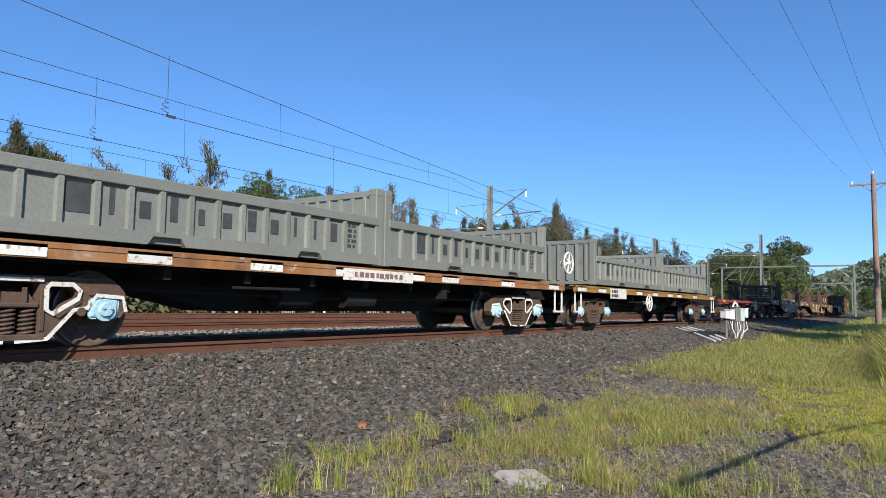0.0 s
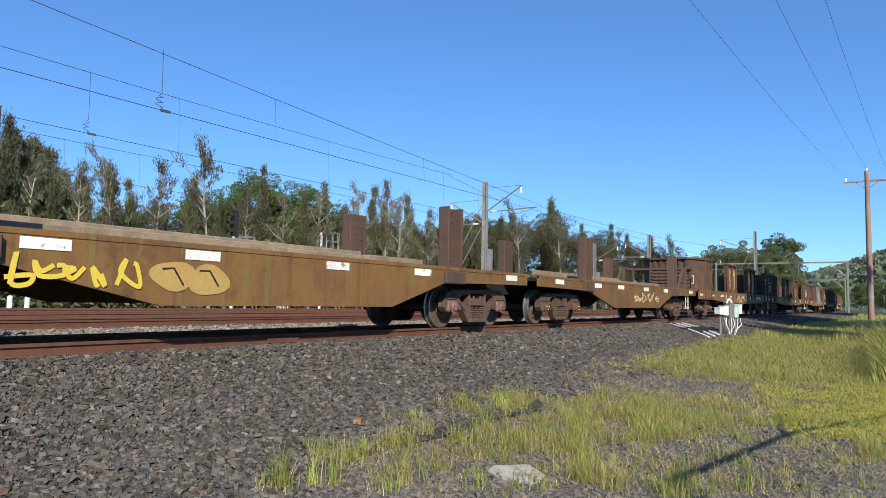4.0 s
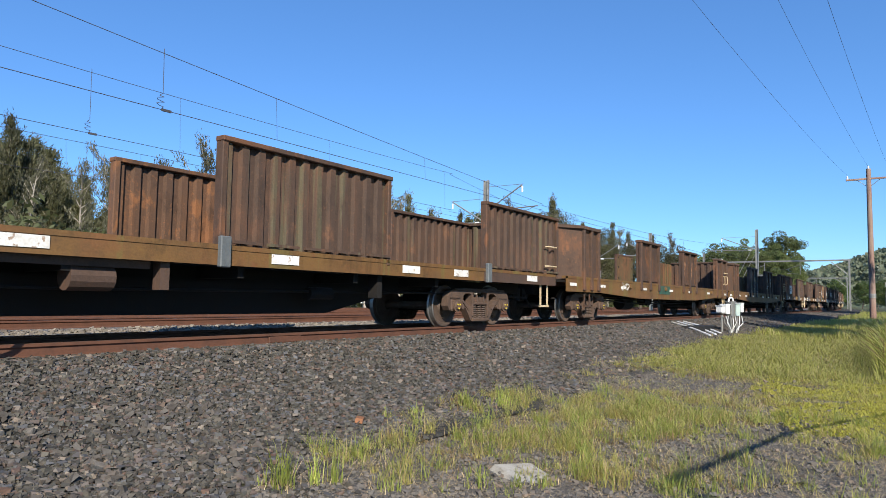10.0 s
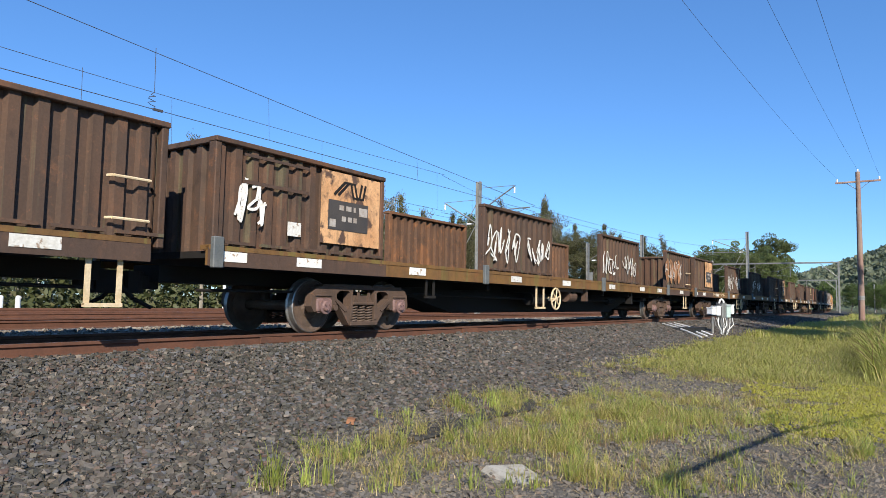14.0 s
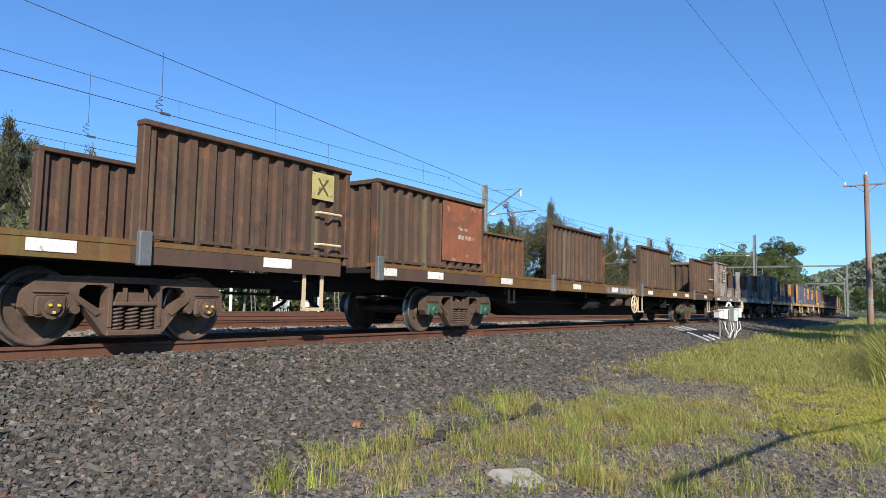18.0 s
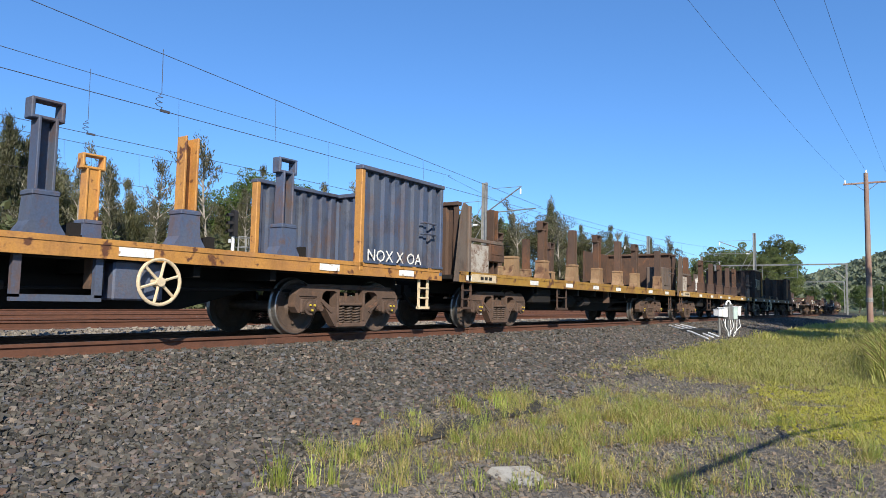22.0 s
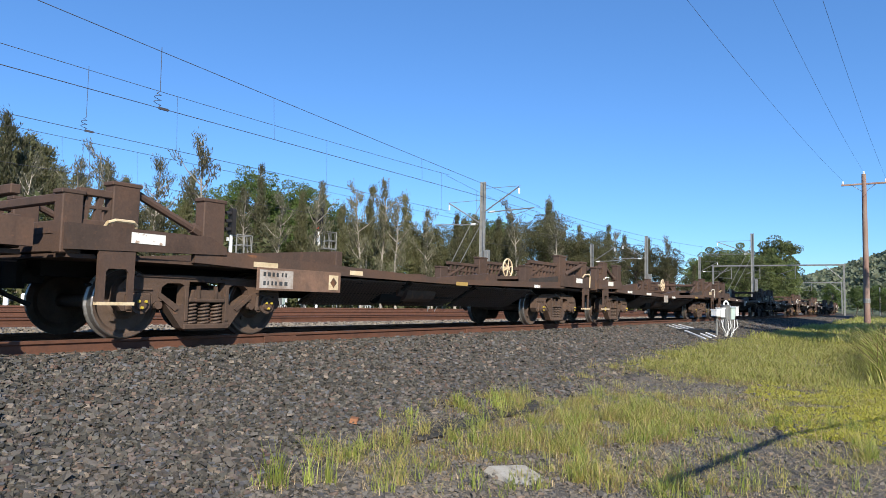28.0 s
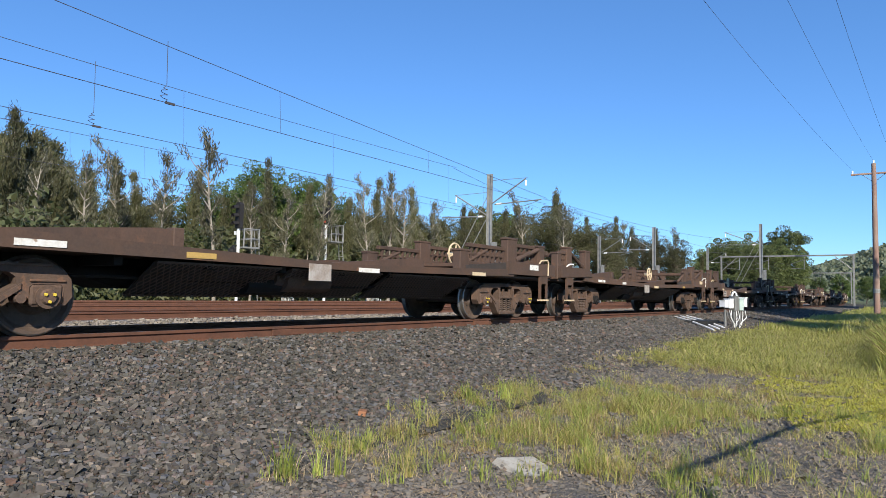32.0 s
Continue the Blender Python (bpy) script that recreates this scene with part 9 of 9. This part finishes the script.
for a, c in ((13.72, "skyblue"), (14.08, "lemon")):
    g = Geo()
    blob(g, a, 2.12, 0.15, 0.19, F, 0.009, 16)
    part("sprayed_eye", g, M[c], W24)
g = Geo()
ribbon(g, [(13.8, 1.6), (14.0, 1.5), (14.2, 1.62), (14.4, 1.5)], 0.06, F, 0.012)
part("sprayed_stroke", g, M["white"], W24)
part("notice_board", Geo().box(1.3, 2.05, -1.345, -1.335, 1.61, 2.2), M["palepeach"], W25)
bars(W25, 1.36, 1.9, 2.02, 2.13, 1, "ink", -1.346, 251)
bars(W25, 1.36, 1.85, 1.86, 1.97, 1, "ink", -1.346, 252)
scrawl(W25, 1.7, 2.05, 1.8, 2.1, "slate", 253, -1.347, 0.02, 3)
for x in (0.62, 1.18):
    grip(W25, x, 1.72, 2.2)
part("painted_post", Geo().box(2.42, 2.52, -1.42, -1.34, 1.25, 2.66, 0.01), M["amber"], W25)
for s in (-1, 1):
    part("painted_post", Geo().box(12.86, 12.99, s * 1.38 - 0.04, s * 1.38 + 0.04, 1.25, 2.66, 0.01), M["orange"], W25)


# ---- movement ----
def wagon_pose(S0, L, t):
    p = train_run(t)
    x0, y0, _ = track(S0 - p)
    x1, y1, _ = track(S0 + L - p)
    return pose(x0, y0, 0, 0, 0, math.degrees(math.atan2(y1 - y0, x1 - x0)))


def motions():
    for ob, S0, L, off in TRAIN:
        walk(ob, [(t, wagon_pose(S0, L, t) @ (off or Matrix())) for t in range(33)])
    # wheels turn while their wagon passes
    turn = {}
    for k in range(32 * FPS + 1):
        turn[k] = -train_run(k / FPS) / WR
    for ob, s, w in SPIN:
        ks = [k for k in range(32 * FPS + 1) if -1.0 < s - train_run(k / FPS) < 24.0]
        if not ks:
            continue
        rows = []
        if ks[0] > 0:
            rows.append((0.0, turn[ks[0]]))
        rows += [(k / FPS, turn[k]) for k in ks]
        if ks[-1] < 32 * FPS:
            rows.append((32.0, turn[ks[-1]]))
        walk(ob, [(t, Matrix.Translation((w, 0, WR)) @ Matrix.Rotation(a, 4, "Y")) for t, a in rows])


motions()
